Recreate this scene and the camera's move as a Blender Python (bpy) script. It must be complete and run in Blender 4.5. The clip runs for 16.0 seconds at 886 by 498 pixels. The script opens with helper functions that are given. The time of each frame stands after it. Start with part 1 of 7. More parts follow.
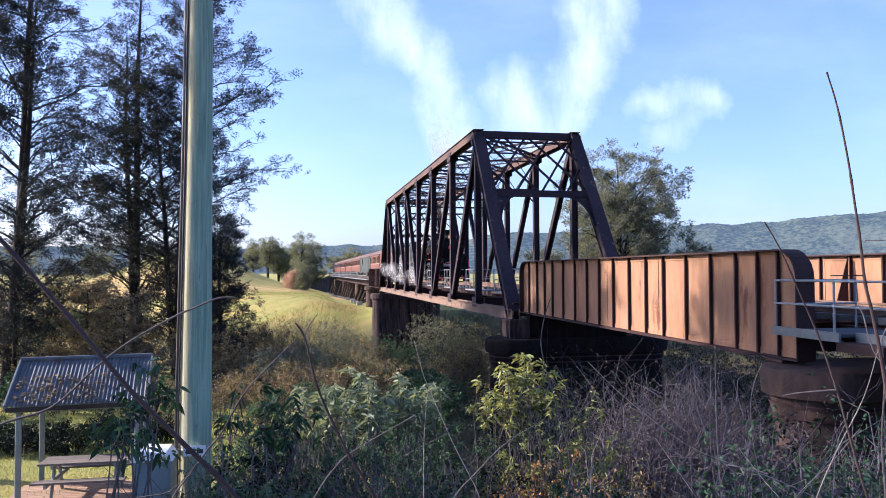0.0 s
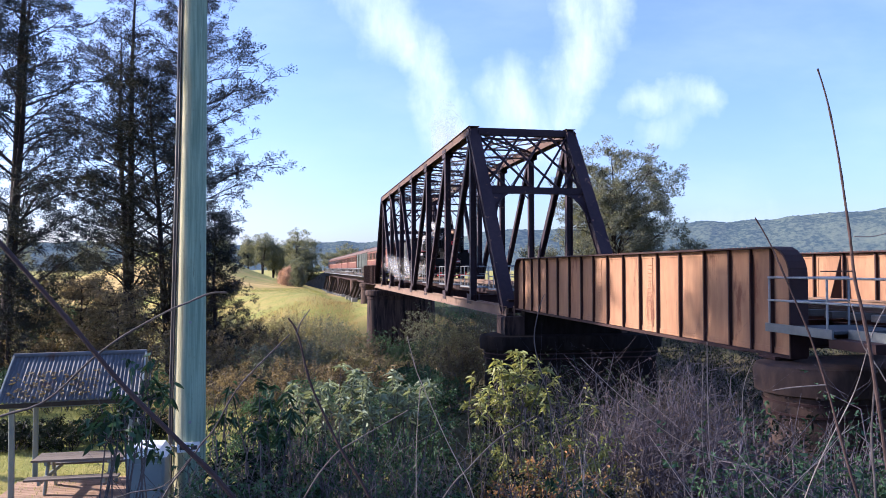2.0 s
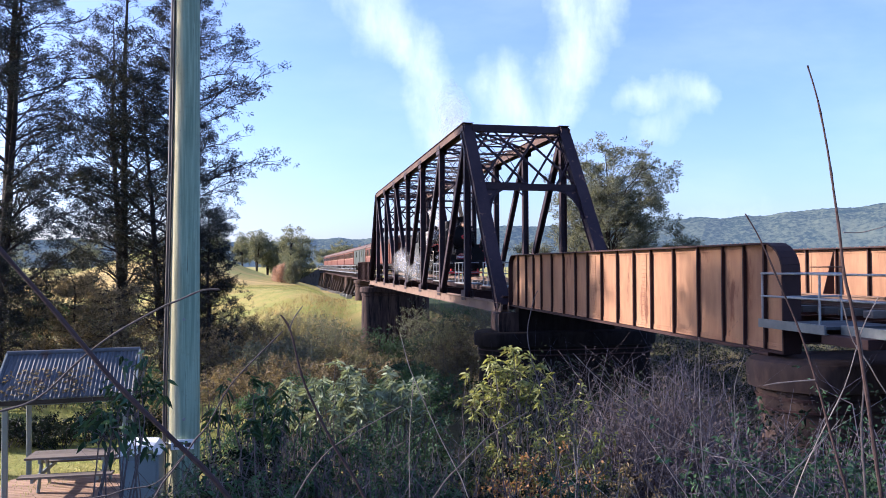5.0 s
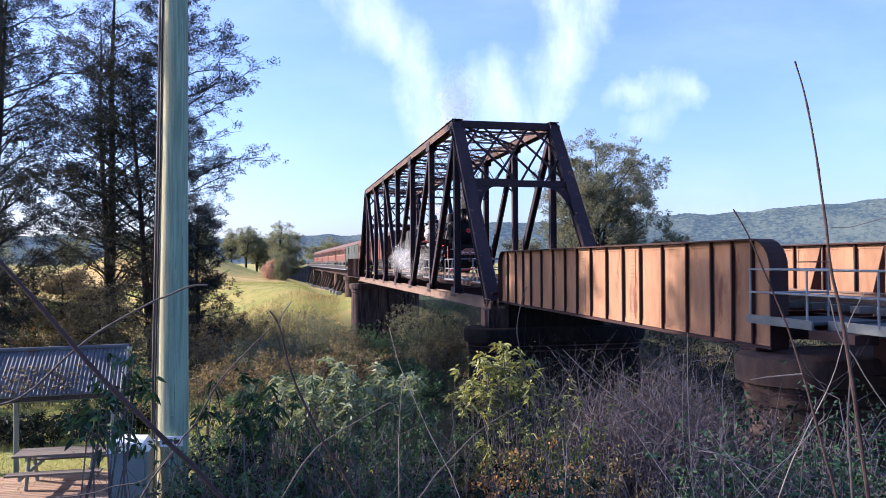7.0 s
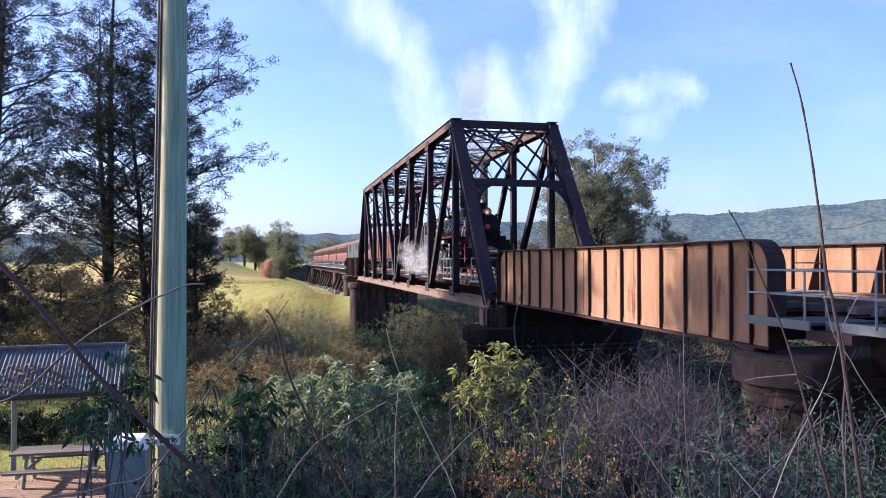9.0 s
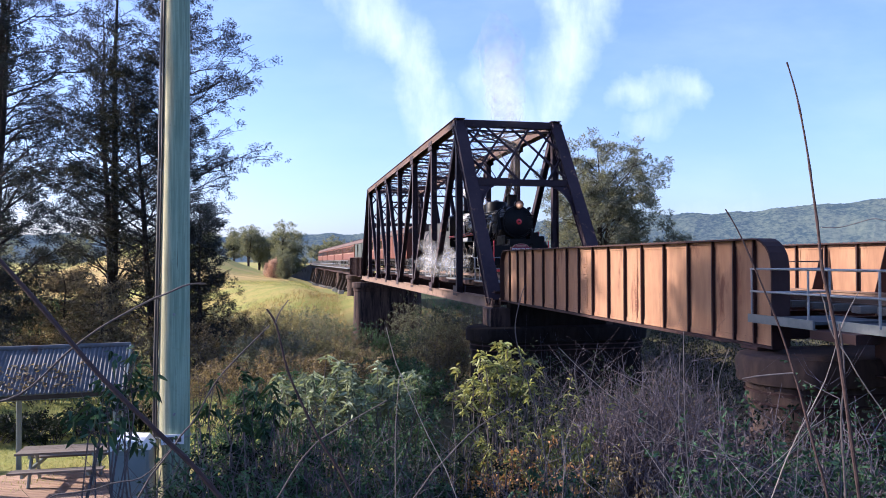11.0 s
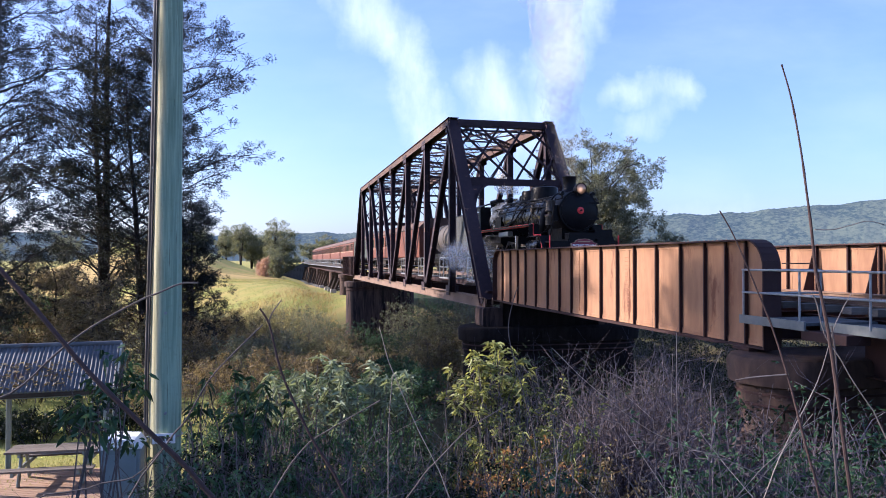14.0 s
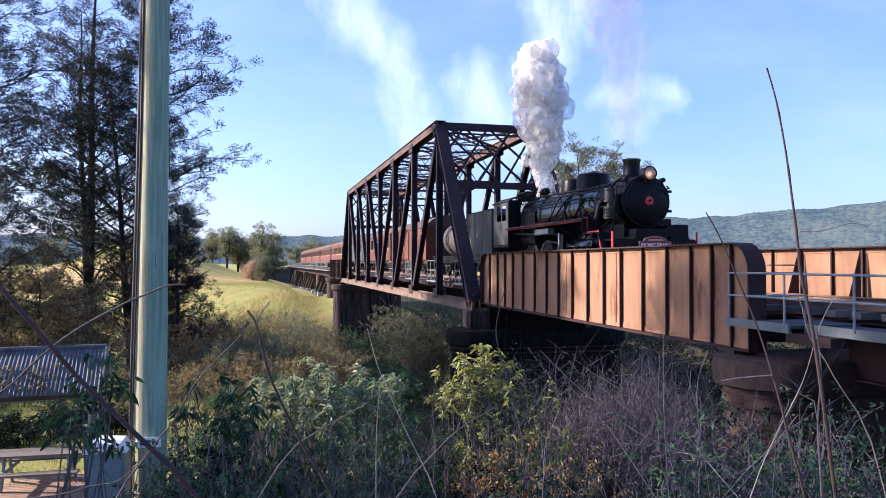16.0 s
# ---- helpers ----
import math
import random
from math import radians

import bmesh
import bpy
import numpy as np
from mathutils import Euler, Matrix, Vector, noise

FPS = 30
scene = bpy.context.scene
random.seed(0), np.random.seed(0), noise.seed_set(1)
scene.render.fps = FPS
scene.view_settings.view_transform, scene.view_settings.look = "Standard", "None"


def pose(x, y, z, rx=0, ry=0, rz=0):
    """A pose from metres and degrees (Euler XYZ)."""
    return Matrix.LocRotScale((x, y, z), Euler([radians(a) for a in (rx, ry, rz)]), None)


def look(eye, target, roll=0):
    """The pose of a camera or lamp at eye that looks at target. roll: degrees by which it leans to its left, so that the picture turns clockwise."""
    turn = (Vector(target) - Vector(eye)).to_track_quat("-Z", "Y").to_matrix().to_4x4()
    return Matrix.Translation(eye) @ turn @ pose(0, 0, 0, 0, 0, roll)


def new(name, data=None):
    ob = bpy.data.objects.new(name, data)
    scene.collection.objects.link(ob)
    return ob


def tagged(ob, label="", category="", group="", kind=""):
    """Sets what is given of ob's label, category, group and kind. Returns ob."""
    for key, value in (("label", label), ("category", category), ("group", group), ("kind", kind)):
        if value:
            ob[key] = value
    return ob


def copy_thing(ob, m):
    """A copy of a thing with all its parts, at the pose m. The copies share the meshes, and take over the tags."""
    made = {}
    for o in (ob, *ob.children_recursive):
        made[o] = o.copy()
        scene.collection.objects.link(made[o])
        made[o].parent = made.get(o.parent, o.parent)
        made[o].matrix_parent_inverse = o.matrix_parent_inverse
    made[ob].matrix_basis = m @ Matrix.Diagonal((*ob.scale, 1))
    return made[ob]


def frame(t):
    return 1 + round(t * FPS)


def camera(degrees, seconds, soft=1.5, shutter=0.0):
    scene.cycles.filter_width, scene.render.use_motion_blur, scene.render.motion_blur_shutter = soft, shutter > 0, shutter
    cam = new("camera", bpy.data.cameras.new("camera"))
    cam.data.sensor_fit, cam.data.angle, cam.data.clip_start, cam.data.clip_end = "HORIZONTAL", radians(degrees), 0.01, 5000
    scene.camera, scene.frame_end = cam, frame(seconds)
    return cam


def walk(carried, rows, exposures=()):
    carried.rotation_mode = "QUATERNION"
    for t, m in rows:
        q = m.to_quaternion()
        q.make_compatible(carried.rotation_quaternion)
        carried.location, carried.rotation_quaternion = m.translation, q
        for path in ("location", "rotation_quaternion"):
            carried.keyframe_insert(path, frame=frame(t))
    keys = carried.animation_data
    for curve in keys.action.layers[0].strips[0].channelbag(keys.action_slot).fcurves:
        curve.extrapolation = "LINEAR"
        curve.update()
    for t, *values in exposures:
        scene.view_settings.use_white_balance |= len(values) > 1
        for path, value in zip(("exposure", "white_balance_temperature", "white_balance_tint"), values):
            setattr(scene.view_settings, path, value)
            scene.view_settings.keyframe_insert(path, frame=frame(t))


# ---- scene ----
scene.cycles.transparent_max_bounces = 32
cam = camera(60.2, 16.0, 0.9)
PATH = [
    (0.0, 30.610, -11.496, 0.942, 91.719, 0.241, 79.247),
    (0.5, 30.613, -11.495, 0.937, 91.691, 0.250, 79.256),
    (1.0, 30.607, -11.488, 0.940, 91.553, 0.223, 79.183),
    (1.5, 30.611, -11.492, 0.938, 91.486, 0.183, 79.005),
    (2.0, 30.615, -11.490, 0.938, 91.482, 0.145, 78.875),
    (2.5, 30.623, -11.492, 0.938, 91.495, 0.210, 78.761),
    (3.0, 30.616, -11.485, 0.938, 91.357, 0.274, 78.703),
    (3.5, 30.615, -11.483, 0.939, 91.293, 0.121, 78.648),
    (4.0, 30.622, -11.485, 0.938, 91.308, 0.171, 78.637),
    (6.5, 30.617, -11.484, 0.937, 90.987, 0.303, 77.922),
    (7.0, 30.619, -11.483, 0.935, 90.952, 0.307, 77.698),
    (7.5, 30.623, -11.482, 0.937, 90.928, 0.333, 77.578),
    (8.0, 30.617, -11.475, 0.936, 90.918, 0.287, 77.406),
    (8.5, 30.618, -11.479, 0.937, 90.890, 0.135, 77.394),
    (9.0, 30.625, -11.478, 0.936, 90.900, 0.118, 77.596),
    (11.5, 30.641, -11.466, 0.935, 90.880, 0.212, 77.884),
    (12.0, 30.643, -11.466, 0.935, 90.881, 0.211, 77.826),
    (12.5, 30.641, -11.468, 0.936, 90.876, 0.207, 77.760),
    (13.0, 30.639, -11.469, 0.938, 90.841, 0.123, 77.682),
    (13.5, 30.637, -11.468, 0.937, 90.850, 0.089, 77.563),
    (14.0, 30.634, -11.470, 0.937, 90.840, -0.046, 77.334),
    (14.5, 30.638, -11.471, 0.934, 90.784, 0.001, 77.154),
    (15.0, 30.636, -11.473, 0.934, 90.797, -0.009, 77.021),
    (15.5, 30.637, -11.474, 0.932, 90.911, 0.036, 76.842),
    (16.0, 30.637, -11.474, 0.933, 91.077, -0.077, 76.379),
]
walk(cam, [(t, pose(*row)) for t, *row in PATH], [(0, 1.50, 4800, 27), (8.5, 1.50, 4800, 27), (9.0, 1.44, 4800, 27), (16, 1.44, 4800, 27)])

# ---------------------------------------------------------------- light
SUN_AZ, SUN_EL = radians(247), radians(24)        # azimuth of the sun, counted from +x towards +y
sun_way = Vector((math.cos(SUN_AZ) * math.cos(SUN_EL), math.sin(SUN_AZ) * math.cos(SUN_EL), math.sin(SUN_EL)))
sun_data = bpy.data.lights.new("sun", "SUN")
sun_data.energy, sun_data.angle, sun_data.color = 5.2, radians(0.6), (1.0, 0.76, 0.42)
sun = new("sun", sun_data)
sun.matrix_world = look(sun_way * 400, (0, 0, 0))


class Nodes:
    """Short hand for node trees: n(kind, inputs..., settings) returns a node."""

    def __init__(self, tree):
        self.tree = tree
        tree.nodes.clear()

    def __call__(self, kind, feeds=None, operation=""):
        node = self.tree.nodes.new(kind)
        if operation:
            node.operation = operation
        for key, value in (feeds or {}).items():
            self.put(node.inputs[key], value)
        return node

    def put(self, socket, value):
        if isinstance(value, bpy.types.NodeSocket):
            self.tree.links.new(value, socket)
        elif isinstance(value, bpy.types.Node):
            self.tree.links.new(value.outputs[0], socket)
        else:
            socket.default_value = value

    def math(self, op, a, b=0.0, c=0.0):
        return self("ShaderNodeMath", {0: a, 1: b, 2: c}, operation=op).outputs[0]

    def vec(self, op, a, b=(0, 0, 0)):
        node = self("ShaderNodeVectorMath", {0: a, 1: b}, operation=op)
        return node.outputs["Value"] if op in ("DOT_PRODUCT", "LENGTH", "DISTANCE") else node.outputs[0]

    def noise(self, where, scale, detail=4.0, rough=0.55, colour=False):
        node = self("ShaderNodeTexNoise", {"Vector": where, "Scale": scale, "Detail": detail, "Roughness": rough})
        return node.outputs["Color" if colour else 0]

    def span(self, value, a, b, lo=0.0, hi=1.0):
        node = self("ShaderNodeMapRange", {0: value, 1: a, 2: b, 3: lo, 4: hi})
        node.interpolation_type = "SMOOTHSTEP"
        return node.outputs[0]

    def mix(self, fac, a, b, blend="MIX"):
        node = self("ShaderNodeMix")
        node.data_type, node.blend_type = "RGBA", blend
        self.put(node.inputs[0], fac), self.put(node.inputs[6], a), self.put(node.inputs[7], b)
        return node.outputs[2]


def rgb(c):
    return (*c, 1.0)


world = bpy.data.worlds.new("world")
scene.world = world
world.use_nodes = True
n = Nodes(world.node_tree)
sky = n("ShaderNodeTexSky")
sky.sky_type, sky.sun_disc, sky.sun_elevation, sky.sun_rotation = "NISHITA", False, SUN_EL, radians(90) - SUN_AZ
sky.air_density, sky.dust_density, sky.ozone_density, sky.altitude = 1.0, 1.5, 1.0, 50
gaze = n("ShaderNodeTexCoord").outputs["Generated"]
# flat chart of the sky over the bridge: u to the north-west, v upwards
ahead = n.math("MAXIMUM", n.vec("DOT_PRODUCT", gaze, (-0.982, 0.187, 0.0)), 0.02)
u = n.math("DIVIDE", n.vec("DOT_PRODUCT", gaze, (0.187, 0.982, 0.0)), ahead)
v = n.math("DIVIDE", n.vec("DOT_PRODUCT", gaze, (0.0, 0.0, 1.0)), ahead)
chart = n("ShaderNodeCombineXYZ", {0: u, 1: v, 2: 0.0}).outputs[0]
swirl = n.vec("SCALE", n.vec("SUBTRACT", n.noise(chart, 9.0, 5.0, 0.6, True), (0.5, 0.5, 0.5)))
swirl.node.inputs["Scale"].default_value = 0.10
bent = n.vec("ADD", chart, swirl)
bent = n.vec("MULTIPLY", bent, (1, 1, 0))


def wisp(ax, ay, bx, by, width, dense):
    """A soft streak of high cloud from a to b on the chart."""
    ab = Vector((bx - ax, by - ay, 0))
    rel = n.vec("SUBTRACT", bent, (ax, ay, 0))
    along = n.math("DIVIDE", n.vec("DOT_PRODUCT", rel, tuple(ab)), ab.length_squared)
    along = n.math("MINIMUM", n.math("MAXIMUM", along, 0.0), 1.0)
    foot = n.vec("SCALE", tuple(ab))
    n.put(foot.node.inputs["Scale"], along)
    away = n.vec("DISTANCE", rel, foot)
    return n.span(away, 0.0, width, dense, 0.0)


streaks = [wisp(-0.095, 0.37, -0.03, 0.29, 0.066, 0.85), wisp(-0.03, 0.29, 0.015, 0.17, 0.055, 0.95),
           wisp(0.205, 0.42, 0.205, 0.32, 0.066, 0.9), wisp(0.205, 0.32, 0.155, 0.20, 0.056, 0.9),
           wisp(0.09, 0.235, 0.13, 0.16, 0.075, 0.9), wisp(0.26, 0.220, 0.36, 0.216, 0.036, 0.66),
           wisp(0.33, 0.212, 0.29, 0.176, 0.036, 0.50), wisp(-0.48, 0.31, -0.40, 0.26, 0.06, 0.35),
           wisp(0.34, 0.06, 0.44, 0.07, 0.03, 0.30)]
cloud = streaks[0]
for streak in streaks[1:]:
    cloud = n.math("MAXIMUM", cloud, streak)
fibres = n("ShaderNodeMapping", {0: chart, 2: (0, 0, 0.5), 3: (26, 9, 1)}).outputs[0]
veil = n.span(n.noise(fibres, 1.0, 6.0, 0.6), 0.25, 0.75, 0.45, 1.1)
cloud = n.math("MULTIPLY", cloud, veil)
thin = n.math("MULTIPLY", n.span(n.noise(n("ShaderNodeMapping", {0: chart, 3: (3, 8, 1)}).outputs[0], 1.0, 6.0), 0.35, 0.75, 0.25, 1.0), 0.24)
cloud = n.math("MINIMUM", n.math("MAXIMUM", cloud, thin), 1.0)
lit = n.mix(n.math("MULTIPLY", cloud, 0.97), sky.outputs[0], (5.6, 5.75, 6.1, 1.0))
n("ShaderNodeOutputWorld", {0: n("ShaderNodeBackground", {"Color": lit, "Strength": 0.076}).outputs[0]})


# ---------------------------------------------------------------- materials
def material(name, base, other, rough=0.6, metal=0.0, grain=8.0, patch=0.7, bump=0.3, worn=None, worn_at=0.62,
             leaf=0.0, stretch=(1, 1, 1), spread=0.0, island=0.0, specular=0.5):
    """Two tones mixed at two scales, wear patches, bump; leaf: light let through; spread: difference from piece to piece."""
    m = bpy.data.materials.new(name)
    m.use_nodes = True
    k = Nodes(m.node_tree)
    spot = k("ShaderNodeTexCoord").outputs["Object"]
    where = k("ShaderNodeMapping", {0: spot, 3: stretch}).outputs[0]
    fine, broad = k.noise(where, grain, 6.0, 0.6), k.noise(where, patch, 4.0, 0.55)
    fac = k.math("ADD", k.math("MULTIPLY", k.span(fine, 0.3, 0.7), 0.5), k.math("MULTIPLY", k.span(broad, 0.3, 0.7), 0.5))
    colour = k.mix(fac, rgb(base), rgb(other))
    if worn:
        edge = k.noise(where, grain * 0.35, 8.0, 0.7)
        colour = k.mix(k.span(edge, worn_at, worn_at + 0.1), colour, rgb(worn))
    if spread or island:
        if spread:
            luck = k("ShaderNodeObjectInfo").outputs["Random"]
        else:
            luck = k("ShaderNodeNewGeometry").outputs["Random Per Island"]
        amount = spread or island
        shade = k.span(luck, 0.0, 1.0, 1 - amount, 1 + amount)
        tone = k("ShaderNodeCombineXYZ", {0: shade, 1: shade, 2: shade}).outputs[0]
        colour = k.mix(1.0, colour, tone, "MULTIPLY")
    gloss = k.span(fine, 0.2, 0.8, max(0.05, rough - 0.12), min(1, rough + 0.12))
    raised = k("ShaderNodeBump", {"Strength": bump, "Distance": 0.02, "Height": fine})
    shader = k("ShaderNodeBsdfPrincipled", {"Base Color": colour, "Roughness": gloss, "Metallic": metal,
                                            "Normal": raised.outputs[0], "Specular IOR Level": specular})
    out = shader.outputs[0]
    if leaf:
        through_light = k("ShaderNodeBsdfTranslucent", {"Color": k.mix(1.0, colour, (1.25, 1.15, 0.6, 1), "MULTIPLY")})
        out = k("ShaderNodeMixShader", {0: leaf, 1: out, 2: through_light.outputs[0]}).outputs[0]
    k("ShaderNodeOutputMaterial", {0: out})
    return m


def smoke_material(name, colour, dense):
    m = bpy.data.materials.new(name)
    m.use_nodes = True
    k = Nodes(m.node_tree)
    spot = k("ShaderNodeTexCoord").outputs["Object"]
    puff = dense if dense < 0.05 else k.span(k.noise(spot, 1.6, 4.0, 0.5), 0.3, 0.7, dense * (0.3 if dense < 0.5 else 0.8), min(1.0, dense * 1.4))
    body = k("ShaderNodeMixShader", {0: 0.42, 1: k("ShaderNodeBsdfDiffuse", {"Color": rgb(colour)}).outputs[0],
                                     2: k("ShaderNodeBsdfTranslucent", {"Color": rgb(colour)}).outputs[0]})
    out = k("ShaderNodeMixShader", {0: puff, 1: k("ShaderNodeBsdfTransparent").outputs[0], 2: body.outputs[0]})
    k("ShaderNodeOutputMaterial", {0: out.outputs[0]})
    return m


def headlamp_material():
    """Headlamp glass: a warm bulb glowing low in a dim reflector under a glossy lens."""
    m = bpy.data.materials.new("lit_headlamp_glass")
    m.use_nodes = True
    k = Nodes(m.node_tree)
    spot = k("ShaderNodeTexCoord").outputs["Object"]
    away = k.vec("DISTANCE", spot, (0.24, -0.05, 3.62))
    glow = k.math("ADD", k.math("MULTIPLY", k.span(away, 0.0, 0.13, 1.0, 0.0), 0.42), k.span(away, 0.08, 0.22, 0.07, 0.015))
    k("ShaderNodeOutputMaterial", {0: k("ShaderNodeBsdfPrincipled", {"Base Color": rgb((0.22, 0.15, 0.11)), "Roughness": 0.12, "Metallic": 0.6,
        "Emission Color": rgb((1.0, 0.52, 0.22)), "Emission Strength": glow}).outputs[0]})
    return m


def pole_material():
    """Old treated pine: sunlit cream painted down its sun side, green-grey on the other, with drying cracks and dark
    knots.
    """
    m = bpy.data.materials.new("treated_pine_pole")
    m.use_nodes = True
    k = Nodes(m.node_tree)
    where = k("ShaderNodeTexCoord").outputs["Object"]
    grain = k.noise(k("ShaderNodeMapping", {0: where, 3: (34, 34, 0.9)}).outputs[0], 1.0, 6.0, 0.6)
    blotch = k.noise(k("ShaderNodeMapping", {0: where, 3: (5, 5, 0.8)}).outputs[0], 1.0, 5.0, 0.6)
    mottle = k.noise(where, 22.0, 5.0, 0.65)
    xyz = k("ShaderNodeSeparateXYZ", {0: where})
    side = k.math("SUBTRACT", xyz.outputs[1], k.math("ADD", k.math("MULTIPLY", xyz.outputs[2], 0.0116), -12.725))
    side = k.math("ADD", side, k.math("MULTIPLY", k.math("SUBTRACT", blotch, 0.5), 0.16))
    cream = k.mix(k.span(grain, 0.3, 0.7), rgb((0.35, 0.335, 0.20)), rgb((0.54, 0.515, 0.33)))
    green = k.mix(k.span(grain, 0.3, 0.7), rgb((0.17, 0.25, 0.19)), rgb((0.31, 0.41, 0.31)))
    # the sunlit and shaded sides of the pole are put into the colour
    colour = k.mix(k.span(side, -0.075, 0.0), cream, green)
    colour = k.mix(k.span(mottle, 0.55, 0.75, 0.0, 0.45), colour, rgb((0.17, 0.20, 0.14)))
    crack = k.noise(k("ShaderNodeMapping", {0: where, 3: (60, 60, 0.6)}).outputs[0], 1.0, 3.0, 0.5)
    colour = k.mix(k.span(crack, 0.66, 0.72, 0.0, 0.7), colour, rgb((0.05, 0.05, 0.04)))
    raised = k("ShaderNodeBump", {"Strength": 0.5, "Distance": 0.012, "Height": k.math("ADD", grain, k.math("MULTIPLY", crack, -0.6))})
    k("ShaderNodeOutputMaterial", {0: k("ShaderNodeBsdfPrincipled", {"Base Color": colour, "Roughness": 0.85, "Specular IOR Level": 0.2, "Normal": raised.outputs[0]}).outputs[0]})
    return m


def ground_material():
    """Grass, dry grass, bare earth and shade-darkened fallen leaves by noise and by the lie of the land."""
    m = bpy.data.materials.new("grassland")
    m.use_nodes = True
    k = Nodes(m.node_tree)
    where = k("ShaderNodeTexCoord").outputs["Object"]
    far = k("ShaderNodeMapping", {0: where, 3: (0.06, 0.10, 0.06)}).outputs[0]
    broad, mid, fine = k.noise(far, 1.0, 5.0), k.noise(where, 0.6, 6.0, 0.65), k.noise(where, 14.0, 6.0, 0.7)
    green = k.mix(k.span(fine, 0.3, 0.7), rgb((0.19, 0.22, 0.055)), rgb((0.34, 0.35, 0.10)))
    dry = k.mix(k.span(fine, 0.3, 0.7), rgb((0.42, 0.29, 0.105)), rgb((0.56, 0.41, 0.17)))
    x = k("ShaderNodeSeparateXYZ", {0: where})
    # mown hay on the middle of the flat, green pasture before and behind it
    along = k.math("ADD", x.outputs[0], k.math("MULTIPLY", k.math("SUBTRACT", broad, 0.5), 14.0))
    hay = k.math("MULTIPLY", k.span(along, -150.0, -142.0), k.span(along, -106.0, -94.0, 1.0, 0.0))
    patchy = k.span(k.math("ADD", k.math("MULTIPLY", broad, 0.65), k.math("MULTIPLY", mid, 0.35)), 0.38, 0.60)
    mown = k.noise(k("ShaderNodeMapping", {0: where, 3: (0.30, 0.022, 0.3)}).outputs[0], 1.0, 5.0, 0.6)
    green = k.mix(k.span(mown, 0.42, 0.62), green, rgb((0.34, 0.29, 0.10)))
    dry = k.mix(k.span(mown, 0.40, 0.55, 0.7, 0.0), dry, rgb((0.24, 0.21, 0.075)))
    colour = k.mix(k.math("MAXIMUM", k.math("MULTIPLY", hay, 0.8), k.math("MULTIPLY", patchy, 0.30)), green, dry)
    # near-black tones put the shade of bank and bridge into the ground
    shaded_ground = k.mix(k.span(fine, 0.3, 0.7), rgb((0.018, 0.017, 0.018)), rgb((0.056, 0.046, 0.041)))
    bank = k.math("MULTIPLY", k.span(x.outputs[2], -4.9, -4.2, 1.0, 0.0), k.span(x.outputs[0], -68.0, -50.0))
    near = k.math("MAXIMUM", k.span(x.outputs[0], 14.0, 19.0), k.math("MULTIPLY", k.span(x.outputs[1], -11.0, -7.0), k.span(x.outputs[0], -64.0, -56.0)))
    colour = k.mix(k.math("MAXIMUM", k.math("MULTIPLY", bank, 0.8), k.math("MULTIPLY", near, 0.75)), colour, shaded_ground)
    raised = k("ShaderNodeBump", {"Strength": 0.7, "Distance": 0.12, "Height": k.math("ADD", fine, mid)})
    k("ShaderNodeOutputMaterial", {0: k("ShaderNodeBsdfPrincipled", {"Base Color": colour, "Roughness": 0.95, "Specular IOR Level": 0.1,
                                                                   "Normal": raised.outputs[0]}).outputs[0]})
    return m


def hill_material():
    """Forest on far ridges seen through miles of air: a plain distant backdrop, its blue-grey haze put in as a faint
    glow.
    """
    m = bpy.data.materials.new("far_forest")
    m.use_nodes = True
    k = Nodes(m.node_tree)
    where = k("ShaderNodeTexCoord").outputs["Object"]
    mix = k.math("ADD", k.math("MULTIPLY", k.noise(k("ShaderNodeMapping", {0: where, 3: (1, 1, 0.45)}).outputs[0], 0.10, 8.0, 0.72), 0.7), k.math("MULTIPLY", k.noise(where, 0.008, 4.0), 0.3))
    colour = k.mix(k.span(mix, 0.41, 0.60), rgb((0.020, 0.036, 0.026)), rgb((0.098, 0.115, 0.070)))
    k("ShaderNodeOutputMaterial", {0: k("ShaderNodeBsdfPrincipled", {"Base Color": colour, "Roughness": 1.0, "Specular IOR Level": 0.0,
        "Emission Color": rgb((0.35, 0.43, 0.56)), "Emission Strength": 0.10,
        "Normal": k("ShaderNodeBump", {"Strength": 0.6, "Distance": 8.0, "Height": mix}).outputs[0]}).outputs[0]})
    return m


RUST = material("rusted_red_oxide_paint", (0.185, 0.094, 0.053), (0.325, 0.190, 0.108), 0.75, 0.0, 5.0, 0.9, 0.25, (0.135, 0.060, 0.036), 0.57, stretch=(1, 1, 0.22), specular=0.25)
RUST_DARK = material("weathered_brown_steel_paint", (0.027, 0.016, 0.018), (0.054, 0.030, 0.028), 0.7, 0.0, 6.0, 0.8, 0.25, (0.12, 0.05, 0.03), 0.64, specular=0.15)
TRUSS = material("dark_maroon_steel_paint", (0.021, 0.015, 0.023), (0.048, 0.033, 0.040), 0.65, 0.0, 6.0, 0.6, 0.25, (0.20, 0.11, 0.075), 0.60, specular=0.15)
# lighter copies of the truss paint: sunlight on the chords is in the colour
CHORD_TOP = material("sunlit_brown_top_chord", (0.060, 0.038, 0.034), (0.13, 0.082, 0.064), 0.75, 0.0, 6.0, 0.7, 0.25, (0.035, 0.022, 0.024), 0.57, specular=0.2)
CHORD = material("sunlit_weathered_chord", (0.115, 0.070, 0.048), (0.20, 0.13, 0.088), 0.8, 0.0, 6.0, 0.8, 0.25, (0.06, 0.035, 0.025), 0.56)
RIVET = material("rivet_steel", (0.20, 0.09, 0.05), (0.28, 0.13, 0.07), 0.7)
EDGE = material("weathered_edge_steel", (0.095, 0.11, 0.118), (0.16, 0.175, 0.18), 0.6, 0.2, 12.0, 1.5, 0.1)
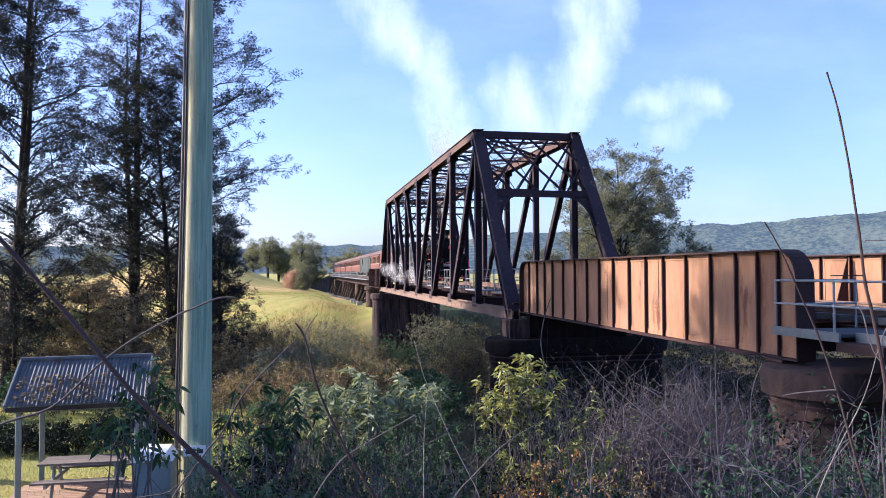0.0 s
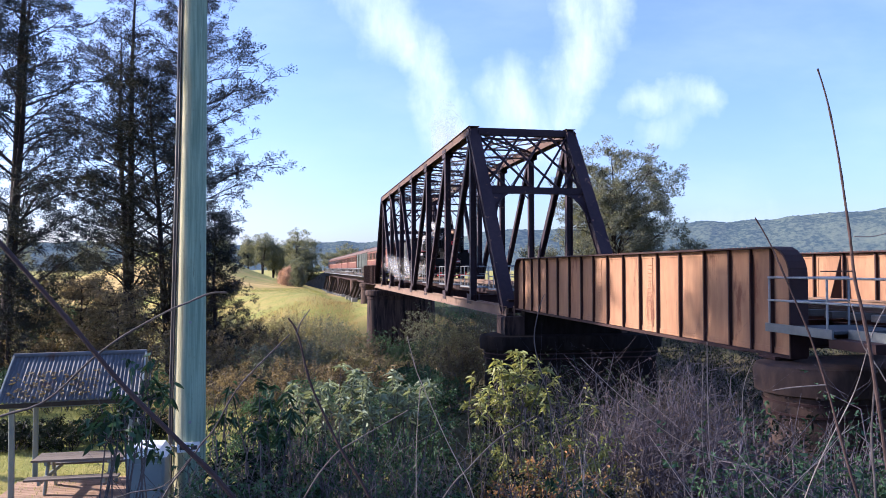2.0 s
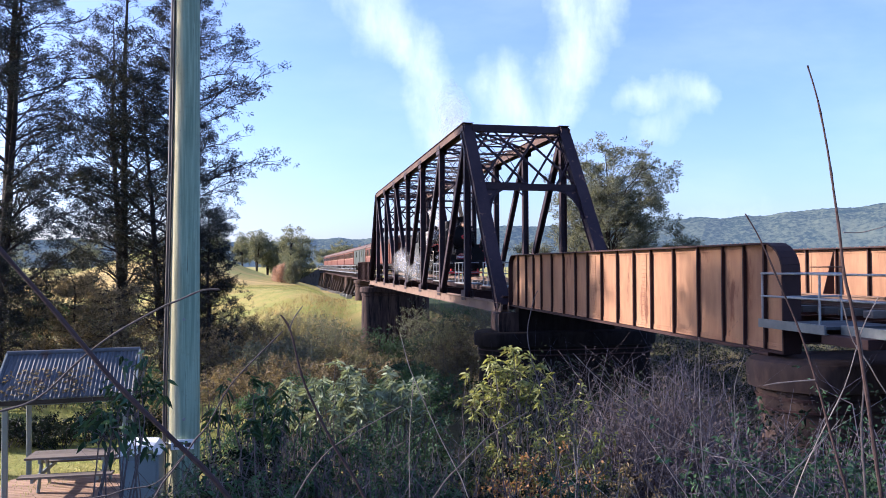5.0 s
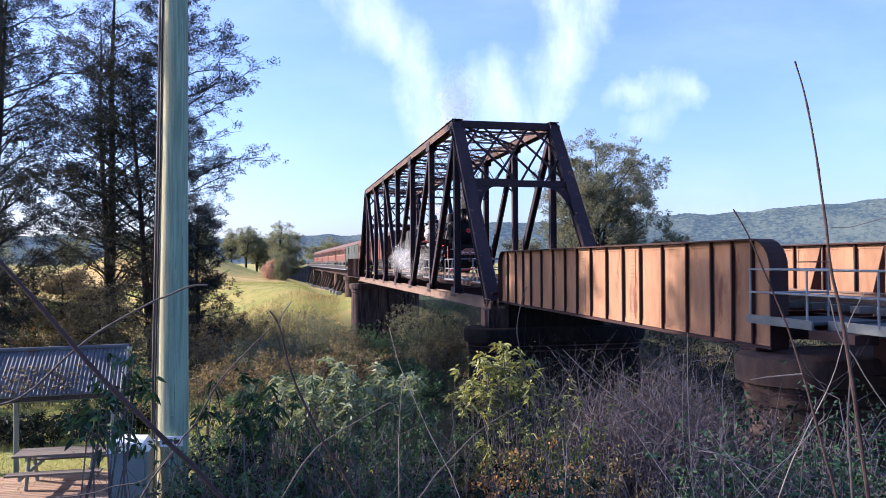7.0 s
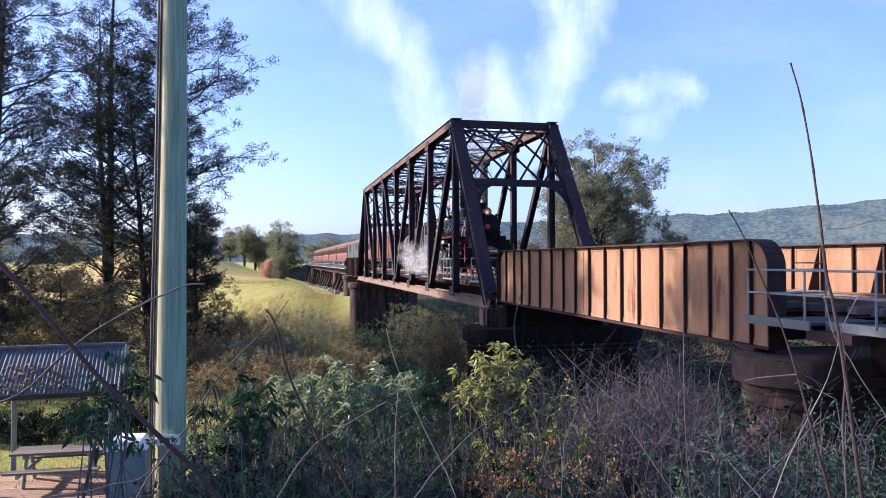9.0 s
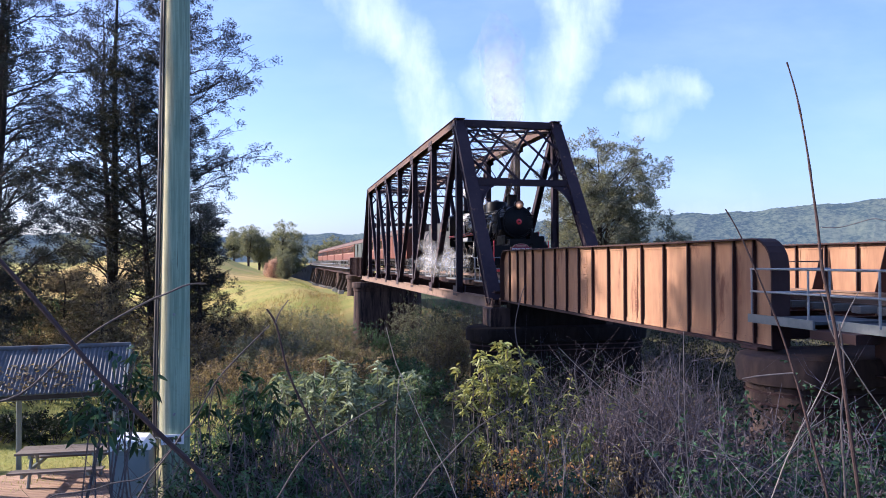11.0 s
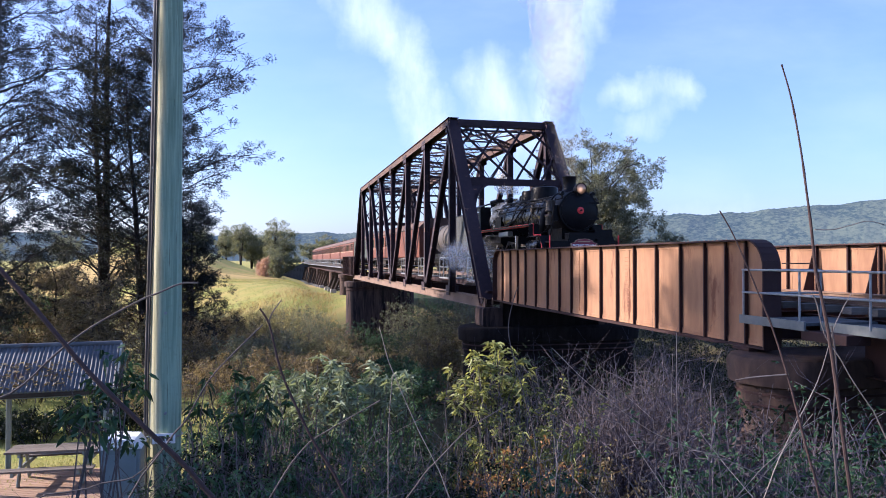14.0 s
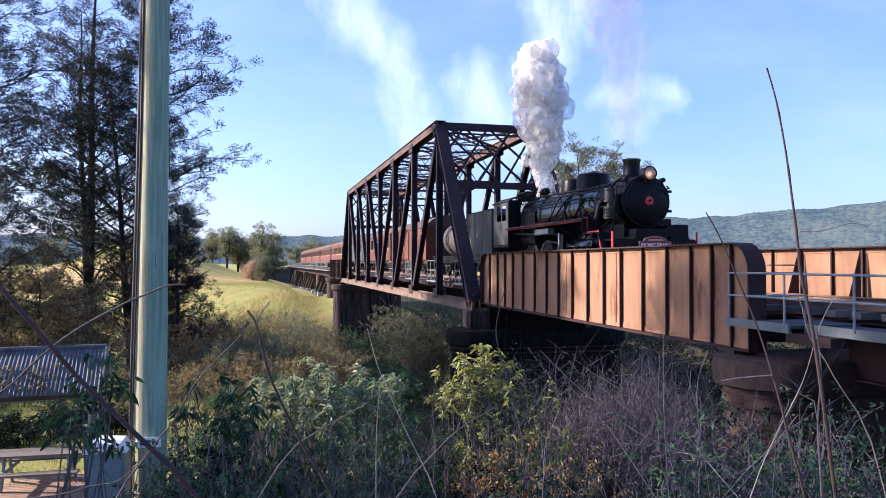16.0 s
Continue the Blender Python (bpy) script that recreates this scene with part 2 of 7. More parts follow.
GALV = material("galvanised_steel", (0.17, 0.185, 0.20), (0.27, 0.285, 0.30), 0.5, 0.4, 12.0, 1.5, 0.1)
DECK = material("dull_grey_deck_plate", (0.035, 0.04, 0.047), (0.07, 0.077, 0.085), 0.8, 0.0, 12.0, 1.5, 0.1, specular=0.15)
RAIL = material("rail_steel", (0.16, 0.10, 0.07), (0.22, 0.15, 0.11), 0.5, 0.5, 10.0)
SLEEPER = material("grey_timber_sleeper", (0.085, 0.075, 0.066), (0.17, 0.15, 0.13), 0.9, 0.0, 10.0, 0.9, 0.5, stretch=(3, 0.5, 3), spread=0.25, specular=0.2)
PIER = material("stained_brown_concrete", (0.036, 0.026, 0.024), (0.115, 0.076, 0.060), 0.9, 0.0, 5.0, 0.5, 0.5, (0.045, 0.032, 0.032), 0.54, stretch=(1, 1, 0.3), specular=0.15)
# streaked copy of PIER, darkened to carry the shade of its face
PIER_FAR = material("shaded_streaky_brown_concrete", (0.022, 0.018, 0.022), (0.105, 0.072, 0.060), 0.9, 0.0, 4.0, 0.5, 0.5, (0.016, 0.014, 0.018), 0.50, stretch=(1, 1, 0.12), specular=0.1)
# PIER made near-black: the bridge's shade is put into the colour
PIER_DARK = material("shade_black_concrete", (0.009, 0.008, 0.009), (0.026, 0.022, 0.022), 0.95, 0.0, 5.0, 0.5, 0.5, (0.010, 0.009, 0.009), 0.54, stretch=(1, 1, 0.3), specular=0.05)
PEDESTAL = material("dark_grey_concrete", (0.075, 0.073, 0.078), (0.145, 0.14, 0.142), 0.9, 0.0, 6.0, 0.8, 0.4, (0.04, 0.038, 0.04), 0.58, stretch=(1, 1, 0.4), specular=0.15)
CONCRETE = material("weathered_grey_concrete", (0.24, 0.23, 0.21), (0.36, 0.34, 0.31), 0.9, 0.0, 6.0, 0.6, 0.4, (0.12, 0.11, 0.10), 0.60, stretch=(1, 1, 0.4), specular=0.2)
TRESTLE = material("dark_trestle_timber", (0.026, 0.020, 0.018), (0.065, 0.045, 0.034), 0.9, 0.0, 8.0, 0.6, 0.4, specular=0.15)
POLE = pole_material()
CABLE = material("black_conduit", (0.022, 0.020, 0.022), (0.045, 0.04, 0.045), 0.5)
BOXGREY = material("grey_painted_steel", (0.17, 0.21, 0.22), (0.23, 0.27, 0.28), 0.55, 0.0, 6.0, 1.0, 0.1)
WHITE = material("white_painted_steel", (0.72, 0.74, 0.76), (0.82, 0.83, 0.83), 0.5, 0.0, 5.0, 1.0, 0.1)
IRON = material("weathered_corrugated_iron", (0.055, 0.060, 0.070), (0.135, 0.142, 0.155), 0.75, 0.0, 4.0, 0.8, 0.2, (0.10, 0.06, 0.045), 0.58)
POST = material("grey_green_post_paint", (0.16, 0.19, 0.19), (0.24, 0.27, 0.26), 0.6)
PLANK = material("red_brown_deck_timber", (0.25, 0.15, 0.10), (0.40, 0.27, 0.18), 0.8, 0.0, 9.0, 0.9, 0.3, stretch=(4, 0.5, 4), spread=0.18)
TABLE = material("grey_brown_table_timber", (0.085, 0.072, 0.068), (0.16, 0.135, 0.12), 0.8, 0.0, 9.0, 0.9, 0.3, stretch=(4, 0.5, 4), spread=0.15)
BARK = material("dark_rough_bark", (0.018, 0.016, 0.017), (0.048, 0.040, 0.038), 0.95, 0.0, 12.0, 1.5, 0.8, stretch=(2, 2, 0.5), specular=0.15)
TWIG = material("bare_grey_brown_stem", (0.066, 0.057, 0.060), (0.15, 0.132, 0.132), 0.85, 0.0, 30.0, 3.0, 0.4, island=0.35, specular=0.2)
TWIG_DARK = material("dark_brown_stem", (0.035, 0.024, 0.026), (0.075, 0.05, 0.048), 0.8, 0.0, 30.0, 3.0, 0.4, specular=0.2)
BRUSH = material("grey_purple_twigs", (0.056, 0.051, 0.064), (0.135, 0.120, 0.140), 0.9, 0.0, 30.0, 3.0, 0.3, island=0.4, specular=0.12)
CANE = material("pale_dead_cane", (0.15, 0.125, 0.115), (0.30, 0.26, 0.235), 0.85, 0.0, 30.0, 3.0, 0.3, island=0.3)
NEEDLE = material("casuarina_needles", (0.016, 0.021, 0.026), (0.052, 0.057, 0.052), 0.7, 0.0, 3.0, 0.35, 0.0, leaf=0.20, island=0.45, specular=0.12)
GUM = material("olive_tree_leaves", (0.085, 0.098, 0.082), (0.21, 0.22, 0.165), 0.65, 0.0, 3.0, 0.25, 0.0, leaf=0.40, island=0.4, specular=0.3)
LEAF = material("mid_green_shrub_leaves", (0.021, 0.050, 0.033), (0.076, 0.132, 0.072), 0.6, 0.0, 3.0, 0.8, 0.0, leaf=0.3, island=0.5, specular=0.14)
LEAF_PURPLE = material("withered_grey_purple_leaves", (0.055, 0.043, 0.047), (0.13, 0.105, 0.10), 0.9, 0.0, 3.0, 0.8, 0.0, leaf=0.2, island=0.4, specular=0.1)
# darker copy of LEAF: deep shade is put into the leaf colour
LEAF_DEEP_SHADE = material("deep_shade_green_leaves", (0.008, 0.015, 0.011), (0.020, 0.030, 0.018), 0.7, 0.0, 3.0, 0.8, 0.0, leaf=0.15, island=0.4, specular=0.15)
LEAF_STRAW = material("straw_olive_bank_growth", (0.15, 0.150, 0.085), (0.36, 0.33, 0.20), 0.8, 0.0, 3.0, 0.8, 0.0, leaf=0.4, island=0.4, specular=0.2)
GUM_FAR = material("pale_gum_leaves", (0.105, 0.125, 0.095), (0.235, 0.245, 0.175), 0.7, 0.0, 3.0, 0.25, 0.0, leaf=0.40, island=0.35, specular=0.2)
LEAF_GREY = material("grey_green_shrub_leaves", (0.13, 0.175, 0.125), (0.36, 0.41, 0.27), 0.6, 0.0, 3.0, 0.8, 0.0, leaf=0.3, island=0.35, specular=0.3)
LEAF_OCHRE = material("withered_ochre_leaves", (0.20, 0.115, 0.055), (0.40, 0.25, 0.125), 0.8, 0.0, 3.0, 0.8, 0.0, leaf=0.35, island=0.45, specular=0.15)
LEAF_LIME = material("yellow_green_shrub_leaves", (0.105, 0.130, 0.045), (0.40, 0.42, 0.16), 0.5, 0.0, 3.0, 0.8, 0.0, leaf=0.4, island=0.4, specular=0.35)
LEAF_DRY = material("dry_ochre_leaves", (0.095, 0.080, 0.052), (0.255, 0.205, 0.125), 0.8, 0.0, 3.0, 0.8, 0.0, leaf=0.3, island=0.45, specular=0.2)
GRASS = material("mixed_green_grass", (0.14, 0.175, 0.05), (0.32, 0.32, 0.12), 0.7, 0.0, 2.0, 0.4, 0.0, leaf=0.35, island=0.4)
STRAW = material("dry_straw_grass", (0.24, 0.17, 0.07), (0.38, 0.29, 0.13), 0.8, 0.0, 2.0, 0.4, 0.0, leaf=0.3, island=0.35)
PINK = material("pinkish_dry_shrub", (0.36, 0.23, 0.18), (0.52, 0.37, 0.30), 0.9, 0.0, 2.0, 0.4, 0.0, leaf=0.25, island=0.3)
BLACK = material("sooty_black_loco_paint", (0.003, 0.003, 0.005), (0.008, 0.008, 0.011), 0.42, 0.0, 6.0, 0.8, 0.12, (0.022, 0.020, 0.021), 0.66, specular=0.12)
BOILER = material("worn_black_boiler_sheet", (0.004, 0.005, 0.007), (0.012, 0.012, 0.016), 0.24, 0.0, 5.0, 0.7, 0.12, (0.024, 0.023, 0.024), 0.64, specular=0.34)
TENDER = material("weathered_grey_black_sheet", (0.012, 0.015, 0.017), (0.034, 0.039, 0.040), 0.65, 0.0, 7.0, 0.8, 0.2, (0.035, 0.03, 0.03), 0.60, stretch=(2, 2, 0.3))
TANK = material("dusty_brown_tank_sheet", (0.026, 0.022, 0.021), (0.070, 0.058, 0.050), 0.65, 0.1, 6.0, 0.8, 0.2)
STEEL = material("oily_bright_rod_steel", (0.30, 0.29, 0.28), (0.45, 0.44, 0.42), 0.3, 0.9, 8.0)
BRASS = material("brass_fittings", (0.42, 0.30, 0.12), (0.55, 0.42, 0.2), 0.35, 0.8, 8.0)
RED = material("signal_red_lining_paint", (0.55, 0.025, 0.030), (0.65, 0.045, 0.045), 0.5)
CRIMSON = material("crimson_headboard_paint", (0.16, 0.012, 0.030), (0.20, 0.02, 0.04), 0.5)
CAR_RED = material("russet_carriage_paint", (0.095, 0.030, 0.020), (0.145, 0.052, 0.032), 0.6, 0.0, 3.0, 0.4, 0.1, (0.14, 0.06, 0.045), 0.62, specular=0.25)
CAR_GREY = material("grey_van_paint", (0.038, 0.047, 0.045), (0.064, 0.076, 0.071), 0.7, 0.0, 3.0, 0.4, 0.15, specular=0.2)
CAR_ROOF = material("grey_carriage_roof", (0.075, 0.044, 0.036), (0.12, 0.074, 0.060), 0.9, 0.0, 3.0, 0.4, 0.2)
CAR_TRIM = material("cream_lining", (0.36, 0.26, 0.16), (0.46, 0.34, 0.21), 0.6)
UNDER = material("dark_underframe", (0.028, 0.024, 0.022), (0.060, 0.05, 0.044), 0.7, specular=0.15)
GLASS = material("dark_window_glass", (0.020, 0.022, 0.025), (0.035, 0.038, 0.042), 0.08, 0.0, 2.0, 0.3, 0.0, specular=0.8)
LAMP_GLASS = headlamp_material()
STEAM = smoke_material("white_steam", (0.95, 0.95, 0.95), 0.055)
STEAM_DENSE = smoke_material("dense_white_steam", (0.86, 0.85, 0.84), 0.44)
WISP = smoke_material("faint_steam", (0.95, 0.95, 0.96), 0.2)
SOOT = smoke_material("thin_grey_smoke", (0.62, 0.56, 0.47), 0.030)
GROUND = ground_material()
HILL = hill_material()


# ---------------------------------------------------------------- building tools
class Solid:
    """Gathers corners and faces of one mesh."""

    def __init__(self):
        self.v, self.f, self.smooth = [], [], False

    def add(self, corners, faces):
        base = len(self.v)
        self.v.extend(tuple(c) for c in corners)
        self.f.extend(tuple(base + i for i in face) for face in faces)
        return self

    def block(self, m, sx, sy, sz, c=0.0):
        """A block of that size about the origin of m, its long edges chamfered by c."""
        x, y, z = sx / 2, sy / 2, sz / 2
        if c <= 0:
            pts = [(i, j, k) for k in (-z, z) for j in (-y, y) for i in (-x, x)]
            faces = [(0, 2, 3, 1), (4, 5, 7, 6), (0, 1, 5, 4), (2, 6, 7, 3), (0, 4, 6, 2), (1, 3, 7, 5)]
        else:
            ring = [(-y + c, -z), (y - c, -z), (y, -z + c), (y, z - c), (y - c, z), (-y + c, z), (-y, z - c), (-y, -z + c)]
            pts = [(i, a, b) for i in (-x, x) for a, b in ring]
            faces = [(i, (i + 1) % 8, (i + 1) % 8 + 8, i + 8) for i in range(8)] + [tuple(range(7, -1, -1)), tuple(range(8, 16))]
        return self.add([m @ Vector(p) for p in pts], faces)

    def box(self, x0, x1, y0, y1, z0, z1, c=0.0):
        return self.block(Matrix.Translation(((x0 + x1) / 2, (y0 + y1) / 2, (z0 + z1) / 2)), abs(x1 - x0), abs(y1 - y0), abs(z1 - z0), c)

    def beam(self, a, b, w, h, c=0.0, up=(0, 0, 1)):
        """A bar from a to b, w wide and h deep."""
        a, b = Vector(a), Vector(b)
        ax = (b - a).normalized()
        side = Vector(up).cross(ax)
        side = side.normalized() if side.length > 1e-4 else Vector((0, 1, 0))
        top = ax.cross(side)
        m = Matrix((ax, side, top)).transposed().to_4x4()
        m.translation = (a + b) / 2
        return self.block(m, (b - a).length, w, h, c)

    def girder(self, a, b, w, h, t, up=(0, 0, 1)):
        """A rolled section: two flanges w wide and a web h deep, t thick."""
        a, b = Vector(a), Vector(b)
        ax = (b - a).normalized()
        side = Vector(up).cross(ax).normalized()
        top = ax.cross(side)
        off = top * (h / 2 - t / 2)
        self.beam(a + off, b + off, w, t, 0, up)
        self.beam(a - off, b - off, w, t, 0, up)
        return self.beam(a, b, t, h - 2 * t, 0, up)

    def tube(self, points, radii, sides=8, caps=True):
        pts = [Vector(p) for p in points]
        if isinstance(radii, (int, float)):
            radii = [radii] * len(pts)
        corners, faces, s = [], [], Vector((0.31, 0.83, 0.43))
        for i, p in enumerate(pts):
            ax = (pts[min(i + 1, len(pts) - 1)] - pts[max(i - 1, 0)]).normalized()
            s = s - ax * s.dot(ax)
            s = s.normalized() if s.length > 1e-3 else ax.orthogonal().normalized()
            t = ax.cross(s)
            corners += [p + (s * math.cos(2 * math.pi * j / sides) + t * math.sin(2 * math.pi * j / sides)) * radii[i] for j in range(sides)]
        for i in range(len(pts) - 1):
            for j in range(sides):
                k, q = i * sides, (j + 1) % sides
                faces.append((k + j, k + q, k + sides + q, k + sides + j))
        if caps:
            faces += [tuple(range(sides - 1, -1, -1)), tuple(range((len(pts) - 1) * sides, len(pts) * sides))]
        return self.add(corners, faces)

    def lathe(self, m, profile, sides=24, arc=(0, 360)):
        """Turns (radius, height) pairs about the z axis of m."""
        full = arc == (0, 360)
        count = sides if full else sides + 1
        corners = []
        for r, h in profile:
            for j in range(count):
                a = radians(arc[0] + (arc[1] - arc[0]) * j / sides)
                corners.append(m @ Vector((r * math.cos(a), r * math.sin(a), h)))
        faces = []
        for i in range(len(profile) - 1):
            for j in range(sides):
                q = (j + 1) % count
                faces.append((i * count + j, i * count + q, (i + 1) * count + q, (i + 1) * count + j))
        return self.add(corners, faces)

    def prism(self, outline, m, depth):
        """An outline in the x-y plane of m, drawn out along its z by depth."""
        k = len(outline)
        corners = [m @ Vector((x, y, 0)) for x, y in outline] + [m @ Vector((x, y, depth)) for x, y in outline]
        faces = [tuple(range(k - 1, -1, -1)), tuple(range(k, 2 * k))] + [(i, (i + 1) % k, k + (i + 1) % k, k + i) for i in range(k)]
        return self.add(corners, faces)


ALONG_X = Matrix.Rotation(radians(90), 4, "Y")        # turns a lathe's axis along x
ALONG_Y = Matrix.Rotation(radians(-90), 4, "X")


def soft(solid):
    solid.smooth = True
    return solid


def mesh_of(name, solid, mat):
    me = bpy.data.meshes.new(name)
    me.from_pydata(solid.v, [], solid.f)
    me.materials.append(mat)
    if solid.smooth:
        me.polygons.foreach_set("use_smooth", [True] * len(me.polygons))
        me.set_sharp_from_angle(angle=radians(38))
    me.update()
    return me


def part(name, solid, mat, parent=None, label=""):
    """Links one mesh as a part of its parent, in the parent's space."""
    ob = new(name, solid if isinstance(solid, bpy.types.Mesh) else mesh_of(name, solid, mat))
    if parent:
        ob.parent = parent
    if label:
        tagged(ob, label)
    return ob


def thing(name, label, category, group="", kind="", m=None):
    ob = new(name)
    ob.empty_display_size = 0.3
    if m:
        ob.matrix_basis = m
    return tagged(ob, label, category, group, kind)


rng = np.random.default_rng(7)


def unit(v):
    return v / np.maximum(np.linalg.norm(v, axis=-1, keepdims=True), 1e-9)


def blade_mesh(name, base, way, length, width, mat, fold=0.25, droop=0.2, fine=False):
    """Many small leaves: base points, directions, lengths and widths as arrays. Each leaf has its own folded outline."""
    k = len(base)
    way = unit(way)
    side = unit(np.cross(way, rng.normal(size=(k, 3))))
    lift = np.cross(side, way)
    L, W = length[:, None], width[:, None]
    tip = base + way * L + np.array([0, 0, -1.0]) * L * droop
    mid = base + way * L * 0.45 + lift * W * fold
    if fine:
        pts = np.stack([base, mid + side * W * 0.5, tip], 1)
        idx = np.arange(k)[:, None] * 3 + np.array([0, 1, 2])
        sizes = 3
    else:
        sag = np.array([0, 0, -1.0]) * L * droop
        low, high = base + way * L * 0.28 + sag * 0.1, base + way * L * 0.66 + sag * 0.45
        rise = lift * W * fold
        pts = np.stack([base, low + side * W * 0.46 + rise, high + side * W * 0.40 + rise, tip, high - side * W * 0.40 + rise, low - side * W * 0.46 + rise], 1)
        idx = np.arange(k)[:, None] * 6 + np.array([0, 1, 2, 3, 0, 3, 4, 5])
        sizes = 4
    me = bpy.data.meshes.new(name)
    verts = pts.reshape(-1, 3).astype(np.float32)
    loops = idx.reshape(-1).astype(np.int32)
    count = len(loops) // sizes
    me.vertices.add(len(verts)), me.loops.add(len(loops)), me.polygons.add(count)
    me.vertices.foreach_set("co", verts.ravel())
    me.loops.foreach_set("vertex_index", loops)
    me.polygons.foreach_set("loop_start", np.arange(count, dtype=np.int32) * sizes)
    me.polygons.foreach_set("loop_total", np.full(count, sizes, dtype=np.int32))
    me.materials.append(mat)
    me.update(calc_edges=True)
    return me


# ---------------------------------------------------------------- land
def smooth(a, b, x):
    t = min(1.0, max(0.0, (x - a) / (b - a)))
    return t * t * (3 - 2 * t)


def land(x, y):
    """Height of the ground: the bank that falls away from the viewer, the river's cut and the flats beyond."""
    s = 30.6 - x
    z = -0.85 - 1.9 * smooth(1.5, 9.5, s) - 1.38 * smooth(9.5, 18.0, s) - 0.35 * smooth(20, 40, s)
    z -= 1.4 * smooth(-9.5, -4.0, y) * smooth(1.0, 8.0, s)
    z += 2.2 * smooth(62, 84, s) - 1.5 * smooth(100, 210, s)
    d = abs((x + 33) * 0.66 - y * 0.75)
    z -= 5.0 * (1 - smooth(6.0, 21.0, d)) * smooth(90, 60, abs(y))
    # green rise beside the far end of the line
    z += 10.5 * math.exp(-(((x + 180) / 45) ** 2 + ((y + 40) / 19) ** 2))
    z += 2.4 * smooth(-220, -420, x)
    z += 0.22 * noise.noise(Vector((x * 0.11, y * 0.11, 0))) + 0.10 * noise.noise(Vector((x * 0.5, y * 0.5, 3)))
    return z


ground = Solid()
RINGS, SPOKES = 150, 200
for i in range(RINGS):
    r = 0.4 + 2600 * (i / (RINGS - 1)) ** 4.2 + 26 * i / RINGS
    for j in range(SPOKES):
        a = 2 * math.pi * j / SPOKES
        x, y = 22 + r * math.cos(a), -10 + r * math.sin(a)
        ground.v.append((x, y, land(x, y)))
ground.v.append((22, -10, land(22, -10)))
for i in range(RINGS - 1):
    for j in range(SPOKES):
        q = (j + 1) % SPOKES
        ground.f.append((i * SPOKES + j, (i + 1) * SPOKES + j, (i + 1) * SPOKES + q, i * SPOKES + q))
ground.f += [(len(ground.v) - 1, j, (j + 1) % SPOKES) for j in range(SPOKES)]
ground.smooth = True
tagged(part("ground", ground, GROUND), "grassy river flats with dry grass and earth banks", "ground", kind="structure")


def ridge(name, bearing0, bearing1, dist, crest, label, seed, steps=520, rows=44):
    """A wooded ridge: bearings in degrees from the line's far end, towards the north; crest(b) gives its height."""
    r = Solid()
    for i in range(steps + 1):
        b = bearing0 + (bearing1 - bearing0) * i / steps
        top = crest(b)
        for j in range(rows + 1):
            t = j / rows
            far = dist + 340 * t
            a = radians(180 - b)
            h = -6 + (top + 6) * smooth(0, 1, t) ** 0.8
            x, y = 30 + far * math.cos(a), -11 + far * math.sin(a)
            bump = noise.noise(Vector((x * 0.02, y * 0.02, seed))) * 3.2 + noise.noise(Vector((x * 0.11, y * 0.11, seed))) * 2.6
            bump += noise.noise(Vector((x * 0.25, y * 0.25, seed))) * 2.6
            r.v.append((x, y, h + bump * (0.35 + 0.65 * t)))
        back = dist + 800
        r.v.append((30 + back * math.cos(radians(180 - b)), -11 + back * math.sin(radians(180 - b)), -6))
    r.smooth = True
    w = rows + 2
    for i in range(steps):
        for j in range(w - 1):
            r.f.append((i * w + j, i * w + j + 1, (i + 1) * w + j + 1, (i + 1) * w + j))
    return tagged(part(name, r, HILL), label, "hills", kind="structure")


def crest_north(b):
    up = 60 * smooth(4, 16, b) + 11 * smooth(16, 30, b) + 26 * smooth(29, 47, b)
    return 24 + up + 1.4 * math.sin(b * 0.9) + 1.2 * math.sin(b * 2.3 + 1)


def crest_west(b):
    return 72 + 14 * smooth(-2, 9, b) + 3 * math.sin(b * 0.8 + 0.4) + 2 * math.sin(b * 2.1)


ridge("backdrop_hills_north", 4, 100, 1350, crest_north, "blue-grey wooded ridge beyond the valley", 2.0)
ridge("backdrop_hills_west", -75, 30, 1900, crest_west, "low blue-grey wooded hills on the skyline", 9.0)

# ---------------------------------------------------------------- railway
PANEL, NODES = 6.315, 8                     # truss panels
HALF, TOP, BOT = 2.51, 7.78, -0.82           # truss planes, chord heights
GIRDER_X0, GIRDER_X1, GIRDER_Y = 0.45, 18.12, 2.4
G_TOP, G_BOT = 1.33, -0.69

LIFT = 0.24                                 # rail level over the girders' datum
track = thing("railway_track", "straight single railway track on timber sleepers", "railway track", kind="structure", m=pose(0, 0, LIFT))
for side in (-1, 1):
    rail = Solid()
    y = side * 0.7525
    rail.box(-320, 40, y - 0.035, y + 0.035, -0.045, 0.0, 0.008)
    rail.box(-320, 40, y - 0.009, y + 0.009, -0.13, -0.045)
    rail.box(-320, 40, y - 0.07, y + 0.07, -0.15, -0.13)
    part("rail", rail, RAIL, track, "rusty steel rail")
sleeper = mesh_of("sleeper", Solid().box(-0.115, 0.115, -1.22, 1.22, -0.13, 0.0, 0.012), SLEEPER)
for i in range(160):
    ob = part("sleeper", sleeper, None, track)
    ob.location = (27.6 - i * 0.64, 0.02 * math.sin(i * 7.1), -0.155)
    ob.rotation_euler = (0, 0, 0.012 * math.sin(i * 3.3))
rest = Solid()
for i in range(160, 420):
    rest.box(27.6 - i * 0.64 - 0.115, 27.6 - i * 0.64 + 0.115, -1.22, 1.22, -0.285, -0.155)
tagged(part("far_sleepers", rest, SLEEPER, track), kind="stuff")


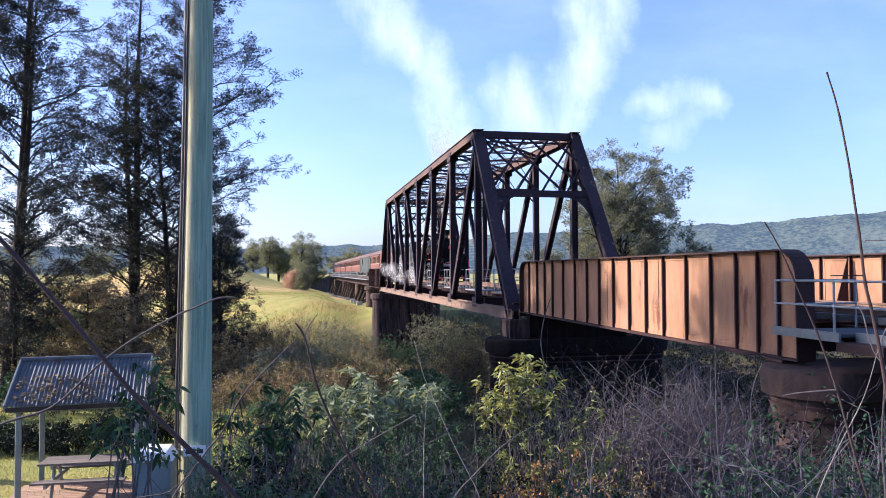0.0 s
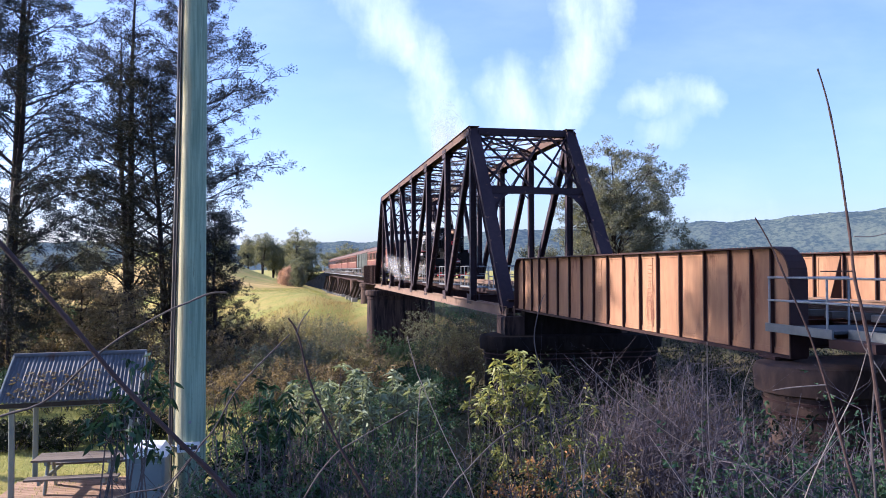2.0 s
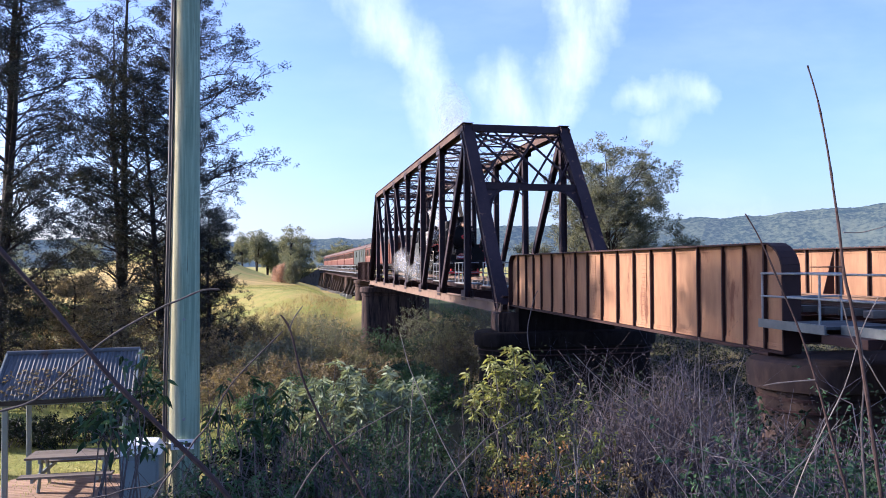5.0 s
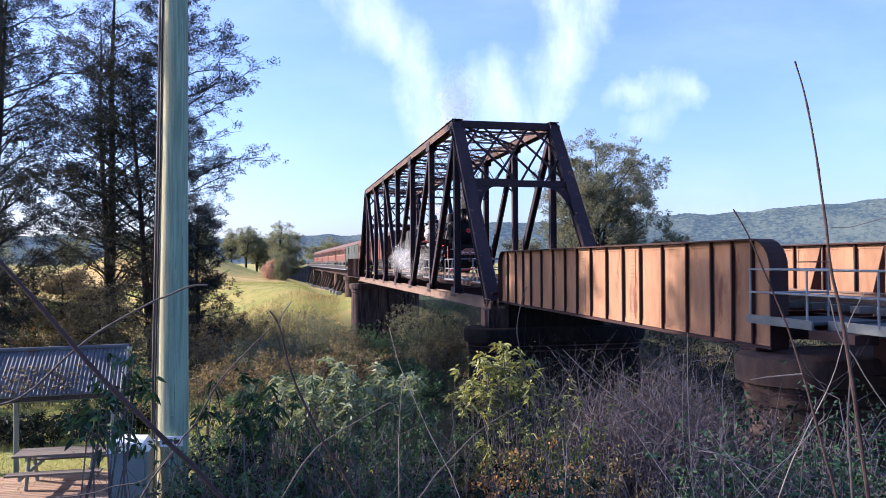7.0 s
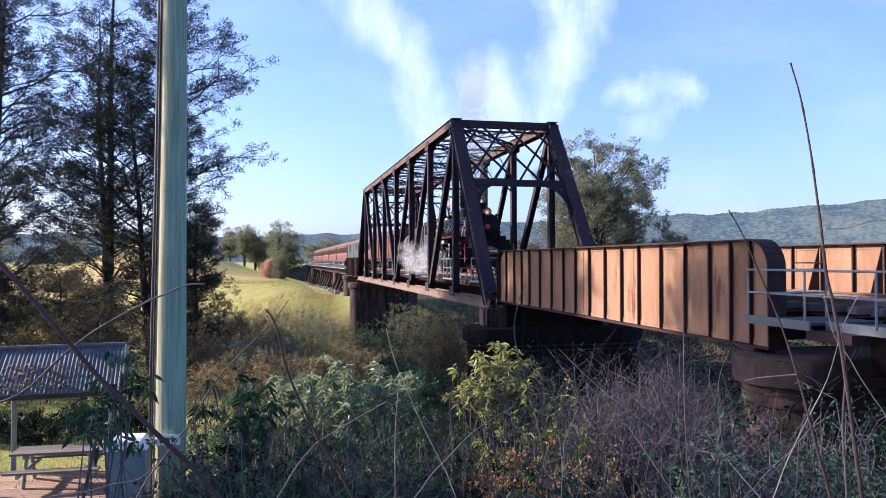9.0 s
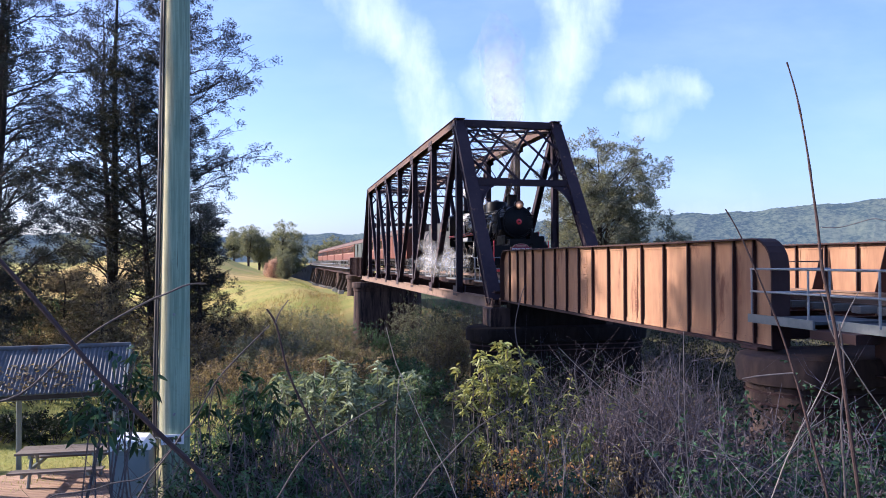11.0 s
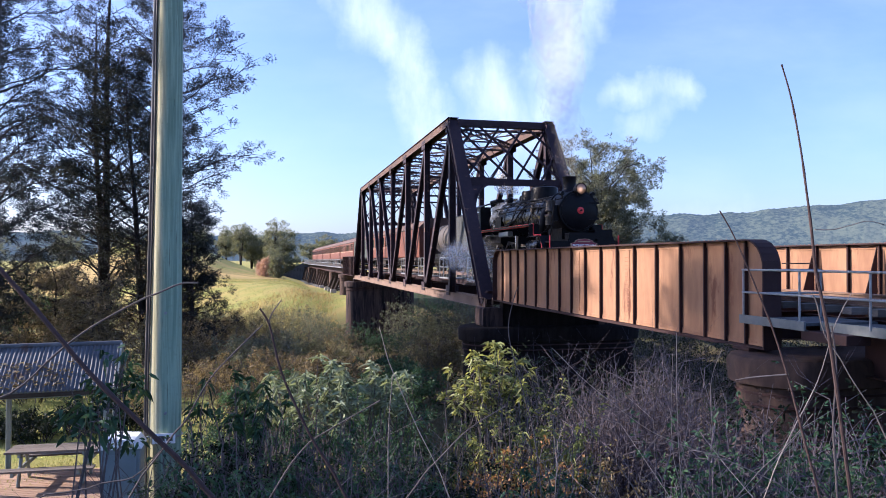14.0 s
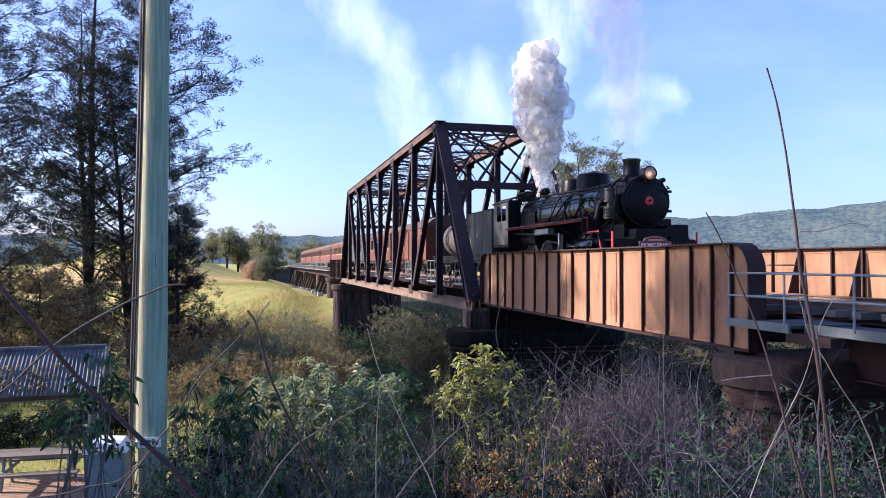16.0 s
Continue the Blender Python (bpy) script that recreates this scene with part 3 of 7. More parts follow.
def rivets(solid, points, way, r=0.02):
    """Small domed rivet heads."""
    way = Vector(way).normalized()
    a = way.orthogonal().normalized()
    b = way.cross(a)
    for p in points:
        p = Vector(p)
        ring = [p + (a * math.cos(t) + b * math.sin(t)) * r for t in (0, 1.257, 2.513, 3.77, 5.027)]
        solid.add(ring + [p + way * r * 0.8], [(i, (i + 1) % 5, 5) for i in range(5)])


def plate_girder(bridge, y, out):
    """One riveted plate girder; out: +1 or -1, the side that faces away from the track."""
    web = Solid()
    r = 0.55
    outline = [(GIRDER_X0, G_BOT), (GIRDER_X1, G_BOT)]
    for cx, start in ((GIRDER_X1 - r, 0), (GIRDER_X0 + r, 90)):
        outline += [(cx + r * math.cos(radians(start + 15 * k)), G_TOP - r + r * math.sin(radians(start + 15 * k))) for k in range(7)]
    stand = Matrix(((1, 0, 0, 0), (0, 0, -1, y + 0.012), (0, 1, 0, 0), (0, 0, 0, 1)))
    web.prism(outline, stand, 0.024)
    web = part("web_plate", web, RUST, bridge, "faded orange-brown riveted web plate")
    # top flange follows the rounded ends
    flange = Solid()
    edge = outline[1:] + [outline[0]]
    for (xa, za), (xb, zb) in zip(edge, edge[1:]):
        flange.beam((xa, y, za), (xb, y, zb), 0.38, 0.032, 0, Vector((xb - xa, 0, zb - za)).cross(Vector((0, 1, 0))))
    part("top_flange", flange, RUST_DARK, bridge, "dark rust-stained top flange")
    low = Solid().box(GIRDER_X0, GIRDER_X1, y - 0.18, y + 0.18, G_BOT - 0.035, G_BOT, 0)
    low.box(GIRDER_X0 + 1.5, GIRDER_X1 - 1.5, y - 0.17, y + 0.17, G_BOT - 0.06, G_BOT - 0.037)
    part("bottom_flange", low, RUST_DARK, bridge)
    angle = Solid()
    for s in (-1, 1):
        angle.box(GIRDER_X0 + 0.02, GIRDER_X1 - 0.02, y + s * 0.014, y + s * 0.03, G_BOT + 0.002, G_BOT + 0.12)
        angle.box(GIRDER_X0 + 0.5, GIRDER_X1 - 0.5, y + s * 0.014, y + s * 0.03, G_TOP - 0.13, G_TOP - 0.018)
    part("flange_angle", angle, RUST, bridge)
    xs = [1.36, 2.4, 3.3, 4.2, 5.32, 6.47, 7.55, 8.55, 9.61, 10.70, 11.74, 12.73, 13.87, 14.98, 15.98, 16.75, 17.42]
    if out > 0:
        xs = [x - 0.46 for x in xs]
    heads = Solid()
    for i, x in enumerate(xs):
        for s in (-1, 1):
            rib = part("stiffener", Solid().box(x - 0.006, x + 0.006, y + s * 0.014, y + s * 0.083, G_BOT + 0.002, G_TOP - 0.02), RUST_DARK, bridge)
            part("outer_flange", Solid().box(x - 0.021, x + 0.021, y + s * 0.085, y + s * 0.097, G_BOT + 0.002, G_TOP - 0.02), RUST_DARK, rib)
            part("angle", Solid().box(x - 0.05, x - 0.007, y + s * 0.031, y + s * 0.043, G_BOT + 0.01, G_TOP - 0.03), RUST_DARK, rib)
            rivets(heads, [(x - 0.03, y + s * 0.043, G_BOT + 0.1 + 0.13 * k) for k in range(14)], (0, s, 0), 0.016)
    for x in xs[2:-1:2]:
        knee = [(-0.15, -0.30), (-0.62, -0.30), (-0.17, 1.24), (-0.15, 1.24)] if out > 0 else [(0.15, -0.30), (0.62, -0.30), (0.17, 1.24), (0.15, 1.24)]
        part("knee_bracket", Solid().prism(knee, Matrix(((0, 0, 1, x + 0.012), (1, 0, 0, y), (0, 1, 0, 0), (0, 0, 0, 1))), 0.016), RUST_DARK, bridge)
    for x in (8.95, 12.25):
        cover = Solid()
        for s in (-1, 1):
            cover.box(x - 0.14, x + 0.14, y + s * 0.013, y + s * 0.024, G_BOT + 0.125, G_TOP - 0.135)
            for dx in (-0.09, -0.035, 0.035, 0.09):
                rivets(heads, [(x + dx, y + s * 0.024, G_BOT + 0.2 + 0.1 * k) for k in range(16)], (0, s, 0), 0.015)
        part("splice_plate", cover, RUST, bridge)
    for s in (-1, 1):
        rivets(heads, [(GIRDER_X0 + 0.1 + 0.115 * k, y + s * 0.03, G_BOT + 0.06) for k in range(150)], (0, s, 0), 0.017)
        rivets(heads, [(GIRDER_X0 + 0.6 + 0.115 * k, y + s * 0.03, G_TOP - 0.075) for k in range(141)], (0, s, 0), 0.015)
    rivets(heads, [(GIRDER_X0 + 0.6 + 0.16 * k, y + dy, G_TOP + 0.018) for k in range(101) for dy in (-0.14, 0.14)], (0, 0, 1), 0.02)
    tagged(part("rivets", heads, RIVET, bridge), kind="stuff")


girders = thing("plate_girder_bridge", "rust-brown riveted plate girder bridge span on concrete piers", "bridge")
plate_girder(girders, -GIRDER_Y, -1)
plate_girder(girders, GIRDER_Y, 1)
for i in range(9):
    x = 1.1 + i * 1.99
    part("cross_girder", Solid().girder((x, -GIRDER_Y + 0.03, -0.45), (x, GIRDER_Y - 0.03, -0.45), 0.2, 0.42, 0.02), RUST_DARK, girders)
for y in (-0.75, 0.75):
    part("stringer", Solid().girder((GIRDER_X0, y, -0.45), (GIRDER_X1, y, -0.45), 0.2, 0.30, 0.02), RUST_DARK, girders)

# -- through truss
truss = thing("truss_bridge", "dark maroon riveted steel through-truss railway bridge span", "bridge", m=pose(0, -0.19, 0))


def node_x(i):
    return -PANEL * i


for side in (-1, 1):
    y = side * HALF
    # chords
    top = Solid()
    for s in (-1, 1):
        top.box(node_x(7) - 0.25, node_x(1) + 0.25, y + s * 0.19 - 0.012, y + s * 0.19 + 0.012, TOP - 0.2, TOP + 0.2)
        top.box(node_x(7) - 0.2, node_x(1) + 0.2, y + s * 0.19, y + s * 0.26, TOP - 0.21, TOP - 0.19)
    top.box(node_x(7) - 0.3, node_x(1) + 0.3, y - 0.27, y + 0.27, TOP + 0.2, TOP + 0.225)
    part("top_chord", top, CHORD_TOP, truss, "riveted top chord in a lighter, sunlit brown")
    for s in (-1, 1):
        # near side gets the sunlit tan, far side the dark paint
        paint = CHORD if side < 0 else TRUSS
        low = part("bottom_chord", Solid().box(node_x(8) - 0.3, node_x(0) + 0.3, y + s * 0.17 - 0.012, y + s * 0.17 + 0.012, BOT - 0.2, BOT + 0.2), paint, truss, "bottom chord, in sunlit brown on the near side")
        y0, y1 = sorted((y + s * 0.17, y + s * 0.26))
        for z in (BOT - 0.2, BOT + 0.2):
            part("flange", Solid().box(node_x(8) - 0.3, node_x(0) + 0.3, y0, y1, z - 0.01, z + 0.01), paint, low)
    # end posts
    for a, b in ((0, 1), (8, 7)):
        p, q = Vector((node_x(a), y, BOT)), Vector((node_x(b), y, TOP))
        post = Solid()
        post.beam(p + Vector((0, 0.2, 0)), q + Vector((0, 0.2, 0)), 0.024, 0.44)
        post.beam(p - Vector((0, 0.2, 0)), q - Vector((0, 0.2, 0)), 0.024, 0.44)
        nrm = Vector((0, 1, 0)).cross((q - p).normalized())
        nrm = nrm if nrm.z > 0 else -nrm
        post.beam(p + nrm * 0.22, q + nrm * 0.22, 0.56, 0.024, 0, nrm)
        for s in (-1, 1):
            post.beam(p - nrm * 0.22 + Vector((0, 0.22 * s, 0)), q - nrm * 0.22 + Vector((0, 0.22 * s, 0)), 0.12, 0.02, 0, nrm)
        part("end_post", post, TRUSS, truss)
    # posts and diagonals
    for i in range(1, 8):
        v = Solid()
        v.girder((node_x(i), y, BOT), (node_x(i), y, TOP - 0.2), 0.30, 0.32, 0.022, (0, 1, 0))
        part("vertical_post", v, TRUSS, truss)
    for a, b in ((1, 2), (2, 3), (3, 4), (7, 6), (6, 5), (5, 4)):
        dgn = Solid()
        p, q = Vector((node_x(a), y, TOP - 0.15)), Vector((node_x(b), y, BOT + 0.1))
        width = 0.34 if a in (1, 7) else 0.26
        dgn.beam(p, q, 0.238, 0.02)
        dgn = part("diagonal_brace", dgn, TRUSS, truss)
        for s in (-1, 1):
            part("side_plate", Solid().beam(p + Vector((0, s * 0.13, 0)), q + Vector((0, s * 0.13, 0)), 0.022, width), TRUSS, dgn)
        for s in (-1, 1):
            for e in (-1, 1):
                off = Vector((0, s * 0.10, 0)) + (q - p).cross(Vector((0, 1, 0))).normalized() * e * (width / 2 - 0.012)
                part("edge_angle", Solid().beam(p + off, q + off, 0.05, 0.02), TRUSS, dgn)
    for i in range(1, 8):
        for s in (-1, 1):
            for z, w in ((TOP - 0.22, 0.5), (BOT + 0.28, 0.42)):
                part("gusset_plate", Solid().box(node_x(i) - w, node_x(i) + w, y + s * 0.225 - 0.009, y + s * 0.225 + 0.009, z - 0.24, z + 0.24), TRUSS, truss)

# portals in the plane of the sloping end posts
for a, b in ((0, 1), (8, 7)):
    p, q = Vector((node_x(a), 0, BOT)), Vector((node_x(b), 0, TOP))

    def on_portal(y, z):
        w = p.lerp(q, (z - BOT) / (TOP - BOT))
        return Vector((w.x, y, w.z))

    lattice, strut = Solid(), Solid()
    z_low, z_top = 4.62, TOP
    strut.beam(on_portal(-HALF, z_low), on_portal(HALF, z_low), 0.32, 0.30)
    part("portal_top_strut", Solid().beam(on_portal(-HALF, z_top), on_portal(HALF, z_top), 0.36, 0.34), TRUSS, truss)
    for s in (-1, 1):
        ring = [(s * (HALF - 0.2 - 1.25 * (1 - math.cos(radians(t)))), z_low - 1.55 + 1.45 * math.sin(radians(t))) for t in range(0, 91, 10)]
        for (ya, za), (yb, zb) in zip(ring, ring[1:]):
            strut.beam(on_portal(ya, za), on_portal(yb, zb), 0.26, 0.05)
        for off in (-0.012, 0.012):
            pts = [on_portal(yy, zz) + Vector((off, 0, 0)) for yy, zz in ring] + [on_portal(s * (HALF - 0.1), z_low) + Vector((off, 0, 0))]
            strut.add(pts, [(i, i + 1, len(pts) - 1) for i in range(len(ring) - 1)])
    part("portal_strut", strut, TRUSS, truss)
    cells = 4
    for i in range(cells):
        y0, y1 = -HALF + 2 * HALF * i / cells, -HALF + 2 * HALF * (i + 1) / cells
        half = (z_low + z_top) / 2
        for za, zb in ((z_low, half), (half, z_low), (half, z_top), (z_top, half)):
            lattice.beam(on_portal(y0, za), on_portal(y1, zb), 0.05, 0.11)
    part("portal_lattice", lattice, TRUSS, truss)

# sway frames and top laterals
for i in range(1, 8):
    x, sway = node_x(i), Solid()
    for z in (TOP + 0.12, TOP - 0.34):
        sway.beam((x, -HALF, z), (x, HALF, z), 0.16, 0.07)
    for k in range(12):
        y0, y1 = -HALF + 2 * HALF * k / 12, -HALF + 2 * HALF * (k + 1) / 12
        za, zb = (TOP + 0.12, TOP - 0.34) if k % 2 else (TOP - 0.34, TOP + 0.12)
        sway.beam((x, y0, za), (x, y1, zb), 0.06, 0.02)
    if 1 < i < 7:
        z = 5.75
        sway.beam((x, -HALF, z), (x, HALF, z), 0.12, 0.12)
        for k in range(4):
            y0, y1 = -HALF + 2 * HALF * k / 4, -HALF + 2 * HALF * (k + 1) / 4
            sway.beam((x, y0, z), (x, y1, TOP - 0.2), 0.07, 0.03)
            sway.beam((x, y0, TOP - 0.2), (x, y1, z), 0.07, 0.03)
        for s in (-1, 1):
            sway.beam((x, s * HALF, 4.9), (x, s * (HALF - 0.85), z), 0.1, 0.06)
    part("sway_frame", sway, TRUSS, truss)
for i in range(1, 7):
    lateral = Solid()
    for s in (-1, 1):
        lateral.beam((node_x(i), s * HALF, TOP + 0.02), (node_x(i + 1), -s * HALF, TOP + 0.02), 0.11, 0.09)
        lateral.beam((node_x(i), s * HALF, TOP - 0.22), (node_x(i + 1), -s * HALF, TOP - 0.22), 0.11, 0.05)
    k = 12
    for s in (-1, 1):
        for j in range(k):
            m0 = Vector((node_x(i), s * HALF, TOP)).lerp(Vector((node_x(i + 1), -s * HALF, TOP)), (j + 0.1) / k)
            m1 = Vector((node_x(i), s * HALF, TOP)).lerp(Vector((node_x(i + 1), -s * HALF, TOP)), (j + 0.9) / k)
            lateral.beam(m0 + Vector((0, 0, 0.02)), m1 - Vector((0, 0, 0.22)), 0.05, 0.016)
    part("top_lateral_brace", lateral, TRUSS, truss)
for i in range(9):
    part("floor_beam", Solid().girder((node_x(i), -HALF, -0.62), (node_x(i), HALF, -0.62), 0.28, 0.56, 0.025), RUST_DARK, truss)
for y in (-0.78, 0.78):
    part("stringer", Solid().girder((node_x(8), y, -0.24), (node_x(0), y, -0.24), 0.22, 0.34, 0.02), RUST_DARK, truss)


# -- walkways and refuges
def handrail(walk_way, x0, x1, y, z0, height, posts, mid=True, r=0.021):
    for i in range(posts):
        x = x0 + (x1 - x0) * i / (posts - 1)
        part("rail_post", soft(Solid().tube([(x, y, z0), (x, y, z0 + height)], r, 8)), GALV, walk_way)
    for z in ((z0 + height, z0 + height * 0.52) if mid else (z0 + height,)):
        part("hand_rail", soft(Solid().tube([(x0 - 0.03, y, z), (x1 + 0.03, y, z)], r, 8)), GALV, walk_way)


access = thing("access_platform", "galvanised steel platform with tube handrails beside the track", "walkway")
handrail(access, 17.72, 25.6, -2.72, -0.12, 0.88, 6)
part("rail_post", soft(Solid().tube([(18.3, -1.5, -0.12), (18.3, -1.5, 0.76)], 0.021, 8)), GALV, access)
for z in (0.76, 0.34):
    part("hand_rail", soft(Solid().tube([(18.3, -2.72, z), (18.3, -1.5, z)], 0.021, 8)), GALV, access)
deck = Solid().box(18.2, 19.5, -2.76, -1.35, -0.16, -0.11)
deck.box(17.7, 18.2, -2.76, -2.61, -0.16, -0.11)
deck.box(19.5, 25.7, -2.45, -1.35, -0.20, -0.15)
part("deck_plate", deck, DECK, access, "grey steel deck plate")
for x0, x1, y in ((17.7, 19.5, -2.78), (19.5, 25.7, -2.47)):
    part("edge_channel", Solid().box(x0, x1, y - 0.02, y + 0.02, -0.24, -0.085).box(x0, x1, y, y + 0.07, -0.245, -0.225), EDGE, access, "pale galvanised edge channel")
part("step_plate", Solid().box(19.35, 20.4, -2.74, -2.30, -0.40, -0.24, 0.01), RUST_DARK, access)
for x in (18.3, 18.9, 19.6, 21.5, 23.5, 25.5):
    part("bracket", Solid().box(x - 0.04, x + 0.04, -2.3, -1.0, -0.30, -0.17), RUST_DARK, access)

refuge = thing("refuge_walkway", "pale steel refuge with handrails beside the track", "walkway", "refuges along the truss")
handrail(refuge, -1.3, 1.3, -0.42, 0, 1.05, 4, True, 0.024)
for x in (-1.3, 1.3):
    for z in (1.05, 0.55):
        part("hand_rail", soft(Solid().tube([(x, -0.42, z), (x, 0.25, z)], 0.024, 8)), GALV, refuge)
part("deck_plate", Solid().box(-1.35, 1.35, -0.46, 0.42, -0.07, 0.0, 0.01), GALV, refuge)
refuge.matrix_basis = pose(node_x(0) - 3.2, -1.95, 0.02)
for i in range(1, 8):
    copy_thing(refuge, pose(node_x(i) - 3.0, -1.95, 0.02))
# the rail on the other side of the line
for k in range(4):
    copy_thing(refuge, pose(node_x(1) - 1.0 - 8.5 * k, 1.95, 0.02, 0, 0, 180))


# -- piers
def stadium(half_y, r, steps=12):
    ring = [(r * math.cos(radians(a)), -half_y + r * math.sin(radians(a))) for a in np.linspace(180, 360, steps + 1)]
    return ring + [(r * math.cos(radians(a)), half_y + r * math.sin(radians(a))) for a in np.linspace(0, 180, steps + 1)]


def pier(x, top, base, half_y, r, cap, label, mat=PIER, over=0.16):
    ob = thing("bridge_pier", label, "pier", m=pose(x, 0, 0))
    body = Solid()
    rings = [(top - cap, 0.0), (top - cap - 0.35, 0.0), (top - cap - 0.37, -0.05), (base, 0.06)]
    outs = [stadium(half_y, r + d) for _, d in rings]
    k = len(outs[0])
    for (z, _), out in zip(rings, outs):
        body.v += [(px, py, z) for px, py in out]
    for i in range(len(rings) - 1):
        body.f += [(i * k + j, (i + 1) * k + j, (i + 1) * k + (j + 1) % k, i * k + (j + 1) % k) for j in range(k)]
    part("shaft", soft(body), mat, ob)
    head = Solid()
    rings = [(top - cap, 0.02), (top - cap + 0.04, over), (top - 0.14, over + 0.03), (top - 0.03, over - 0.03), (top, over - 0.16)]
    for z, d in rings:
        head.v += [(px, py, z) for px, py in stadium(half_y, r + d)]
    for i in range(len(rings) - 1):
        head.f += [(i * k + j, i * k + (j + 1) % k, (i + 1) * k + (j + 1) % k, (i + 1) * k + j) for j in range(k)]
    head.f += [tuple(range((len(rings) - 1) * k, len(rings) * k)), tuple(range(k - 1, -1, -1))]
    part("cap", soft(head), mat, ob)
    for z in (top - cap - 0.10, top - cap - 0.30):
        band = Solid()
        for zz, d in ((z, 0.005), (z, 0.028), (z - 0.045, 0.028), (z - 0.045, 0.005)):
            band.v += [(px, py, zz) for px, py in stadium(half_y, r + d)]
        for i in range(3):
            band.f += [(i * k + j, (i + 1) * k + j, (i + 1) * k + (j + 1) % k, i * k + (j + 1) % k) for j in range(k)]
        part("iron_band", soft(band), RUST_DARK, ob)
    return ob


def bearing(x, y, z):
    ob = thing("bearing_block", "rusty steel bridge bearing on its pier", "bearing", "bridge bearings", m=pose(x, y, z))
    part("base_plate", Solid().box(-0.3, 0.3, -0.3, 0.3, 0, 0.05, 0.01), RUST_DARK, ob)
    part("rocker", soft(Solid().tube([(0, -0.24, 0.12), (0, 0.24, 0.12)], 0.075, 12)), RUST_DARK, ob)
    part("top_plate", Solid().box(-0.26, 0.26, -0.26, 0.26, 0.19, 0.25, 0.01), RUST_DARK, ob)


pier(18.05, -0.80, -5.2, 2.0, 0.92, 0.55, "round-ended brown concrete bridge pier with stained cap", PIER, 0.15)
for y in (-GIRDER_Y, GIRDER_Y):
    bearing(17.45, y * 0.98, -0.98)
pier(0.1, -1.75, -6.5, 2.6, 1.15, 0.62, "round-ended pier with the bridge's shade in its dark colour", PIER_DARK)
for y in (-HALF - 0.19, HALF - 0.19):
    part("pedestal", Solid().box(-0.35, 0.85, y - 0.42, y + 0.42, -1.76, -1.0, 0.05), PIER_FAR,
         thing("bearing_pedestal", "dark stained concrete pedestal under the bridge bearings", "pedestal", "pedestals"))
# added block that blacks out the gap under the girder ends like shade
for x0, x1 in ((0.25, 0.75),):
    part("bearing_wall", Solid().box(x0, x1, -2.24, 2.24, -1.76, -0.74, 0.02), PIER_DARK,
         thing("bearing_wall", "near-black block added where shade fills the gap between the pedestals", "wall"))
pier(-51.2, -1.32, -10.0, 2.55, 1.15, 0.6, "tall round-ended brown concrete pier at the river's edge", PIER_FAR)
for y in (-HALF - 0.19, HALF - 0.19):
    bearing(-50.4, y, -1.32)

# -- near approach: girders and abutment, mostly unseen, added to keep sky light off the pier
near_span = thing("near_approach_span", "low dark steel girders of an added, mostly unseen approach span", "bridge span")
for y in (-1.1, 1.1):
    part("longitudinal_girder", Solid().girder((18.95, y, -0.72), (27.0, y, -0.72), 0.36, 0.80, 0.03), RUST_DARK, near_span)
for x in (20.0, 22.5, 25.0):
    part("cross_frame", Solid().box(x - 0.05, x + 0.05, -1.08, 1.08, -1.05, -0.4), RUST_DARK, near_span)
near_end = thing("near_abutment", "unseen near-black abutment added to block sky light", "abutment")
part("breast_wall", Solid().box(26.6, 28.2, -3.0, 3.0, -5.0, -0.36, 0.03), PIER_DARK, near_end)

# -- far approach: short girder, then a low viaduct on trestles
approach = thing("approach_viaduct", "dark steel girder viaduct on raking timber trestles", "viaduct")
for s in (-1, 1):
    y = s * 2.15
    part("end_girder", Solid().box(-71.0, -52.3, y - 0.02, y + 0.02, -0.85, 1.35).box(-71.0, -52.3, y - 0.15, y + 0.15, 1.35, 1.4).box(
        -71.0, -52.3, y - 0.15, y + 0.15, -0.9, -0.85), RUST_DARK, approach)
    for i in range(13):
        x = -52.5 - i * 1.5
        part("stiffener", Solid().box(x - 0.02, x + 0.02, y + s * 0.02, y + s * 0.14, -0.85, 1.35), RUST_DARK, approach)
    part("long_girder", Solid().girder((-196, s * 1.0, -0.72), (-71, s * 1.0, -0.72), 0.32, 0.75, 0.03), RUST_DARK, approach)
for i in range(19):
    x = -78 - i * 6.3
    z = land(x, 0) - 0.3
    if i % 6 == 3:
        part("trestle_pier", soft(Solid().lathe(pose(x, -1.4, z), [(0.75, 0), (0.7, -0.95 - z), (0, -0.95 - z)], 16).lathe(
            pose(x, 1.4, z), [(0.75, 0), (0.7, -0.95 - z), (0, -0.95 - z)], 16)), PIER, approach)
        continue
    part("headstock", Solid().box(x - 0.18, x + 0.18, -2.2, 2.2, -1.42, -1.1, 0.02), TRESTLE, approach)
    for y, lean in ((-1.9, -1.0), (-0.7, -0.25), (0.7, 0.25), (1.9, 1.0)):
        part("trestle_leg", soft(Solid().tube([(x, y, -1.42), (x, y + lean, z)], 0.2, 10)), TRESTLE, approach)
        part("footing", Solid().box(x - 0.45, x + 0.45, y + lean - 0.4, y + lean + 0.4, z, z + 0.75, 0.05), CONCRETE, approach)
    for s in (-1, 1):
        part("cross_brace", Solid().beam((x + s * 0.2, -s * 2.2, -1.6), (x + s * 0.2, s * 2.6, z + 0.5), 0.06, 0.2), TRESTLE, approach)
side_path = thing("trestle_walkway", "long pale walkway with handrails along the viaduct", "walkway", m=pose(0, 0, 0.2))
part("deck_plate", Solid().box(-190, -71, -2.5, -1.5, -0.3, -0.22), GALV, side_path)
handrail(side_path, -188, -72, -2.45, -0.22, 1.0, 50, True, 0.035)
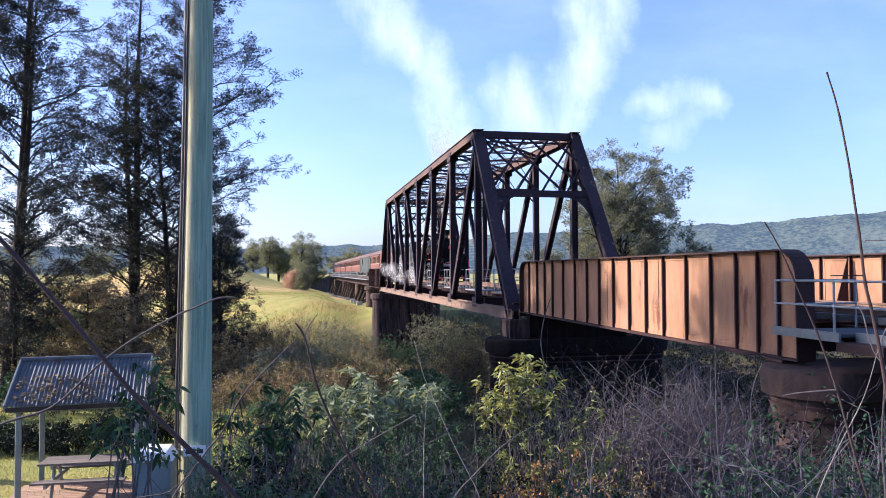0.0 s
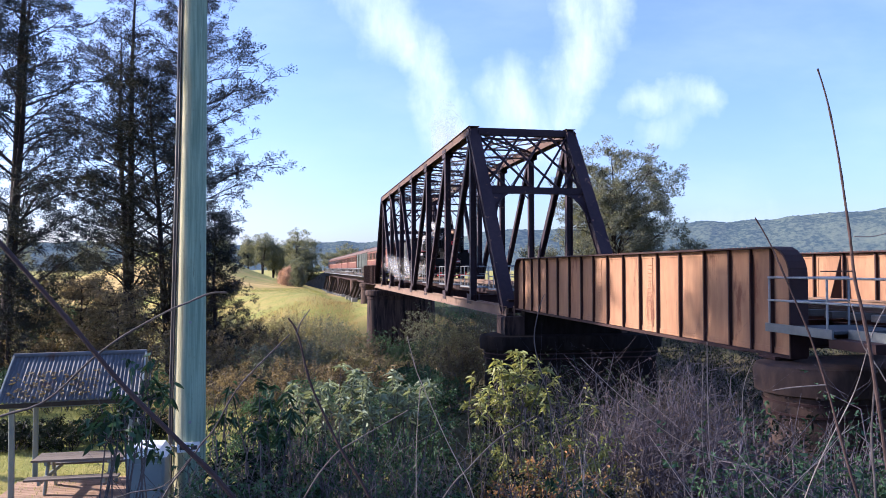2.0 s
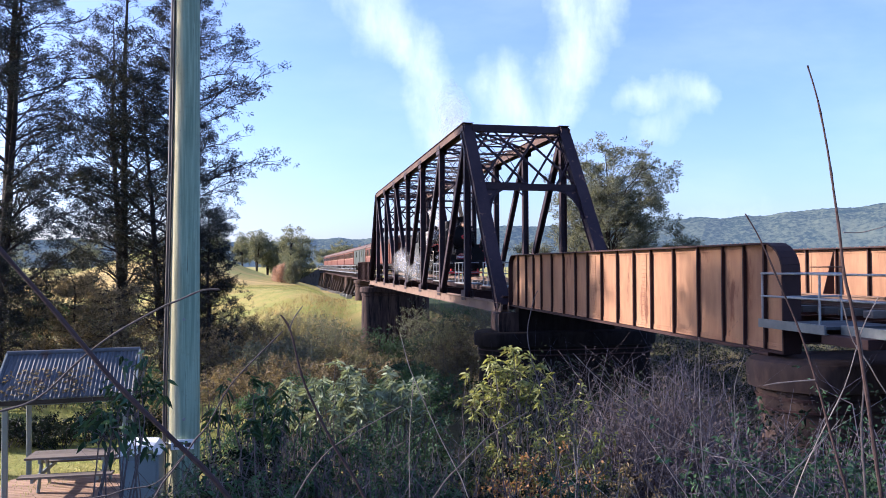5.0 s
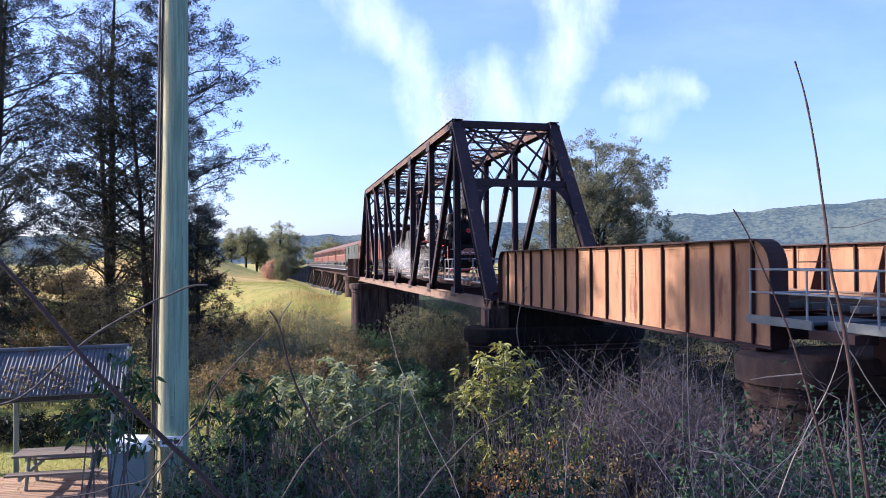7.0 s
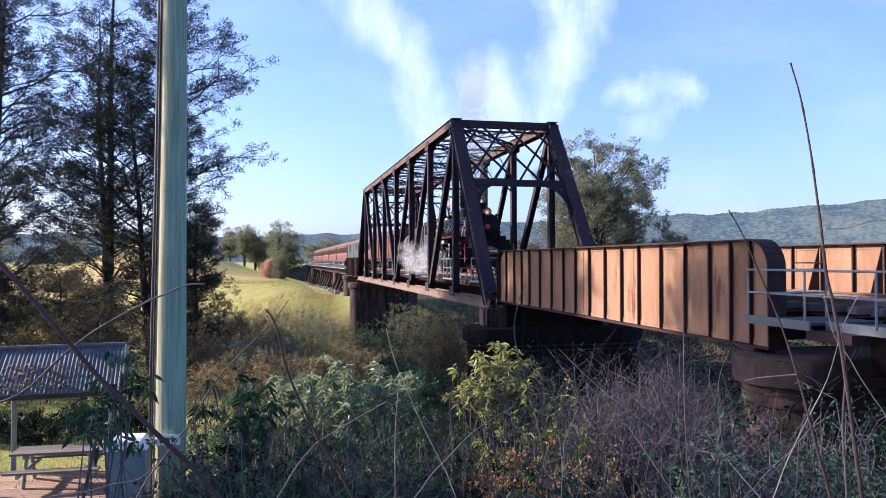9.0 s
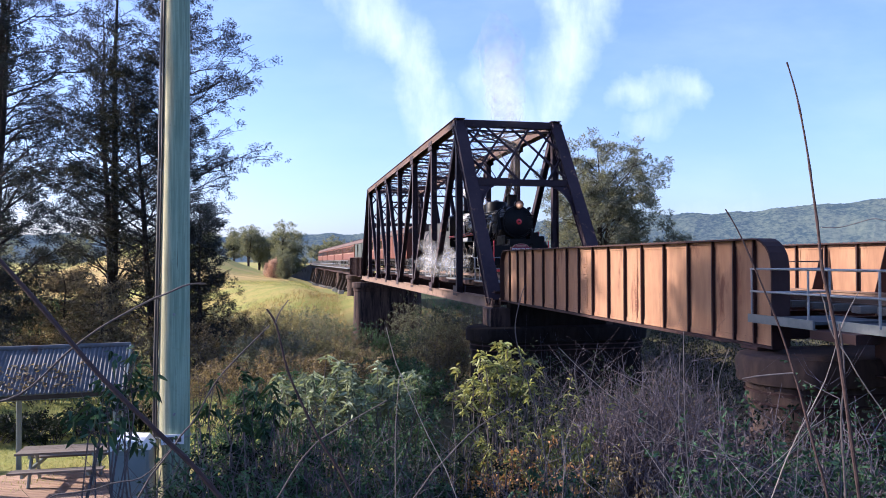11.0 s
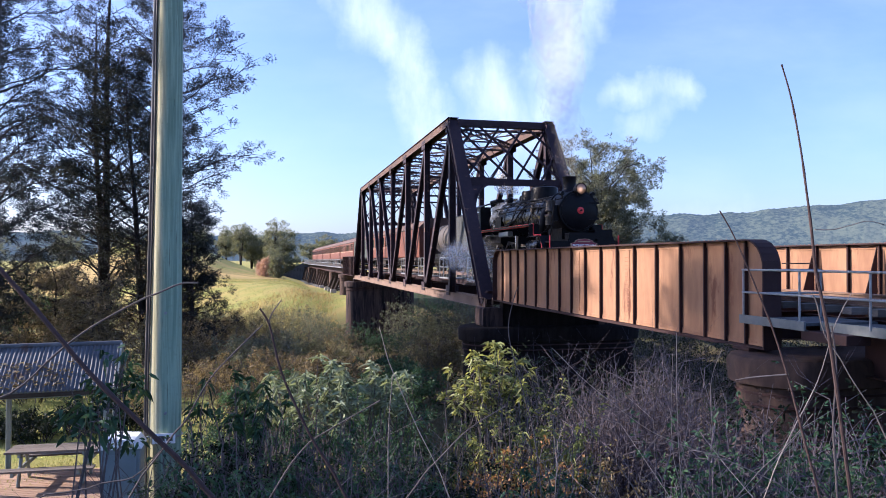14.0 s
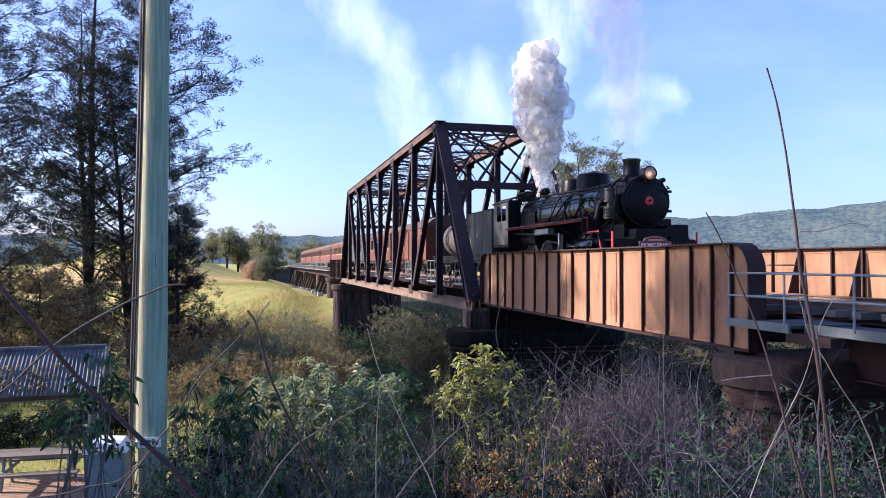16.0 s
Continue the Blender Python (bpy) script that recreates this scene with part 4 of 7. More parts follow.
pier(-72.0, -0.95, -6.0, 1.6, 0.95, 0.5, "round-ended concrete pier under the short girder")

abutment = thing("abutment", "dark sloping concrete abutment wall at the line's far end", "abutment")
wing = Solid()
wing.prism([(-2.3, -6.5), (-11.0, -6.5), (-11.0, -4.2), (-9.4, -3.9), (-2.3, 0.15)], Matrix(((0, 0, 1, -195.6), (1, 0, 0, 0), (0, 1, 0, 0), (0, 0, 0, 1))), 0.7)
wing.box(-197.5, -196, -2.6, 2.6, -6.5, -0.5)
part("wing_wall", wing, PEDESTAL, abutment)
bank = Solid()
for i in range(30):
    x = -196.5 - i * 9
    bank.v += [(x, -14, land(x, -14) - 0.6), (x, -2.6, -0.12), (x, 2.6, -0.12), (x, 14, land(x, 14) - 0.6)]
for i in range(29):
    bank.f += [(i * 4 + j, i * 4 + j + 1, i * 4 + j + 5, i * 4 + j + 4) for j in range(3)]
tagged(part("embankment", bank, GROUND), "grassy railway embankment", "embankment", kind="structure")


# ---------------------------------------------------------------- train
def ring_pose(x, y, z):
    return Matrix.Translation((x, y, z)) @ ALONG_X


def wheelset(owner, x, r, spokes, gauge=0.75, name="wheelset"):
    """Two wheels on their axle, turning about y at height r; returns the part that turns."""
    axle = part(name, soft(Solid().tube([(0, -gauge, 0), (0, gauge, 0)], 0.07, 10)), UNDER, owner)
    axle.location = (x, 0, r)
    for s in (-1, 1):
        tyre = soft(Solid().lathe(Matrix.Translation((0, s * gauge, 0)) @ ALONG_Y,
                                  [(r - 0.1, -0.065), (r + 0.025, -0.065 if s > 0 else -0.065), (r, -0.03), (r, 0.065), (r - 0.1, 0.065), (r - 0.1, -0.065)], 28))
        part("tyre", tyre, UNDER, axle)
        wheel = Solid()
        wheel.lathe(Matrix.Translation((0, s * gauge, 0)) @ ALONG_Y, [(0, -0.09), (0.15, -0.09), (0.15, 0.09), (0, 0.09)], 14)
        if spokes:
            for i in range(spokes):
                a = 2 * math.pi * i / spokes
                wheel.beam((0.12 * math.cos(a), s * gauge, 0.12 * math.sin(a)), ((r - 0.08) * math.cos(a), s * gauge, (r - 0.08) * math.sin(a)), 0.05, 0.07)
            wheel.prism([((r - 0.12) * math.cos(t), (r - 0.12) * math.sin(t)) for t in np.linspace(-0.9, 0.9, 9)],
                        Matrix(((1, 0, 0, 0), (0, 0, 1, s * gauge - 0.04), (0, 1, 0, 0), (0, 0, 0, 1))), 0.08)
        else:
            wheel.lathe(Matrix.Translation((0, s * gauge, 0)) @ ALONG_Y, [(0.1, -0.02), (r - 0.09, -0.03), (r - 0.09, 0.03), (0.1, 0.02)], 20)
        part("wheel_centre", wheel, BLACK, axle)
    return axle


turning = []          # (part, x, radius)

loco = thing("steam_locomotive", "black steam locomotive with red lining and a lit headlamp", "locomotive")
Z = 2.83
boiler = Solid()
boiler.lathe(ring_pose(0, 0, Z), [(0.86, -9.0), (0.86, -5.8), (0.80, -3.2), (0.77, -1.95)], 40)
part("boiler", soft(boiler), BOILER, loco, "worn black boiler with cladding bands")
for x in (-2.0, -3.2, -4.4, -5.6, -6.8, -7.9):
    r = 0.775 if x > -2.5 else 0.805 if x > -4 else 0.845 if x > -5.7 else 0.865
    part("cladding_band", soft(Solid().lathe(ring_pose(0, 0, Z), [(r, x - 0.04), (r + 0.015, x - 0.035), (r + 0.015, x + 0.035), (r, x + 0.04)], 40)), BLACK, loco)
box = Solid().lathe(ring_pose(0, 0, Z), [(0.775, -1.95), (0.80, -1.94), (0.80, -0.07), (0.785, -0.03), (0.70, -0.02)], 40)
part("smokebox", soft(box), BLACK, loco)
door = Solid().lathe(ring_pose(0, 0, Z), [(0.72, -0.03), (0.70, 0.02), (0.52, 0.09), (0.26, 0.135), (0.0, 0.15)], 40)
door = part("smokebox_door", soft(door), BLACK, loco, "domed black smokebox door")
part("door_star", soft(Solid().lathe(ring_pose(0, 0, Z), [(0.0, 0.175), (0.10, 0.17), (0.135, 0.155), (0.14, 0.10)], 20)), RED, door, "red roundel on the door")
part("door_handle", soft(Solid().tube([(0.2, -0.04, Z), (0.2, 0.04, Z + 0.02)], 0.03, 8).tube([(0.19, 0, Z), (0.24, 0, Z)], 0.035, 8)), BLACK, door)
for a in range(0, 360, 30):
    t = radians(a + 15)
    part("door_clamp", Solid().block(Matrix.Translation((0.03, 0.72 * math.cos(t), Z + 0.72 * math.sin(t))) @ Matrix.Rotation(t, 4, "X"), 0.04, 0.07, 0.035, 0.008), BLACK, door)
for dz in (-0.3, 0.3):
    part("hinge_strap", Solid().box(0.05, 0.1, 0.1, 0.78, Z + dz - 0.04, Z + dz + 0.04, 0.01), BLACK, door)
part("chimney", soft(Solid().lathe(pose(-0.97, 0, 3.55), [(0.44, 0), (0.32, 0.1), (0.265, 0.2), (0.26, 0.58), (0.285, 0.62), (0.285, 0.68), (0.22, 0.68), (0.21, 0.2)], 28)), BLACK, loco)
lamp = part("headlamp", soft(Solid().lathe(ring_pose(0.0, 0, 3.66), [(0.0, -0.22), (0.14, -0.2), (0.205, -0.08), (0.205, 0.17), (0.225, 0.18), (0.225, 0.215), (0.195, 0.22)], 28)), BLACK, loco)
part("lens", soft(Solid().lathe(ring_pose(0.0, 0, 3.66), [(0.195, 0.205), (0.14, 0.235), (0.07, 0.25), (0.0, 0.255)], 24)), LAMP_GLASS, lamp, "glowing warm headlamp lens")
part("bracket", Solid().box(-0.15, 0.12, -0.1, 0.1, 3.38, 3.48, 0.01), BLACK, lamp)
for y in (-0.62, 0.62):
    marker = part("marker_lamp", soft(Solid().lathe(ring_pose(-0.2, y, 3.5), [(0, -0.12), (0.075, -0.1), (0.075, 0.1), (0.0, 0.1)], 14)), BLACK, loco)
    part("bracket", Solid().box(-0.26, -0.14, y - 0.02, y + 0.02, 3.3, 3.45), BLACK, marker)
casing = Solid()
casing.lathe(pose(-5.45, 0, 3.50), [(0.60, -0.1), (0.50, 0.10), (0.46, 0.25), (0.455, 0.46), (0.41, 0.55), (0.0, 0.59)], 28)
part("steam_dome", soft(casing), BLACK, loco)
sand = Solid().lathe(pose(-3.8, 0, 3.42), [(0.66, -0.1), (0.60, 0.06), (0.585, 0.2), (0.58, 0.56), (0.55, 0.63), (0.47, 0.67), (0.0, 0.70)], 36)
part("sandbox", soft(sand), BLACK, loco)
part("sandbox_lid", soft(Solid().lathe(pose(-3.8, 0, 4.11), [(0.16, 0), (0.16, 0.05), (0, 0.08)], 16)), BLACK, loco)
part("second_dome", soft(Solid().lathe(pose(-6.3, 0, 3.5), [(0.36, 0), (0.30, 0.12), (0.285, 0.34), (0.23, 0.42), (0, 0.45)], 24)), BLACK, loco)
for y in (-0.2, 0.2):
    part("safety_valve", soft(Solid().lathe(pose(-8.4, y, 3.6), [(0.09, 0), (0.09, 0.22), (0.12, 0.25), (0.12, 0.32), (0.05, 0.36), (0, 0.36)], 14)), BRASS, loco)
part("whistle", soft(Solid().tube([(-7.6, 0.25, 3.62), (-7.6, 0.25, 4.02)], 0.035, 10)), BRASS, loco)
for y in (-0.25, 0.3):
    part("turret_pipe", soft(Solid().tube([(-8.3, y, 3.6), (-8.3, y, 3.86), (-8.8, y, 3.88)], 0.04, 8)), BLACK, loco)
# firebox shoulder and cab
part("firebox", soft(Solid().box(-9.05, -7.2, -0.92, 0.92, 1.5, 3.2, 0.25)), BLACK, loco)
for s in (-1, 1):
    y, cab = s * 1.42, Solid()
    cab.box(-10.95, -8.95, y - 0.015, y + 0.015, 1.72, 2.72)
    cab.box(-10.95, -10.45, y - 0.015, y + 0.015, 2.72, 3.55)
    cab.box(-9.9, -9.8, y - 0.015, y + 0.015, 2.72, 3.35)
    cab.box(-9.25, -8.95, y - 0.015, y + 0.015, 2.72, 3.55)
    cab.box(-10.45, -9.25, y - 0.015, y + 0.015, 3.35, 3.55)
    part("cab_side", cab, TENDER, loco, "weathered grey-black cab sides with open windows")
    # added panel, no real part: it stops sky showing through the cab
    if s > 0:
        part("window_shutter", Solid().box(-10.45, -9.25, y - 0.04, y - 0.018, 2.70, 3.37), BLACK, loco, "added black panel that darkens the cab window")
front = Solid().box(-8.97, -8.93, -1.43, -0.9, 1.72, 3.55).box(-8.97, -8.93, 0.9, 1.43, 1.72, 3.55).box(-8.97, -8.93, -0.9, 0.9, 3.5, 3.7)
part("cab_front", front, BLACK, loco)
part("cab_floor", Solid().box(-11.0, -8.95, -1.40, 1.40, 1.62, 1.70, 0.01), BLACK, loco)
roof = Solid()
arc = [(1.45 * math.sin(radians(a)) / math.sin(radians(50)), 3.52 + 0.36 * (math.cos(radians(a)) - math.cos(radians(50))) / (1 - math.cos(radians(50)))) for a in range(-50, 51, 10)]
loop = arc + [(y * 0.99, z - 0.05) for y, z in reversed(arc)]
roof.prism(loop, Matrix(((0, 0, 1, -11.15), (1, 0, 0, 0), (0, 1, 0, 0), (0, 0, 0, 1))), 2.32)
part("cab_roof", soft(roof), BLACK, loco)
part("roof_vent", Solid().box(-10.8, -9.8, -0.4, 0.4, 3.9, 4.02, 0.04), BLACK, loco)
# running boards with red edge
for s in (-1, 1):
    y = s * 1.32
    part("running_board", Solid().box(-8.95, -1.15, y - 0.26, y + 0.12, 2.31, 2.36), BLACK, loco)
    part("red_edge", Solid().box(-8.95, -1.12, y + s * 0.125, y + s * 0.14, 2.275, 2.385), RED, loco, "red lining along the running board")
    part("red_edge", Solid().box(-1.15, -1.10, y + s * 0.125, y + s * 0.14, 1.92, 2.33), RED, loco)
    part("red_edge", Solid().box(-1.15, -0.32, y + s * 0.125, y + s * 0.14, 1.88, 1.94), RED, loco)
    part("red_edge", Solid().beam((-0.32, y + s * 0.13, 1.94), (-0.12, y + s * 0.13, 1.25), 0.015, 0.06), RED, loco)
    part("step_plate", Solid().box(-1.15, -0.3, y - 0.3, y + 0.12, 1.85, 1.89), BLACK, loco)
    part("drop_plate", Solid().box(-1.16, -1.13, y - 0.3, y + 0.12, 1.88, 2.33), BLACK, loco)
    part("step_bracket", Solid().beam((-0.3, y, 1.87), (0.3, y, 1.22), 0.4, 0.03), BLACK, loco)
    # cylinder, valve chest, rods
    part("cylinder", soft(Solid().lathe(ring_pose(-1.55, s * 1.16, 0.92), [(0, -0.56), (0.33, -0.56), (0.38, -0.5), (0.38, 0.5), (0.33, 0.58), (0.12, 0.64), (0, 0.64)], 26)), BLACK, loco)
    part("valve_chest", soft(Solid().lathe(ring_pose(-1.6, s * 1.18, 1.50), [(0, -0.62), (0.2, -0.62), (0.24, -0.55), (0.24, 0.55), (0.2, 0.64), (0, 0.66)], 22)), BOILER, loco)
    part("steam_pipe", soft(Solid().tube([(-1.2, s * 0.66, 3.1), (-1.2, s * 0.98, 2.75), (-1.25, s * 1.08, 2.1), (-1.4, s * 1.15, 1.6)], 0.13, 12)), BLACK, loco)
    part("slide_bar", Solid().box(-3.4, -2.1, s * 1.16 - 0.05, s * 1.16 + 0.05, 1.12, 1.2).box(-3.4, -2.1, s * 1.16 - 0.05, s * 1.16 + 0.05, 0.66, 0.74), STEEL, loco)
    part("slide_bar_bracket", Solid().box(-3.5, -3.35, s * 1.0, s * 1.34, 0.6, 1.95, 0.02), BLACK, loco)
    part("reversing_link", Solid().beam((-3.9, s * 1.22, 1.95), (-3.75, s * 1.22, 1.15), 0.05, 0.12).beam((-5.2, s * 1.2, 1.75), (-2.3, s * 1.2, 1.5), 0.04, 0.06), UNDER, loco)
    part("reach_rod", Solid().beam((-9.0, s * 1.2, 2.15), (-4.0, s * 1.2, 1.95), 0.03, 0.06), BLACK, loco)
    part("lubricator_box", Solid().box(-5.9, -4.55, s * 1.30 - 0.12, s * 1.30 + 0.12, 1.98, 2.2, 0.03), GALV if s < 0 else BLACK, loco, "bright worn air reservoir")
    part("hand_rail", soft(Solid().tube([(-8.9, s * 0.92, 3.35), (-5.0, s * 0.93, 3.33), (-0.15, s * 0.84, 3.25), (0.02, s * 0.66, 3.3)], 0.022, 8)), BLACK, loco)
    part("air_pipe", soft(Solid().tube([(-7.8, s * 0.98, 2.42), (-6.9, s * 0.98, 2.48), (-5.6, s * 0.99, 2.55), (-5.2, s * 0.97, 2.8), (-4.9, s * 0.9, 3.2), (-4.6, s * 0.75, 3.48)], 0.03, 8)), BLACK, loco)
    for line in ([(-4.0, s * 0.50, 3.45), (-4.1, s * 0.84, 3.05), (-4.3, s * 0.95, 2.6), (-4.35, s * 0.98, 2.32)], [(-3.5, s * 0.50, 3.45), (-3.1, s * 0.82, 3.0), (-2.7, s * 0.92, 2.4)]):
        part("sand_pipe", soft(Solid().tube(line, 0.026, 8)), BLACK, loco)
    part("delivery_pipe", soft(Solid().tube([(-7.2, s * 0.96, 3.1), (-5.2, s * 0.96, 3.12), (-3.0, s * 0.88, 3.14), (-0.4, s * 0.86, 3.0)], 0.03, 8)), BLACK, loco)
# generator, check valves, cocks and rod brackets on the near side
part("turbo_generator", soft(Solid().lathe(ring_pose(-7.35, -0.42, 3.78), [(0, -0.24), (0.13, -0.24), (0.15, -0.2), (0.15, 0.06), (0.11, 0.1), (0.11, 0.24), (0, 0.26)], 18)), BLACK, loco)
part("check_valve", soft(Solid().lathe(pose(-3.05, -0.80, 3.05), [(0, -0.10), (0.09, -0.09), (0.09, 0.08), (0.05, 0.12), (0.05, 0.2), (0.08, 0.22), (0, 0.24)], 14)), UNDER, loco)
for k, line in enumerate(([(-8.6, -0.60, 3.52), (-7.2, -0.62, 3.56), (-4.9, -0.66, 3.50), (-3.0, -0.60, 3.46), (-1.3, -0.55, 3.46)],
                          [(-6.4, -0.90, 2.40), (-6.0, -0.96, 2.62), (-4.95, -0.94, 2.70), (-4.5, -0.90, 2.98), (-4.2, -0.78, 3.22), (-4.15, -0.55, 3.42)],
                          [(-3.05, -0.80, 2.96), (-3.05, -0.94, 2.70), (-3.3, -0.98, 2.42)], [(-2.4, -0.72, 3.18), (-2.2, -0.90, 2.85), (-1.5, -0.98, 2.70), (-0.55, -1.02, 2.72)],
                          [(-0.35, -1.02, 2.34), (-0.6, -1.10, 2.10), (-1.1, -1.20, 1.95)], [(-1.0, -0.72, 3.25), (-0.7, -0.90, 3.05), (-0.45, -1.02, 2.88)],
                          [(-0.12, -0.92, 3.30), (-0.10, -1.00, 2.80), (-0.14, -1.04, 2.20), (-0.3, -1.10, 1.70)])):
    part("pipe", soft(Solid().tube(line, (0.032, 0.034, 0.04, 0.028, 0.026, 0.03, 0.024)[k], 8)), BLACK, loco)
for x in (-8.0, -6.4, -4.8, -3.2, -1.6):
    part("rail_stanchion", soft(Solid().tube([(x, -0.78, 3.22), (x, -0.92, 3.34)], 0.018, 6)), BLACK, loco)
for x in (-7.6, -6.2, -5.0, -3.8, -2.4):
    part("board_bracket", Solid().prism([(-1.40, 2.30), (-0.75, 2.30), (-0.75, 1.95)], Matrix(((0, 0, 1, x), (1, 0, 0, 0), (0, 1, 0, 0), (0, 0, 0, 1))), 0.03), BLACK, loco)
part("expansion_link", soft(Solid().tube([(-4.05, -1.20, 1.98), (-3.95, -1.22, 1.68), (-4.02, -1.22, 1.36), (-4.2, -1.22, 1.14)], 0.045, 8)), STEEL, loco)
part("combination_lever", Solid().beam((-2.42, -1.24, 1.58), (-2.52, -1.24, 0.86), 0.035, 0.07), STEEL, loco)
part("valve_spindle", soft(Solid().tube([(-4.0, -1.20, 1.52), (-2.2, -1.20, 1.50)], 0.028, 8)), STEEL, loco)
part("crosshead", Solid().box(-3.0, -2.66, -1.30, -1.06, 0.78, 1.10, 0.03), STEEL, loco)
# air pump on the near side, in two stages
pump = part("air_pump", soft(Solid().lathe(pose(-0.35, -1.06, 2.30), [(0, 0), (0.17, 0.0), (0.17, 0.04), (0.15, 0.06), (0.15, 0.30), (0.18, 0.32), (0.18, 0.36), (0.08, 0.37), (0.08, 0.50), (0.18, 0.51), (0.18, 0.55),
                                                       (0.15, 0.57), (0.15, 0.85), (0.17, 0.87), (0.17, 0.92), (0.0, 0.95)], 22)), TANK, loco, "worn brown-grey air pump")
for dz in np.arange(0.07, 0.30, 0.045):
    part("cooling_fin", soft(Solid().lathe(pose(-0.35, -1.06, 2.30 + dz), [(0.15, 0), (0.185, 0), (0.185, 0.012), (0.15, 0.012)], 18)), TANK, pump)
part("pump_bracket", Solid().box(-0.5, -0.2, -0.95, -0.72, 2.45, 3.05, 0.02), BLACK, loco)
part("exhaust_pipe", soft(Solid().tube([(-0.35, -1.0, 3.24), (-0.4, -0.85, 3.42), (-0.7, -0.5, 3.6), (-0.9, -0.25, 3.62)], 0.035, 8)), BLACK, loco)
# frames, front deck, buffer beam
part("main_frame", Solid().box(-11.3, 0.4, -0.62, -0.58, 0.62, 1.75).box(-11.3, 0.4, 0.58, 0.62, 0.62, 1.75), BLACK, loco)
part("smokebox_saddle", Solid().box(-1.9, -0.4, -0.55, 0.55, 1.2, 2.2, 0.05), BLACK, loco)
part("front_deck", Solid().box(-0.35, 0.45, -1.36, 1.36, 1.60, 1.66, 0.01), BLACK, loco)
part("tool_box", Solid().box(-0.75, 0.2, 0.55, 1.28, 1.66, 2.12, 0.04), BLACK, loco)
part("tool_box", Solid().box(-0.1, 0.35, -0.55, 0.5, 1.66, 1.98, 0.04), BLACK, loco)
part("buffer_beam", Solid().box(0.42, 0.50, -1.38, 1.38, 0.72, 1.62, 0.01), BLACK, loco)
for s in (-1, 1):
    part("beam_edge", Solid().box(0.45, 0.515, s * 1.38 - 0.012, s * 1.38 + 0.02, 0.9, 1.88), RED, loco, "red painted edge of the buffer beam")
    buffer_ = part("buffer", soft(Solid().lathe(ring_pose(0.5, s * 0.875, 1.05), [(0.16, 0), (0.13, 0.06), (0.12, 0.3), (0.06, 0.32), (0.06, 0.48), (0.2, 0.5), (0.23, 0.53), (0.2, 0.56), (0, 0.575)], 22)), BLACK, loco)
part("coupler", Solid().box(0.5, 0.95, -0.12, 0.12, 0.9, 1.16, 0.04).box(0.85, 1.05, -0.18, 0.18, 0.92, 1.14, 0.05), UNDER, loco)
part("pilot", Solid().box(0.3, 0.52, -1.2, 1.2, 0.40, 0.52, 0.02).beam((0.42, -0.9, 0.48), (0.42, -0.9, 0.75), 0.1, 0.06).beam((0.42, 0.9, 0.48), (0.42, 0.9, 0.75), 0.1, 0.06), RED, loco, "red guard bar")
# headboard
plate = [(-0.49, 0.0), (0.49, 0.0), (0.49, 0.22), (0.36, 0.24), (0.31, 0.31), (0.17, 0.36), (0, 0.375), (-0.17, 0.36), (-0.31, 0.31), (-0.36, 0.24), (-0.49, 0.22)]
upright = Matrix(((0, 0, 1, 0.56), (1, 0, 0, -0.05), (0, 1, 0, 1.36), (0, 0, 0, 1)))
board = part("headboard", Solid().prism([(x * 1.08, y * 1.08 - 0.016) for x, y in plate], upright, 0.02), CAR_TRIM, loco, "shaped crimson headboard with pale edge and lettering")
part("field", Solid().prism(plate, upright @ Matrix.Translation((0, 0, 0.021)), 0.012), CRIMSON, board)


def lettering(body, size, m, mat, owner, name="lettering"):
    """Raised words in the built-in face, as a mesh."""
    curve = bpy.data.curves.new(name, "FONT")
    curve.body, curve.size, curve.extrude, curve.align_x, curve.align_y = body, size, 0.006, "CENTER", "CENTER"
    curve.offset = 0.004
    proxy = bpy.data.objects.new(name, curve)
    me = bpy.data.meshes.new_from_object(proxy)
    bpy.data.objects.remove(proxy)
    me.materials.clear()
    me.materials.append(mat)
    ob = part(name, me, None, owner)
    ob.matrix_basis = m
    return ob


lettering("PICNIC TRAIN", 0.145, upright @ Matrix.Translation((0, 0.115, 0.04)), WHITE, board)
part("lettering", Solid().prism([(-0.24, 0.255), (0.24, 0.255), (0.24, 0.295), (-0.24, 0.295)], upright @ Matrix.Translation((0, 0, 0.034)), 0.006), CAR_TRIM, board, "small line of unreadable pale lettering")
for y in (-0.35, 0.35):
    part("board_bracket", Solid().box(0.47, 0.56, y - 0.03, y + 0.03, 1.3, 1.7), BLACK, board)

for x in (-3.05, -4.62, -6.19, -7.76):
    turning.append((wheelset(loco, x, 0.762, 14, name="driving_wheelset"), x, 0.762))
for x, r in ((-0.55, 0.42), (-9.9, 0.5)):
    turning.append((wheelset(loco, x, r, 10, name="carrying_wheelset"), x, r))
rods = []             # (part, crank angle)
for s, phase in ((-1, 0.0), (1, math.pi / 2)):
    rod = Solid().box(-7.76, -3.05, s * 0.95 - 0.03, s * 0.95 + 0.03, -0.06, 0.06, 0.01)
    for x in (-3.05, -4.62, -6.19, -7.76):
        rod.lathe(Matrix.Translation((x, s * 0.95, 0)) @ ALONG_Y, [(0, -0.06), (0.12, -0.06), (0.12, 0.06), (0, 0.06)], 14)
    rods.append((part("coupling_rod", rod, STEEL, loco), phase))

